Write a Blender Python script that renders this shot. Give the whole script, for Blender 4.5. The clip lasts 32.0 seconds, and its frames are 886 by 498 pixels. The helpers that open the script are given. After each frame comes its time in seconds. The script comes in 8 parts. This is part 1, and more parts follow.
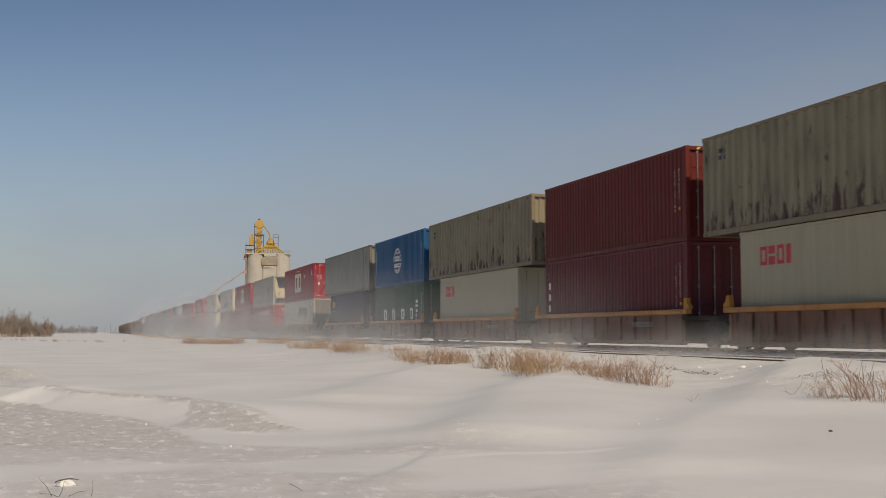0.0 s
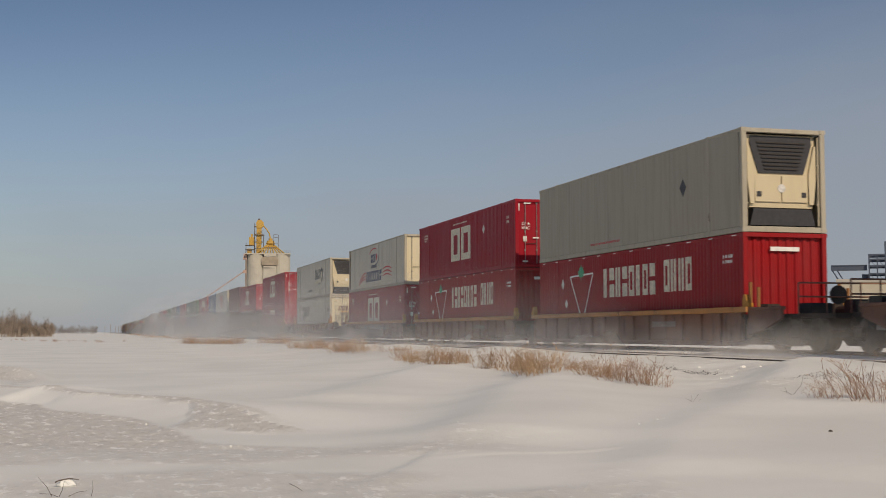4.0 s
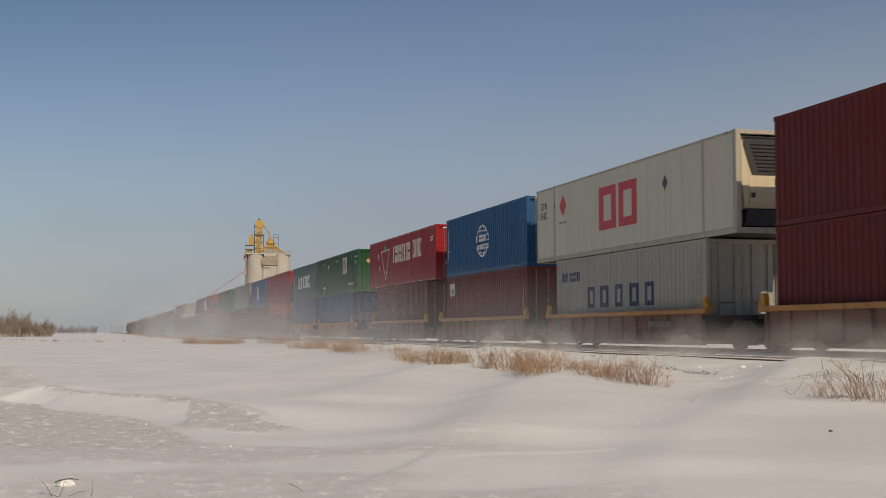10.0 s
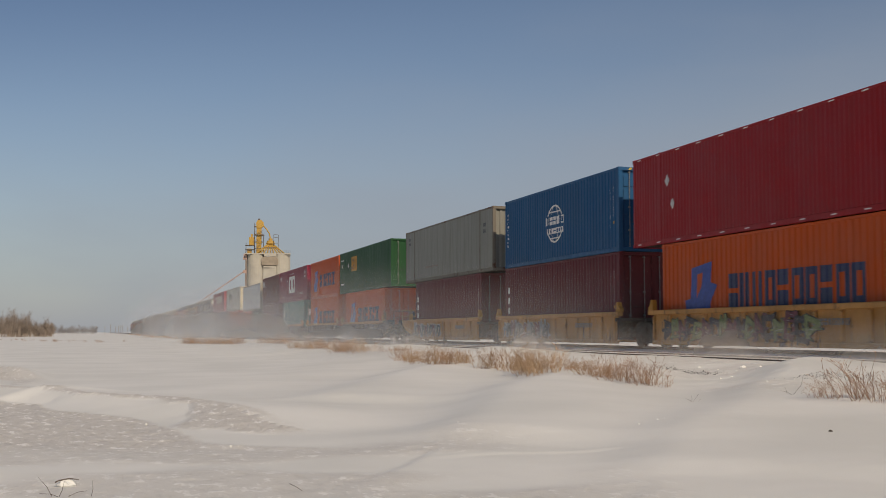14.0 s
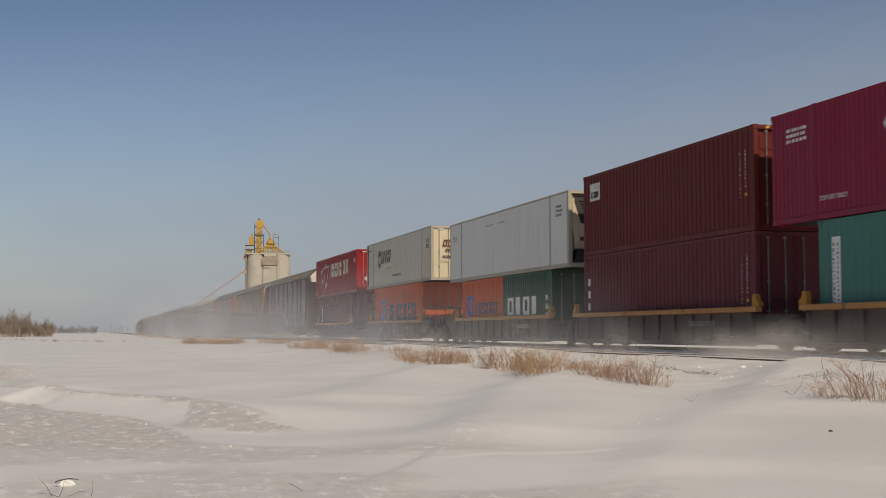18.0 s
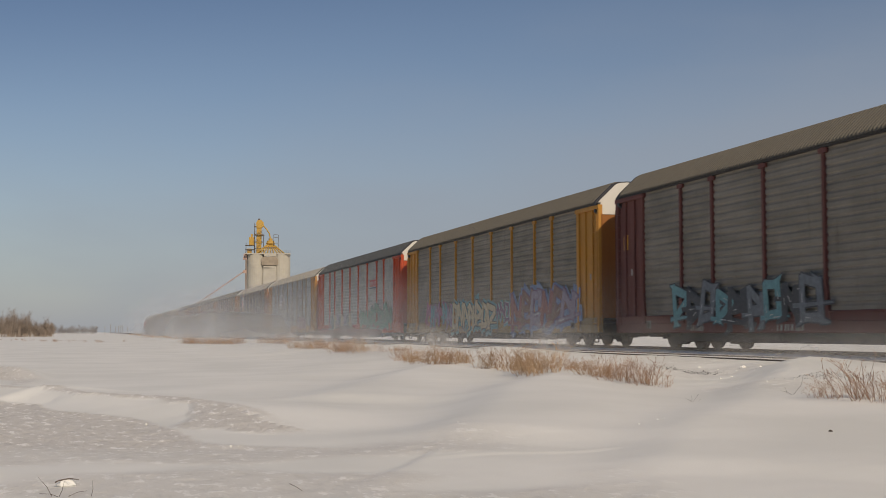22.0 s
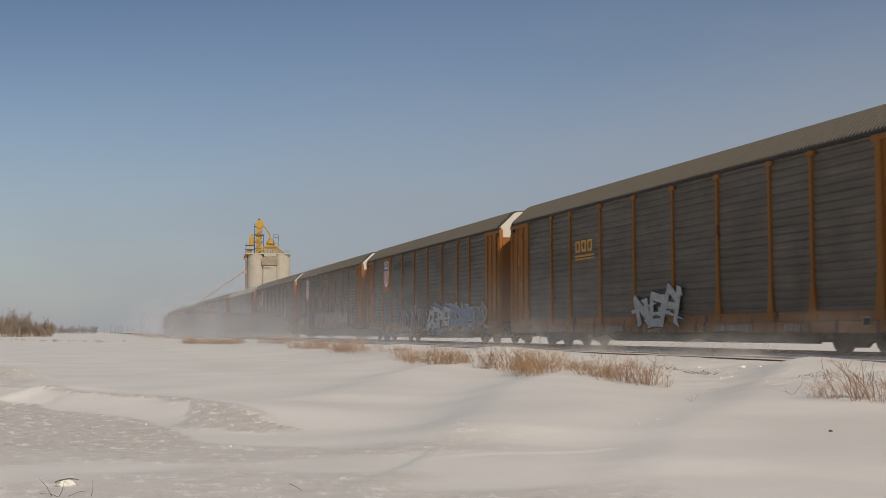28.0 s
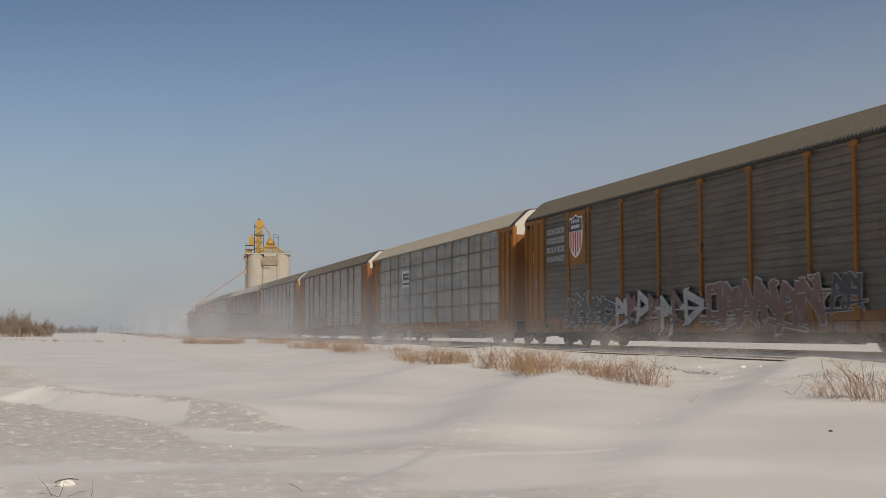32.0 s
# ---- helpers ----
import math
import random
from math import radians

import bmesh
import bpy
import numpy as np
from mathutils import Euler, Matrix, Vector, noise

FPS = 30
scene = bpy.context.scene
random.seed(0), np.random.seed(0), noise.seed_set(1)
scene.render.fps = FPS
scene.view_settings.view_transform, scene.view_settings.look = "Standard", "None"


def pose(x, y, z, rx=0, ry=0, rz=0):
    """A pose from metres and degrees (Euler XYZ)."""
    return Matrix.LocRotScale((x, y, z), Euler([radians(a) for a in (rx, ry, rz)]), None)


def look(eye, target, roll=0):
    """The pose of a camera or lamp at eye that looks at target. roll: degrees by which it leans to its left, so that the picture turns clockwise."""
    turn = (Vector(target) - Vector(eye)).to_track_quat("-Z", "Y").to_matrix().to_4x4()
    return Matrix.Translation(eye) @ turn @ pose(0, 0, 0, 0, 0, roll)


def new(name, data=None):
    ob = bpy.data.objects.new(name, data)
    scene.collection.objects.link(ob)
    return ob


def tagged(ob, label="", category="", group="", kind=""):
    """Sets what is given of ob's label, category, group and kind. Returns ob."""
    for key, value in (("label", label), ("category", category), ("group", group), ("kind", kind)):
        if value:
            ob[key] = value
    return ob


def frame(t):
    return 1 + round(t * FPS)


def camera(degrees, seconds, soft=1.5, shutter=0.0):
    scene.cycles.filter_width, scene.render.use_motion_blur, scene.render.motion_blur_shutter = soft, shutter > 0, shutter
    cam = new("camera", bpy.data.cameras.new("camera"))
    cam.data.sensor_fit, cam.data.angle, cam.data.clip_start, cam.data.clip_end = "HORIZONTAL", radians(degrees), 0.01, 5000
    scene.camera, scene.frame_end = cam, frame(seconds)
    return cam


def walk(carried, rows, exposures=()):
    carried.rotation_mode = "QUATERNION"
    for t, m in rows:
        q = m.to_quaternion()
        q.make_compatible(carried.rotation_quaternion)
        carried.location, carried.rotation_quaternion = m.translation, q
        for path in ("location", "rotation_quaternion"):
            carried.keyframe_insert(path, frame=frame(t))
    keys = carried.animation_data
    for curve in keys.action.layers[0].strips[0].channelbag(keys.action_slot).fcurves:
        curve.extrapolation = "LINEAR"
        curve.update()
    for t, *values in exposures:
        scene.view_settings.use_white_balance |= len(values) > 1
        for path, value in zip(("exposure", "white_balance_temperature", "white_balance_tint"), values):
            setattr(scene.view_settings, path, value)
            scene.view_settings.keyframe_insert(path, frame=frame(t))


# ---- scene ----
# ---- camera: stands still beside the line ----
RAIL = 0.0                       # z of the rail heads
CX = 18.325                      # centre line of the main track, which runs along y
EYE = (0.0, 0.0, 0.503)
YAW, PITCH = 15.62, 3.84
cam = camera(39.34, 32.0, soft=0.55, shutter=0.12)
STAND = pose(*EYE, 90 + PITCH, 0, -YAW)
walk(cam, [(0.0, STAND), (32.0, STAND)], [(0.0, -0.2, 7080, 16), (32.0, -0.2, 7080, 16)])


# metres that the train has run towards -y, second by second
RUN_OUT = [0.28, 23.71, 47.06, 70.38, 93.81, 117.18, 140.51, 163.90, 187.20, 209.63, 232.40, 255.53, 278.46, 301.20, 324.12, 346.78, 369.53,
           392.27, 414.88, 437.16, 459.59, 482.34, 504.63, 526.71, 549.20, 571.60, 594.13, 616.35, 638.60, 660.96, 683.37, 705.45, 727.39]


# ---- sky and sun ----
SUN_EL, SUN_AZ = 37.0, 9.0      # the sun stands down the line, a little beyond the train
world = bpy.data.worlds.new("winter_sky")
scene.world = world
world.use_nodes = True
wn = world.node_tree
sky = wn.nodes.new("ShaderNodeTexSky")
sky.sky_type, sky.sun_disc = "NISHITA", False
sky.sun_elevation, sky.sun_rotation = radians(SUN_EL), radians(180 - SUN_AZ)
sky.altitude, sky.air_density, sky.dust_density, sky.ozone_density = 500, 1.0, 0.5, 2.6
# ice haze greys the lowest sky all round
way = wn.nodes.new("ShaderNodeTexCoord")
split = wn.nodes.new("ShaderNodeSeparateXYZ")
wn.links.new(way.outputs["Generated"], split.inputs[0])
low_sky = wn.nodes.new("ShaderNodeMapRange")
low_sky.interpolation_type = "SMOOTHSTEP"
for slot, value in zip((1, 2, 3, 4), (0.03, 0.24, 0.85, 0.0)):
    low_sky.inputs[slot].default_value = value
# thin cloud lifts the haze towards the sun's side
tilt = wn.nodes.new("ShaderNodeMath")
tilt.operation = "MULTIPLY_ADD"
tilt.inputs[1].default_value = -0.20
wn.links.new(split.outputs[0], tilt.inputs[0])
wn.links.new(split.outputs[2], tilt.inputs[2])
wisp = wn.nodes.new("ShaderNodeTexNoise")
wisp.inputs["Scale"].default_value, wisp.inputs["Detail"].default_value = 5.0, 5.0
stretch = wn.nodes.new("ShaderNodeMapping")
stretch.inputs["Scale"].default_value = (1.0, 1.0, 3.0)
wn.links.new(way.outputs["Generated"], stretch.inputs[0])
wn.links.new(stretch.outputs[0], wisp.inputs["Vector"])
ragged = wn.nodes.new("ShaderNodeMath")
ragged.operation = "MULTIPLY_ADD"
ragged.inputs[1].default_value = 0.09
wn.links.new(wisp.outputs[0], ragged.inputs[0])
wn.links.new(tilt.outputs[0], ragged.inputs[2])
wn.links.new(ragged.outputs[0], low_sky.inputs[0])
# the sky deepens upwards and away from the sun
deep = wn.nodes.new("ShaderNodeMapRange")
deep.interpolation_type = "SMOOTHSTEP"
for slot, value in zip((1, 2, 3, 4), (0.17, 0.30, 0.0, 1.0)):
    deep.inputs[slot].default_value = value
wn.links.new(tilt.outputs[0], deep.inputs[0])
deeper = wn.nodes.new("ShaderNodeMix")
deeper.data_type, deeper.blend_type = "RGBA", "MULTIPLY"
deeper.inputs[7].default_value = (0.78, 0.84, 0.91, 1)
wn.links.new(deep.outputs[0], deeper.inputs[0])
wn.links.new(sky.outputs[0], deeper.inputs[6])
haze = wn.nodes.new("ShaderNodeMix")
haze.data_type = "RGBA"
haze.inputs[7].default_value = (4.2, 5.0, 6.05, 1)
wn.links.new(low_sky.outputs[0], haze.inputs[0])
wn.links.new(deeper.outputs[2], haze.inputs[6])
wn.links.new(haze.outputs[2], wn.nodes["Background"].inputs[0])
wn.nodes["Background"].inputs[1].default_value = 0.0735
sun = new("sun", bpy.data.lights.new("sun", "SUN"))
sun.data.energy, sun.data.angle, sun.data.color = 3.2, radians(0.6), (1.0, 0.90, 0.71)
sun_way = Vector((math.sin(radians(SUN_AZ)) * math.cos(radians(SUN_EL)), -math.cos(radians(SUN_AZ)) * math.cos(radians(SUN_EL)), math.sin(radians(SUN_EL))))
sun.matrix_world = look((0, 0, 60), Vector((0, 0, 60)) - sun_way)


# ---- materials ----
def nodes_of(name):
    m = bpy.data.materials.new(name)
    m.use_nodes = True
    nt = m.node_tree
    return m, nt, nt.nodes["Principled BSDF"]


def add(nt, kind, **values):
    n = nt.nodes.new(kind)
    for k, v in values.items():
        n.inputs[k].default_value = v
    return n


def ramp(nt, fac, stops):
    r = nt.nodes.new("ShaderNodeValToRGB")
    while len(r.color_ramp.elements) < len(stops):
        r.color_ramp.elements.new(0.5)
    for e, (p, c) in zip(r.color_ramp.elements, stops):
        e.position, e.color = p, (*c, 1) if len(c) == 3 else c
    nt.links.new(fac, r.inputs[0])
    return r


def mixed(nt, fac, a, b):
    n = nt.nodes.new("ShaderNodeMix")
    n.data_type = "RGBA"
    for sock, v in ((n.inputs[0], fac), (n.inputs[6], a), (n.inputs[7], b)):
        if hasattr(v, "node"):
            nt.links.new(v, sock)
        elif isinstance(v, tuple):
            sock.default_value = (*v, 1)
        else:
            sock.default_value = v
    return n.outputs[2]


def mapped(nt, scale, shuffle=True):
    """Object coordinates, scaled, and moved by the object's random number."""
    tc = nt.nodes.new("ShaderNodeTexCoord")
    mp = nt.nodes.new("ShaderNodeMapping")
    mp.inputs["Scale"].default_value = scale
    nt.links.new(tc.outputs["Object"], mp.inputs[0])
    if shuffle:
        oi = nt.nodes.new("ShaderNodeObjectInfo")
        mul = nt.nodes.new("ShaderNodeMath")
        mul.operation = "MULTIPLY"
        mul.inputs[1].default_value = 57.0
        nt.links.new(oi.outputs["Random"], mul.inputs[0])
        nt.links.new(mul.outputs[0], mp.inputs["Location"])
    return mp.outputs[0]


def bump(nt, height, bs, strength=0.2, distance=0.01):
    b = add(nt, "ShaderNodeBump", Strength=strength, Distance=distance)
    nt.links.new(height, b.inputs["Height"])
    nt.links.new(b.outputs[0], bs.inputs["Normal"])


MATS = {}


def paint(name, colour, rust=0.25, rough=0.5, dirt=0.35, metal=0.0, rust_colour=(0.10, 0.045, 0.025)):
    """Weathered paint on steel: fading, vertical dirt streaks and rust blooms."""
    if name in MATS:
        return MATS[name]
    m, nt, bs = nodes_of(name)
    fade = add(nt, "ShaderNodeTexNoise", Scale=0.7, Detail=5.0)
    nt.links.new(mapped(nt, (1, 1, 1)), fade.inputs["Vector"])
    streak = add(nt, "ShaderNodeTexNoise", Scale=1.0, Detail=6.0, Roughness=0.65)
    nt.links.new(mapped(nt, (5, 5, 0.35)), streak.inputs["Vector"])
    spots = add(nt, "ShaderNodeTexNoise", Scale=1.6, Detail=9.0, Roughness=0.7)
    nt.links.new(mapped(nt, (1.2, 1.2, 0.7)), spots.inputs["Vector"])
    grain = add(nt, "ShaderNodeTexNoise", Scale=60.0, Detail=3.0)
    nt.links.new(mapped(nt, (1, 1, 1)), grain.inputs["Vector"])
    c = Vector(colour)
    grey = sum(colour) / 3
    faded = tuple(c * 0.88 + Vector((grey, grey, grey)) * 0.12)
    base = mixed(nt, ramp(nt, fade.outputs[0], [(0.35, (0, 0, 0)), (0.7, (1, 1, 1))]).outputs[0], tuple(colour), faded)
    grime = tuple(c * 0.45 + Vector((0.05, 0.043, 0.036)))
    sf = ramp(nt, streak.outputs[0], [(0.48, (0, 0, 0)), (0.78, (dirt, dirt, dirt))]).outputs[0]
    base = mixed(nt, sf, base, grime)
    rf = ramp(nt, spots.outputs[0], [(0.74 - 0.22 * rust, (0, 0, 0)), (0.80 - 0.2 * rust, (min(1, rust * 2.2),) * 3)]).outputs[0]
    base = mixed(nt, rf, base, rust_colour)
    nt.links.new(base, bs.inputs["Base Color"])
    nt.links.new(ramp(nt, streak.outputs[0], [(0.3, (rough - 0.08,) * 3), (0.8, (min(1, rough + 0.25),) * 3)]).outputs[0], bs.inputs["Roughness"])
    bs.inputs["Metallic"].default_value = metal
    bs.inputs["Specular IOR Level"].default_value = 0.20
    dents = add(nt, "ShaderNodeTexNoise", Scale=1.3, Detail=3.0)
    nt.links.new(mapped(nt, (1, 1, 0.8)), dents.inputs["Vector"])
    both = nt.nodes.new("ShaderNodeMath")
    both.operation = "MULTIPLY_ADD"
    both.inputs[1].default_value = 0.08
    nt.links.new(grain.outputs[0], both.inputs[0])
    nt.links.new(dents.outputs[0], both.inputs[2])
    bump(nt, both.outputs[0], bs, 0.35, 0.05)
    MATS[name] = m
    return m


def sheet_paint(name, colour, rust=0.15):
    """Louvred sheets: grime in level bands, blotches and a few runs of rust."""
    m, nt, bs = nodes_of(name)
    band = add(nt, "ShaderNodeTexNoise", Scale=1.0, Detail=4.0, Roughness=0.6)
    nt.links.new(mapped(nt, (0.35, 0.35, 3.2)), band.inputs["Vector"])
    blot = add(nt, "ShaderNodeTexNoise", Scale=0.55, Detail=6.0, Roughness=0.6)
    nt.links.new(mapped(nt, (1, 1, 1)), blot.inputs["Vector"])
    runs = add(nt, "ShaderNodeTexNoise", Scale=1.0, Detail=6.0, Roughness=0.7)
    nt.links.new(mapped(nt, (4, 4, 0.5)), runs.inputs["Vector"])
    c = Vector(colour)
    a = ramp(nt, band.outputs[0], [(0.32, tuple(c * 0.80)), (0.5, tuple(c)), (0.72, tuple(c * 1.18))]).outputs[0]
    a = mixed(nt, ramp(nt, blot.outputs[0], [(0.42, (0, 0, 0)), (0.68, (0.65, 0.65, 0.65))]).outputs[0], a, tuple(c * 0.6 + Vector((0.012, 0.008, 0.002))))
    a = mixed(nt, ramp(nt, runs.outputs[0], [(0.60, (0, 0, 0)), (0.74, (rust * 3,) * 3)]).outputs[0], a, (0.11, 0.07, 0.045))
    nt.links.new(a, bs.inputs["Base Color"])
    bs.inputs["Roughness"].default_value, bs.inputs["Specular IOR Level"].default_value = 0.7, 0.25
    bump(nt, runs.outputs[0], bs, 0.15, 0.01)
    MATS[name] = m
    return m


def rusted_sheet(name, colour, level=1.0):
    """Old tan paint: rust that has eaten upwards from the sill, runs below scars, dark scuffs."""
    m, nt, bs = nodes_of(name)
    fade = add(nt, "ShaderNodeTexNoise", Scale=0.8, Detail=6.0)
    nt.links.new(mapped(nt, (1, 1, 1)), fade.inputs["Vector"])
    runs = add(nt, "ShaderNodeTexNoise", Scale=1.0, Detail=7.0, Roughness=0.68)
    nt.links.new(mapped(nt, (3.4, 3.4, 0.8)), runs.inputs["Vector"])
    scars = add(nt, "ShaderNodeTexNoise", Scale=1.5, Detail=8.0, Roughness=0.72)
    nt.links.new(mapped(nt, (1.1, 1.1, 0.8)), scars.inputs["Vector"])
    tc = nt.nodes.new("ShaderNodeTexCoord")
    sep = nt.nodes.new("ShaderNodeSeparateXYZ")
    nt.links.new(tc.outputs["Object"], sep.inputs[0])
    rise = nt.nodes.new("ShaderNodeMapRange")
    for slot, value in zip((1, 2, 3, 4), (0.2, 1.5, 0.17 * level, 0.0)):
        rise.inputs[slot].default_value = value
    nt.links.new(sep.outputs[2], rise.inputs[0])
    eaten = nt.nodes.new("ShaderNodeMath")
    nt.links.new(runs.outputs[0], eaten.inputs[0])
    nt.links.new(rise.outputs[0], eaten.inputs[1])
    c = Vector(colour)
    a = ramp(nt, fade.outputs[0], [(0.3, tuple(c * 0.78)), (0.5, tuple(c)), (0.7, tuple(c * 1.12))]).outputs[0]
    a = mixed(nt, ramp(nt, runs.outputs[0], [(0.50, (0, 0, 0)), (0.75, (0.55, 0.55, 0.55))]).outputs[0], a, tuple(c * 0.5))
    a = mixed(nt, ramp(nt, scars.outputs[0], [(0.60, (0, 0, 0)), (0.67, (0.9, 0.9, 0.9))]).outputs[0], a, (0.085, 0.045, 0.03))
    a = mixed(nt, ramp(nt, eaten.outputs[0], [(0.64, (0, 0, 0)), (0.70, (0.95, 0.95, 0.95))]).outputs[0], a, (0.065, 0.032, 0.025))
    nt.links.new(a, bs.inputs["Base Color"])
    bs.inputs["Roughness"].default_value = 0.65
    bump(nt, scars.outputs[0], bs, 0.2, 0.008)
    MATS[name] = m
    return m


def plain(name, colour, rough=0.6, metal=0.0, vary=0.25, scale=8.0):
    if name in MATS:
        return MATS[name]
    m, nt, bs = nodes_of(name)
    n = add(nt, "ShaderNodeTexNoise", Scale=scale, Detail=6.0)
    nt.links.new(mapped(nt, (1, 1, 1)), n.inputs["Vector"])
    c = Vector(colour)
    nt.links.new(ramp(nt, n.outputs[0], [(0.3, tuple(c * (1 - vary))), (0.7, tuple(c * (1 + vary)))]).outputs[0], bs.inputs["Base Color"])
    bs.inputs["Roughness"].default_value, bs.inputs["Metallic"].default_value = rough, metal
    bump(nt, n.outputs[0], bs, 0.1, 0.005)
    MATS[name] = m
    return m


def snow_material():
    """Wind-packed snow: smooth drifts with faint ripples, and hard pitted crust where the wind has cut."""
    m, nt, bs = nodes_of("wind_packed_snow")
    wide = add(nt, "ShaderNodeTexNoise", Scale=0.35, Detail=4.0)
    nt.links.new(mapped(nt, (1, 1, 1), False), wide.inputs["Vector"])
    pits = add(nt, "ShaderNodeTexNoise", Scale=9.0, Detail=7.0, Roughness=0.68)
    nt.links.new(mapped(nt, (0.85, 0.42, 1), False), pits.inputs["Vector"])
    ripple = add(nt, "ShaderNodeTexNoise", Scale=2.2, Detail=5.0, Roughness=0.6)
    nt.links.new(mapped(nt, (0.5, 2.2, 1), False), ripple.inputs["Vector"])
    fine = add(nt, "ShaderNodeTexNoise", Scale=70.0, Detail=4.0)
    nt.links.new(mapped(nt, (1, 1, 1), False), fine.inputs["Vector"])
    worn = nt.nodes.new("ShaderNodeAttribute")
    worn.attribute_name = "crust"
    c1 = ramp(nt, wide.outputs[0], [(0.35, (0.75, 0.755, 0.725)), (0.65, (0.84, 0.84, 0.81))]).outputs[0]
    flecks = ramp(nt, pits.outputs[0], [(0.34, (0.58, 0.56, 0.525)), (0.46, (0.68, 0.66, 0.625)), (0.56, (0.69, 0.67, 0.635)), (0.62, (0.94, 0.93, 0.91))]).outputs[0]
    nt.links.new(mixed(nt, worn.outputs["Fac"], c1, flecks), bs.inputs["Base Color"])
    bs.inputs["Roughness"].default_value = 0.62
    bs.inputs["Specular IOR Level"].default_value = 0.25

    def times(a, b, plus=None):
        n = nt.nodes.new("ShaderNodeMath")
        n.operation = "MULTIPLY_ADD"
        n.inputs[2].default_value = 0.0
        for s, v in zip(n.inputs, (a, b, plus)):
            if hasattr(v, "node"):
                nt.links.new(v, s)
            elif v is not None:
                s.default_value = v
        return n.outputs[0]

    depth = times(worn.outputs["Fac"], 2.3, 0.10)
    high = times(pits.outputs[0], depth, times(fine.outputs[0], 0.12, times(ripple.outputs[0], 0.22)))
    bump(nt, high, bs, 0.7, 0.028)
    return m


def dust_material(name, density, low, high, length, stretch=1.0, ragged=1.3):
    """Blown snow: a thin veil of grains, thick at the ground, gone at its top and its two ends, with ragged gaps."""
    m, nt, bs = nodes_of(name)
    nt.nodes.remove(bs)
    grey = (0.90, 0.88, 0.86, 1) if ragged > 0.6 else (0.83, 0.87, 0.91, 1)
    tc = nt.nodes.new("ShaderNodeTexCoord")
    sep = nt.nodes.new("ShaderNodeSeparateXYZ")
    nt.links.new(tc.outputs["Object"], sep.inputs[0])

    def ranged(sock, a, b, c, d, smooth=True):
        r = nt.nodes.new("ShaderNodeMapRange")
        r.interpolation_type = "SMOOTHSTEP" if smooth else "LINEAR"
        for i, v in enumerate((a, b, c, d)):
            r.inputs[i + 1].default_value = v
        nt.links.new(sock, r.inputs[0])
        return r.outputs[0]

    def math2(op, a, b):
        n = nt.nodes.new("ShaderNodeMath")
        n.operation = op
        for s, v in zip(n.inputs, (a, b)):
            if hasattr(v, "node"):
                nt.links.new(v, s)
            else:
                s.default_value = v
        return n.outputs[0]

    wisps = add(nt, "ShaderNodeTexNoise", Scale=0.55, Detail=5.0, Roughness=0.55)
    nt.links.new(mapped(nt, (1.0, 0.45 / stretch, 1.3)), wisps.inputs["Vector"])
    lumps = add(nt, "ShaderNodeTexNoise", Scale=0.16, Detail=2.0)
    nt.links.new(mapped(nt, (1, 1 / stretch, 1)), lumps.inputs["Vector"])
    # the ragged top edge rises and falls with the lumps
    z2 = math2("ADD", sep.outputs[2], math2("MULTIPLY", math2("SUBTRACT", wisps.outputs[0], 0.5), -ragged * (high - low)))
    up = ranged(z2, low, high, 1.0, 0.0)
    foot = ranged(sep.outputs[2], low - 0.6, low, 0.0, 1.0)
    side = ranged(math2("ABSOLUTE", sep.outputs[1], 0.0), length * 0.25, length * 0.5, 1.0, 0.0)
    w = ranged(wisps.outputs[0], 0.3, 0.7, 0.45 if ragged > 1 else 0.90, 1.0)
    l = ranged(lumps.outputs[0], 0.35, 0.65, 0.55 if ragged > 1 else 0.85, 1.0)
    fac = math2("MULTIPLY", math2("MULTIPLY", math2("MULTIPLY", up, side), math2("MULTIPLY", w, l)), density)
    fac = math2("MULTIPLY", fac, foot)
    clear = nt.nodes.new("ShaderNodeBsdfTransparent")
    grains = add(nt, "ShaderNodeBsdfDiffuse", Color=grey)
    glow = add(nt, "ShaderNodeBsdfTranslucent", Color=grey)
    # loose grains pass the light on to all sides, however the veil hangs
    away = add(nt, "ShaderNodeCombineXYZ", X=-0.45, Y=0.55, Z=-0.70)
    nt.links.new(away.outputs[0], glow.inputs["Normal"])
    body = nt.nodes.new("ShaderNodeMixShader")
    body.inputs[0].default_value = 0.6
    nt.links.new(grains.outputs[0], body.inputs[1])
    nt.links.new(glow.outputs[0], body.inputs[2])
    mix = nt.nodes.new("ShaderNodeMixShader")
    nt.links.new(fac, mix.inputs[0])
    nt.links.new(clear.outputs[0], mix.inputs[1])
    nt.links.new(body.outputs[0], mix.inputs[2])
    nt.links.new(mix.outputs[0], nt.nodes["Material Output"].inputs[0])
    return m


SNOW = snow_material()
STEEL = plain("dark_oily_steel", (0.040, 0.033, 0.028), 0.6, 0.3)
WHEEL = plain("worn_wheel_steel", (0.10, 0.085, 0.075), 0.45, 0.7)
RAILM = plain("rusty_rail", (0.075, 0.05, 0.04), 0.5, 0.4)
WHITE = plain("white_marking", (0.78, 0.76, 0.72), 0.6, 0, 0.08)
BLACK = plain("black_marking", (0.03, 0.03, 0.035), 0.6)
plain("amber_stripe", (0.62, 0.42, 0.05), 0.5)
YELLOW = paint("yellow_guide_paint", (0.52, 0.235, 0.03), 0.5, 0.55, 0.4)


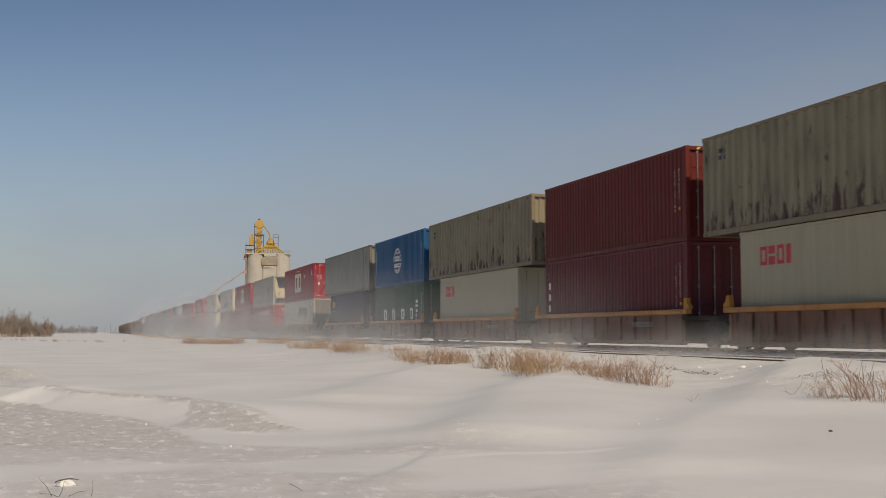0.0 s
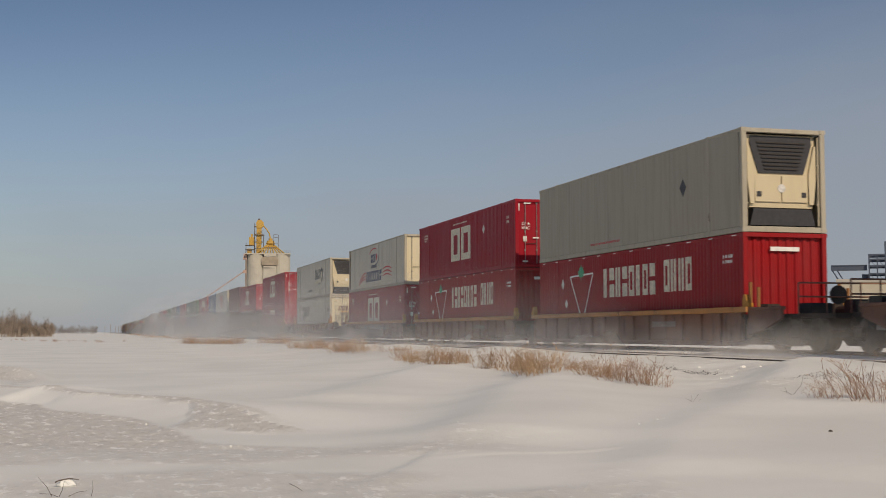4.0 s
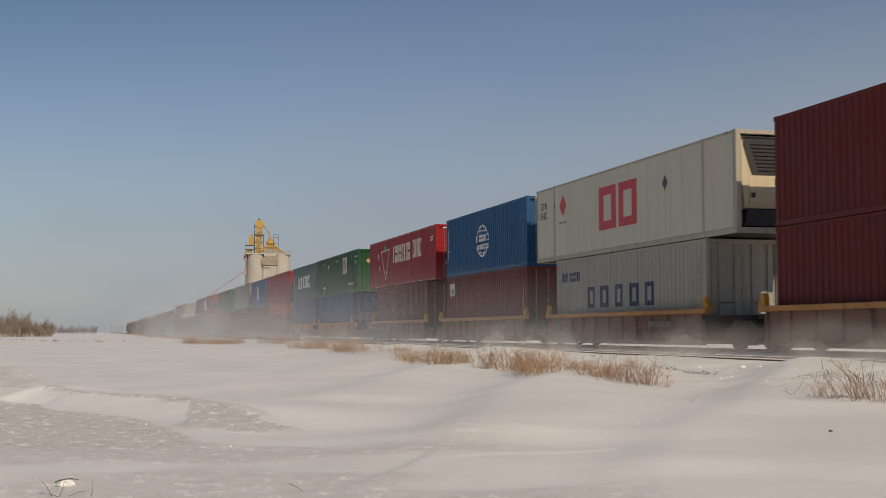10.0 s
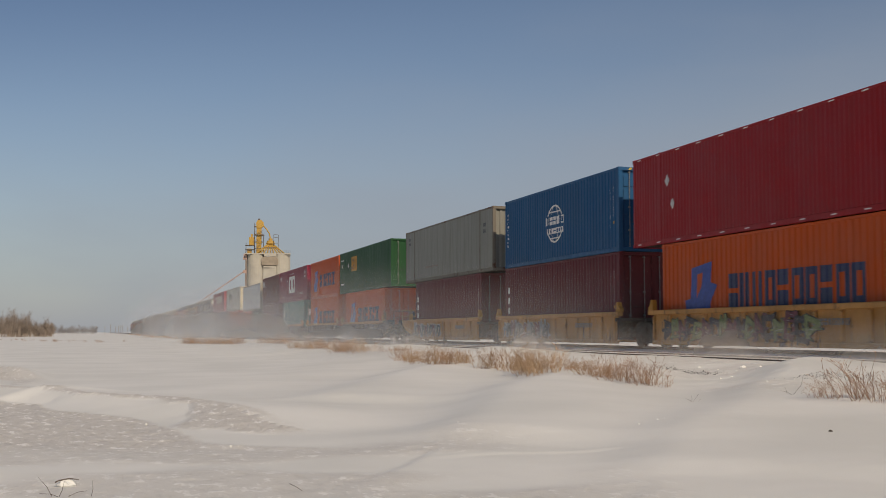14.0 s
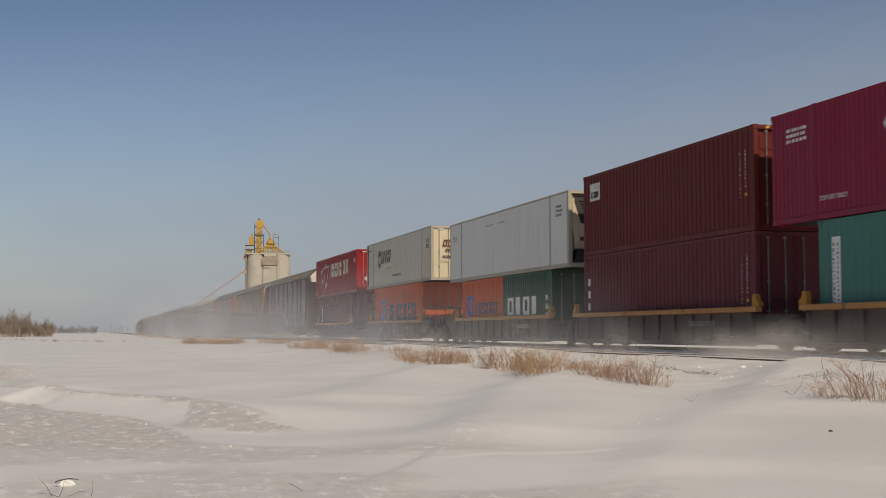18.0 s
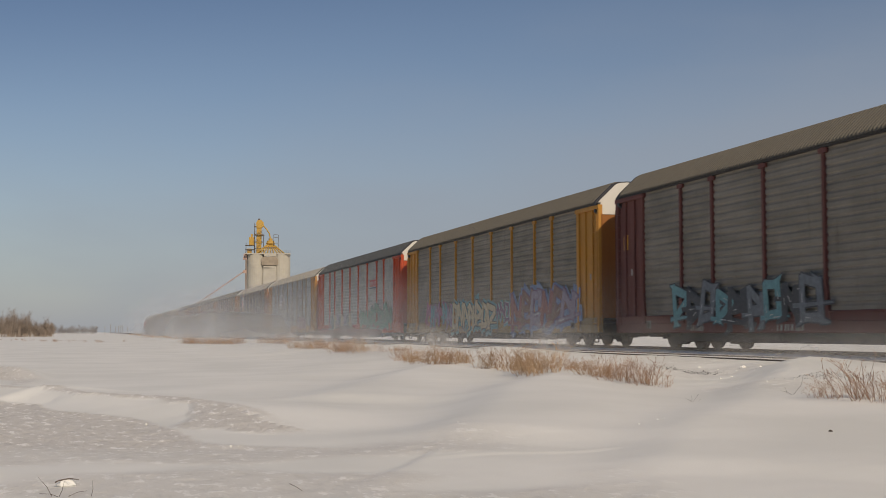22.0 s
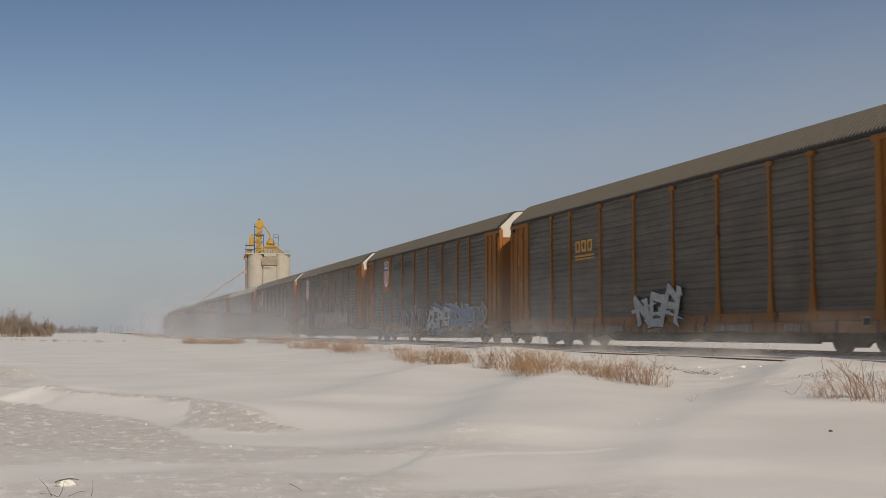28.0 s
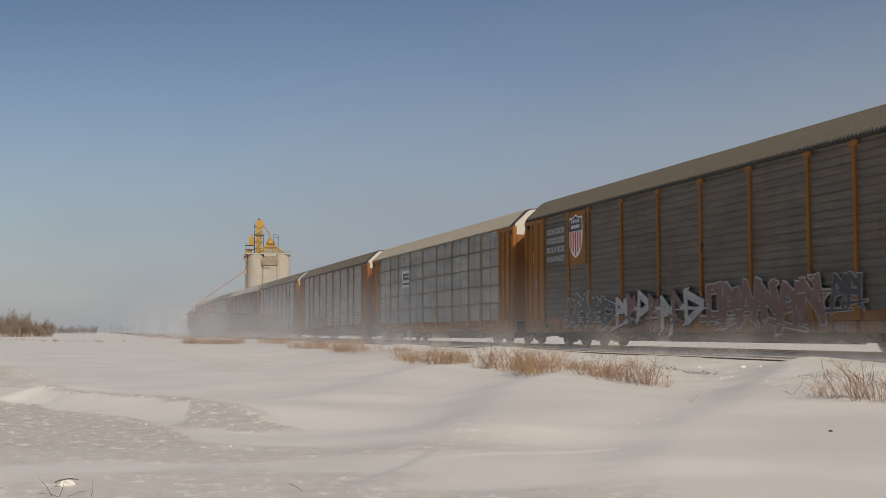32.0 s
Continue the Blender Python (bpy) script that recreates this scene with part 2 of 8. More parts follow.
# ---- mesh building ----
class Shape:
    """Vertices and faces gathered piece by piece."""

    def __init__(self):
        self.v, self.f = [], []

    def put(self, verts, faces):
        n = len(self.v)
        self.v += verts
        self.f += [tuple(i + n for i in f) for f in faces]
        return self

    def box(self, x0, x1, y0, y1, z0, z1, c=0.0):
        """A box; c chamfers the edges that run along its longest side."""
        if c <= 0:
            return self.put([(x, y, z) for x in (x0, x1) for y in (y0, y1) for z in (z0, z1)],
                            [(0, 1, 3, 2), (4, 6, 7, 5), (0, 4, 5, 1), (2, 3, 7, 6), (0, 2, 6, 4), (1, 5, 7, 3)])
        d = (x1 - x0, y1 - y0, z1 - z0)
        k = d.index(max(d))
        lo, hi = [(x0, y0, z0), (x1, y1, z1)]
        a, b = [i for i in range(3) if i != k]
        ring = [(lo[a] + c, lo[b]), (hi[a] - c, lo[b]), (hi[a], lo[b] + c), (hi[a], hi[b] - c), (hi[a] - c, hi[b]), (lo[a] + c, hi[b]), (lo[a], hi[b] - c), (lo[a], lo[b] + c)]
        vs = []
        for e in (lo[k], hi[k]):
            for p, q in ring:
                w = [0, 0, 0]
                w[k], w[a], w[b] = e, p, q
                vs.append(tuple(w))
        fs = [tuple(range(8)), tuple(range(15, 7, -1))] + [(i, i + 8, (i + 1) % 8 + 8, (i + 1) % 8) for i in range(8)]
        return self.put(vs, fs)

    def tube(self, p, q, r, n=8, r2=None):
        p, q = Vector(p), Vector(q)
        d = (q - p).normalized()
        u = d.orthogonal().normalized()
        w = d.cross(u)
        r2 = r if r2 is None else r2
        vs = [tuple(o + (u * math.cos(6.28319 * i / n) + w * math.sin(6.28319 * i / n)) * s) for o, s in ((p, r), (q, r2)) for i in range(n)]
        return self.put(vs, [(i, (i + 1) % n, (i + 1) % n + n, i + n) for i in range(n)] + [tuple(range(n - 1, -1, -1)), tuple(range(n, 2 * n))])

    def slab(self, ring, axis, e0, e1):
        """A flat outline (pairs) pushed along an axis from e0 to e1."""
        n = len(ring)
        vs = []
        for e in (e0, e1):
            for p, q in ring:
                vs.append({"x": (e, p, q), "y": (p, e, q), "z": (p, q, e)}[axis])
        return self.put(vs, [tuple(range(n)), tuple(range(2 * n - 1, n - 1, -1))] + [(i, i + n, (i + 1) % n + n, (i + 1) % n) for i in range(n)])

    def mesh(self, name, mat, smooth=False):
        me = bpy.data.meshes.new(name)
        me.from_pydata(self.v, [], self.f)
        bm = bmesh.new()
        bm.from_mesh(me)
        bmesh.ops.recalc_face_normals(bm, faces=bm.faces)
        bm.to_mesh(me)
        bm.free()
        if mat:
            me.materials.append(mat)
        if smooth:
            me.polygons.foreach_set("use_smooth", [True] * len(me.polygons))
        return me


CACHE = {}


def shared(key, build, mat, smooth=False):
    """One mesh for all pieces of a key and a material."""
    k = (key, mat.name if mat else "")
    if k not in CACHE:
        CACHE[k] = build().mesh(str(key[0] if isinstance(key, tuple) else key), mat, smooth)
    return CACHE[k]


def part(name, data, parent, at=(0, 0, 0), label="", turn=None):
    """Links a mesh (or a Shape with its material) as one object under a thing or a part."""
    ob = new(name, data)
    ob.parent = parent
    ob.matrix_local = Matrix.Translation(at) @ turn if turn is not None else Matrix.Translation(at)
    if label:
        ob["label"] = label
    return ob


def thing(name, at, label, category, group="", data=None):
    ob = new(name, data)
    ob.location = at
    return tagged(ob, label, category, group)


# ---- ground: one sheet of drifted snow to the horizon ----
def smooth01(a, b, v):
    t = max(0.0, min(1.0, (v - a) / (b - a)))
    return t * t * (3 - 2 * t)


# drifts: x, y, turn in degrees, half length, half width, height, steepness of the lee side
DRIFTS = [
    (11.6, 19.4, 50, 1.5, 0.9, 0.05, 1.2),
    (3.0, 27.0, 20, 7.0, 3.0, 0.08, 1.2),
    (-1.4, 10.3, 75, 1.2, 0.8, 0.07, 1.5),
    (-1.15, 21.75, 80, 1.3, 0.34, 0.07, 1.3),
    (8.6, 33.0, 12, 8.0, 1.4, 0.06, 1.0),
    (10.4, 47.0, 0, 16.0, 1.0, 0.14, 1.0),
    (10.6, 90.0, 0, 30.0, 1.2, 0.12, 1.0),
]
# long ridges that run down from the bank: their crests from the bank outwards, heights at both ends, width of the left and the right flank
RIDGES = [
    ([(11.9, 19.3), (10.9, 18.2), (8.95, 15.5), (6.9, 12.6), (5.2, 10.2), (4.1, 8.6)], 0.19, 0.07, 0.60, 3.0),
    ([(10.2, 25.6), (9.3, 23.6), (6.9, 18.9), (4.8, 14.1), (3.3, 11.5)], 0.31, 0.17, 0.85, 2.2),
    ([(11.4, 35.4), (10.2, 33.1), (7.0, 26.2), (4.4, 20.5), (3.2, 18.3)], 0.30, 0.14, 0.95, 2.2),
    ([(11.6, 50.0), (10.6, 47.4), (7.2, 37.5), (3.7, 27.0)], 0.20, 0.06, 1.4, 2.6),
]


def on_line(y, knots):
    """x of a crest at y, from knots (y, x)."""
    for (ya, xa), (yb, xb) in zip(knots, knots[1:]):
        if ya <= y <= yb:
            f = (y - ya) / (yb - ya)
            return xa + (xb - xa) * f
    return knots[0][1] if y < knots[0][0] else knots[-1][1]


def off_ridge(x, y, pts):
    """Distance from a crest, positive on its right as it runs, and how far along it (0 to 1)."""
    best, at, side, n = 1e9, 0.0, 1.0, len(pts) - 1
    for i in range(n):
        (xa, ya), (xb, yb) = pts[i], pts[i + 1]
        ux, uy = xb - xa, yb - ya
        f = max(0.0, min(1.0, ((x - xa) * ux + (y - ya) * uy) / (ux * ux + uy * uy)))
        dx, dy = x - xa - ux * f, y - ya - uy * f
        q = dx * dx + dy * dy
        if q < best:
            best, at, side = q, (i + f) / n, ux * dy - uy * dx
    return math.copysign(math.sqrt(best), -side), at


CREST_A = [(13.4, 2.7), (14.3, 2.25), (15.0, 1.98), (15.8, 1.83), (16.54, 1.67), (17.29, 1.43), (18.3, 1.04), (19.33, 0.27), (20.15, -0.15), (21.6, -0.62), (22.4, -0.99), (23.54, -1.63), (30.0, -5.0)]
CREST_B = [(10.6, 3.6), (11.28, 2.91), (11.95, 2.52), (12.7, 1.85), (13.1, 1.38), (13.49, 1.18), (14.45, 1.01), (15.61, 0.89), (16.67, 0.66), (17.31, 0.32), (18.25, -0.13), (19.13, -0.53), (20.6, -0.76), (21.2, -1.2), (21.6, -1.6), (24.0, -3.6)]
CREST_C = [(29.8, -0.9), (30.6, -1.3), (31.6, -1.84), (32.4, -2.27), (36.0, -4.2), (42.0, -7.5)]
# how much of the bank's face below its crest is bare crust, along y
BARE = [(13.8, 0.35), (14.6, 0.60), (15.6, 0.62), (16.4, 0.50), (17.3, 0.26), (18.2, 0.13), (21.0, 0.10), (24.0, 0.08)]


def ground_z(x, y, both=False):
    # the bed of the two tracks stands above the field
    z = -0.62 + 0.10 * smooth01(3.0, 8.5, x) + 0.12 * smooth01(7.5, 10.0, x) + 0.305 * smooth01(10.0, 12.9, x) + 0.04 * smooth01(15.2, 16.4, x)
    z -= 0.55 * smooth01(22.0, 27.0, x)
    c = 0.0
    far = smooth01(60, 300, math.hypot(x, y))
    z += far * (-0.15 + 0.25 * smooth01(-10, -80, x))
    if y < 130 and -40 < x < 16:
        for dx, dy, turn, ln, wd, hh, lee in DRIFTS:
            a = radians(turn)
            u, v = (x - dx) * math.sin(a) + (y - dy) * math.cos(a), (x - dx) * math.cos(a) - (y - dy) * math.sin(a)
            v = -v
            if v > 0:
                v *= lee
            q = (u / ln) ** 2 + (v / wd) ** 2
            if q < 9:
                z += hh * math.exp(-q)
        k = smooth01(14.5, 11.0, x)
        if x < 13.5 and y < 60:
            bend = 0.25 * noise.noise((x * 0.25, y * 0.25, 5.1))
            for pts, h0, h1, wl, wr in RIDGES:
                d, f = off_ridge(x, y, pts)
                d += bend * smooth01(0.0, 0.3, f)
                q = (d / (wl if d > 0 else wr)) ** 2
                if q < 7:
                    z += k * (h0 + (h1 - h0) * f) * math.exp(-q) * (1 - 0.7 * smooth01(0.9, 1.0, f))
        wob = 0.07 * noise.noise((x * 0.2, y * 0.3, 7.7)) + 0.06 * noise.noise((x * 0.9, y * 1.1, 3.7))
        # a bank that the wind has cut: its face runs from the crest down to a step in the crust
        a = x - on_line(y, CREST_A) + wob
        b = x - on_line(y, CREST_B) + wob * 1.4
        fa = smooth01(13.8, 16.6, y) * smooth01(30, 25, y)
        fb = smooth01(10.6, 13.0, y) * smooth01(25, 21.5, y)
        top, foot = 0.17 * fa, -0.035 * fb
        if a >= 0:
            z += top * (1 - smooth01(0.0, 3.2, a)) ** 1.3
        elif b >= 0:
            t = b / max(1e-4, b - a)
            z += foot + (top - foot) * (0.35 * t + 0.65 * smooth01(0.0, 1.0, t))
            bare = on_line(y, BARE) * (1 + 1.1 * noise.noise((x * 1.3, y * 1.1, 2.4)))
            c = smooth01(13.7, 14.5, y) * smooth01(30, 25, y) * smooth01(1 - bare * 1.15 - 0.04, 1 - bare * 0.8, t)
        else:
            z += foot - 0.03 * fb * smooth01(0.0, -0.35, b) + (0.065 * fb) * smooth01(-0.8, -3.5, b)
            c = smooth01(10.6, 11.8, y) * smooth01(25, 21.5, y) * smooth01(0.0, -0.10, b) * smooth01(-9, -6, x) * (0.55 + 0.45 * smooth01(12.0, 14.0, y))
        c = max(c, 0.8 * fa * smooth01(-0.02, 0.03, a) * smooth01(0.30, 0.12, a))
        # a third bank farther out, and a thin ridge close by
        q = x - on_line(y, CREST_C) + wob
        fc = smooth01(-0.8, -1.9, x) * smooth01(42, 37, y) * smooth01(26, 28, y)
        z += fc * (0.30 * smooth01(4.0, 0.1, q) - 0.30 * smooth01(0.05, -0.75, q))
        c = max(c, 1.0 * fc * smooth01(0.02, -0.06, q) * smooth01(-0.9, -0.75, q))
        e = y - 10.45 - 0.10 * (x - 3.1) + 0.3 * wob
        z += 0.016 * math.exp(-(e / 0.06) ** 2) * smooth01(2.6, 3.2, x) * smooth01(5.0, 4.2, x)
        z += k * 0.035 * noise.noise((x * 0.35, y * 0.22, 1.7)) + k * 0.014 * noise.noise((x * 1.3, y * 0.7, 4.1))
        z += k * 0.004 * noise.noise((x * 5.0, y * 3.2, 9.0))
        # crumbled snow along the weeds and over the bank
        w = smooth01(8.2, 9.6, x) * smooth01(13.2, 12.4, x) * smooth01(60, 40, y)
        if w > 0:
            z += w * (0.030 * noise.noise((x * 1.6, y * 1.3, 8.1)) + 0.022 * abs(noise.noise((x * 4.5, y * 4.0, 6.3))) + 0.010 * noise.noise((x * 9.0, y * 8.0, 1.2)))
        # lighter crust in patches close by
        c = max(c, 0.6 * smooth01(-0.25, 0.25, noise.noise((x * 0.55, y * 0.9, 12.3))) * smooth01(4.6, 3.0, x) * smooth01(13.5, 12.0, y))
        c *= smooth01(0.6, 1.0, math.hypot((x + 1.4) / 1.1, (y - 10.2) / 1.3))
        c = max(c, 0.35 * w * smooth01(0.35, 0.6, noise.noise((x * 0.5, y * 0.35, 2.9)) + 0.5))
        if c > 0:
            z += c * 0.026 * abs(noise.noise((x * 4.0, y * 5.0, 2.2))) + c * 0.012 * noise.noise((x * 11, y * 13, 5.0))
    elif x < 11 or x > 22:
        z += 0.10 * noise.noise((x * 0.05, y * 0.05, 3.3))
    return (z, c) if both else z


def spread(lo, hi, fine_lo, fine_hi, step, grow):
    vals = list(np.arange(fine_lo, fine_hi, step))
    s, v = step, fine_lo
    while v > lo:
        s *= grow
        v -= s
        vals.insert(0, v)
    s, v = step, vals[-1]
    while v < hi:
        s *= grow
        v += s
        vals.append(v)
    return vals


def build_ground():
    xs = spread(-4500, 4500, -6.0, 12.5, 0.07, 1.10)
    ys = spread(-900, 4500, 7.0, 24.0, 0.062, 1.03)
    vs, worn = [], []
    for y in ys:
        for x in xs:
            z, c = ground_z(x, y, True)
            vs.append((x, y, z))
            worn.append(c)
    n = len(xs)
    fs = [(j * n + i, j * n + i + 1, (j + 1) * n + i + 1, (j + 1) * n + i) for j in range(len(ys) - 1) for i in range(n - 1)]
    me = bpy.data.meshes.new("ground")
    me.from_pydata(vs, [], fs)
    me.materials.append(SNOW)
    me.attributes.new("crust", "FLOAT", "POINT").data.foreach_set("value", worn)
    me.polygons.foreach_set("use_smooth", [True] * len(me.polygons))
    tagged(new("ground", me), "wind-packed drifted snow over flat prairie", "snow", kind="structure")


build_ground()


def rail_pair(name, x, z, label):
    """Two rails with head, web and foot."""
    ring = [(-0.07, 0), (0.07, 0), (0.07, 0.02), (0.012, 0.045), (0.012, 0.125), (0.036, 0.14), (0.036, 0.172), (-0.036, 0.172), (-0.036, 0.14), (-0.012, 0.125), (-0.012, 0.045), (-0.07, 0.02)]
    track = tagged(new(name), label, "railway track", kind="structure")
    track.location = (x, 0, z - 0.172)
    for sx in (-0.7535, 0.7535):
        part("rail", Shape().slab([(a + sx, b) for a, b in ring], "y", -300, 1600).mesh("rail", RAILM), track)
    tie = shared("tie", lambda: Shape().box(-1.3, 1.3, -0.115, 0.115, -0.16, -0.002, 0.02), plain("weathered_tie", (0.09, 0.07, 0.055), 0.85))
    for i in range(110):
        part("tie", tie, track, (0, 10 + i * 0.52, 0))
    return track


rail_pair("main_track", CX, RAIL, "main line track half buried in blown snow")
rail_pair("siding_track", 14.23, -0.062, "rusty siding rails drifted over with snow")


def ballast_patch(x0, x1, y0, y1, n, seed):
    """Stones that the wind has swept bare beside the siding."""
    rng = random.Random(seed)
    sh = Shape()
    for _ in range(n):
        x, y = rng.gauss((x0 + x1) / 2, (x1 - x0) / 4), rng.uniform(y0, y1)
        r = rng.uniform(0.012, 0.03)
        z = ground_z(x, y) - r * 0.45
        vs = [(x + r * a * rng.uniform(0.7, 1.2), y + r * b * rng.uniform(0.7, 1.2), z + r * c * rng.uniform(0.6, 1.0)) for a, b, c in ((1, 0, 0), (-1, 0, 0), (0, 1, 0), (0, -1, 0), (0, 0, 1), (0, 0, -1))]
        sh.put(vs, [(0, 2, 4), (2, 1, 4), (1, 3, 4), (3, 0, 4), (2, 0, 5), (1, 2, 5), (3, 1, 5), (0, 3, 5)])
    tagged(new("ballast", sh.mesh("ballast", plain("dark_ballast", (0.06, 0.055, 0.05), 0.9))), "dark ballast stones swept bare of snow", "ballast", kind="stuff")


ballast_patch(10.65, 11.15, 20.5, 22.9, 360, 3)
ballast_patch(10.5, 11.3, 16.1, 17.4, 260, 4)

# ---- running gear ----
WHEEL_R = 0.44


def wheelset_shape():
    sh = Shape().tube((-0.98, 0, 0), (0.98, 0, 0), 0.08, 10)
    for s in (-1, 1):
        for x0, x1, r in ((0.68, 0.71, 0.475), (0.71, 0.82, WHEEL_R), (0.82, 0.84, 0.15)):
            sh.tube((s * x0, 0, 0), (s * x1, 0, 0), r, 20)
        for k in range(5):
            a = k * 1.2566
            sh.tube((s * 0.82, 0.27 * math.cos(a), 0.27 * math.sin(a)), (s * 0.828, 0.27 * math.cos(a), 0.27 * math.sin(a)), 0.05, 6)
    return sh


def side_frame_shape():
    ring = [(-1.15, 0.30), (-1.1, 0.62), (-0.65, 0.66), (-0.35, 0.82), (0.35, 0.82), (0.65, 0.66), (1.1, 0.62), (1.15, 0.30), (0.72, 0.34), (0.42, 0.14), (-0.42, 0.14), (-0.72, 0.34)]
    sh = Shape().slab(ring, "x", -0.07, 0.07)
    for s in (-1, 1):
        sh.box(-0.11, 0.11, s * 0.89 - 0.17, s * 0.89 + 0.17, 0.30, 0.60, 0.03)
    for k in (-0.2, 0, 0.2):
        sh.tube((0.0, k, 0.2), (0.0, k, 0.55), 0.085, 8)
    return sh


WHEELSETS = []


def truck(parent, y):
    """Bolster with two side frames and two wheelsets."""
    tr = part("truck", shared("truck", lambda: Shape().box(-1.12, 1.12, -0.2, 0.2, 0.42, 0.68, 0.04), STEEL), parent, (0, y, 0))
    fr = shared("side_frame", side_frame_shape, STEEL)
    for s in (-1, 1):
        part("side_frame", fr, tr, (s * 1.0, 0, 0))
    for s in (-1, 1):
        w = part("wheelset", shared("wheelset", wheelset_shape, WHEEL), tr, (0, s * 0.89, WHEEL_R))
        WHEELSETS.append((w, s))
    return tr


# ---- containers ----
W2 = 1.22                        # half width of shipping boxes; the long domestic ones are wider
W53 = 1.295


def profile(y0, y1, pitch, depth, flat=0.26, slope=0.14):
    """Trapezoid corrugation along y: pairs of y and depth below the outer face."""
    n = max(1, round((y1 - y0) / pitch))
    p = (y1 - y0) / n
    pts = [(y0, 0.0)]
    for i in range(n):
        a = y0 + i * p
        pts += [(a + p * flat, 0.0), (a + p * (flat + slope), depth), (a + p * (1 - slope) - p * 0.08, depth), (a + p * (1 - 0.08), 0.0)]
    pts.append((y1, 0.0))
    return pts


KINDS = {"iso": (0.28, 0.028), "domestic": (0.20, 0.011), "wide": (0.46, 0.07), "flat": (1.22, 0.007), "smooth": (0.28, 0.007)}


def depth_at(pts, y):
    for (a, da), (b, db) in zip(pts, pts[1:]):
        if a <= y <= b:
            return da + (db - da) * (y - a) / max(1e-6, b - a)
    return 0.0


def spans_profile(L, kind, cut=(0, 0)):
    """Corrugation between the posts; cut: metres left open at the front and rear end."""
    pitch, depth = KINDS[kind]
    a0, b0 = -L / 2 + 0.12 + cut[0], L / 2 - 0.12 - cut[1]
    spans = [(a0, b0)] if L < 13 else [(a0, -6.18), (-6.02, 6.02), (6.18, b0)]
    out = []
    for a, b in spans:
        if kind != "flat":
            out.append(profile(a, b, pitch, depth))
            continue
        # smooth sheets with a narrow seam between them
        n = max(1, round((b - a) / pitch))
        p = (b - a) / n
        pts = [(a, 0.0)]
        for i in range(1, n):
            pts += [(a + i * p - 0.022, 0.0), (a + i * p - 0.016, depth), (a + i * p + 0.016, depth), (a + i * p + 0.022, 0.0)]
        out.append(pts + [(b, 0.0)])
    return out


def side_shape(L, H, kind, cut):
    sh = Shape()
    for pts in spans_profile(L, kind, cut):
        vs = [(d_, y, z) for y, d_ in pts for z in (0.16, H - 0.09)]
        sh.put(vs, [(2 * i, 2 * i + 1, 2 * i + 3, 2 * i + 2) for i in range(len(pts) - 1)])
    return sh


def skin(sh, pts, y0, y1, z0, z1, lift=0.004):
    """A rectangle of paint that follows the corrugation of the near side."""
    cuts = sorted({y0, y1, *[y for y, _ in pts if y0 < y < y1]})
    vs = [(depth_at(pts, y) - lift, y, z) for y in cuts for z in (z0, z1)]
    return sh.put(vs, [(2 * i, 2 * i + 1, 2 * i + 3, 2 * i + 2) for i in range(len(cuts) - 1)])


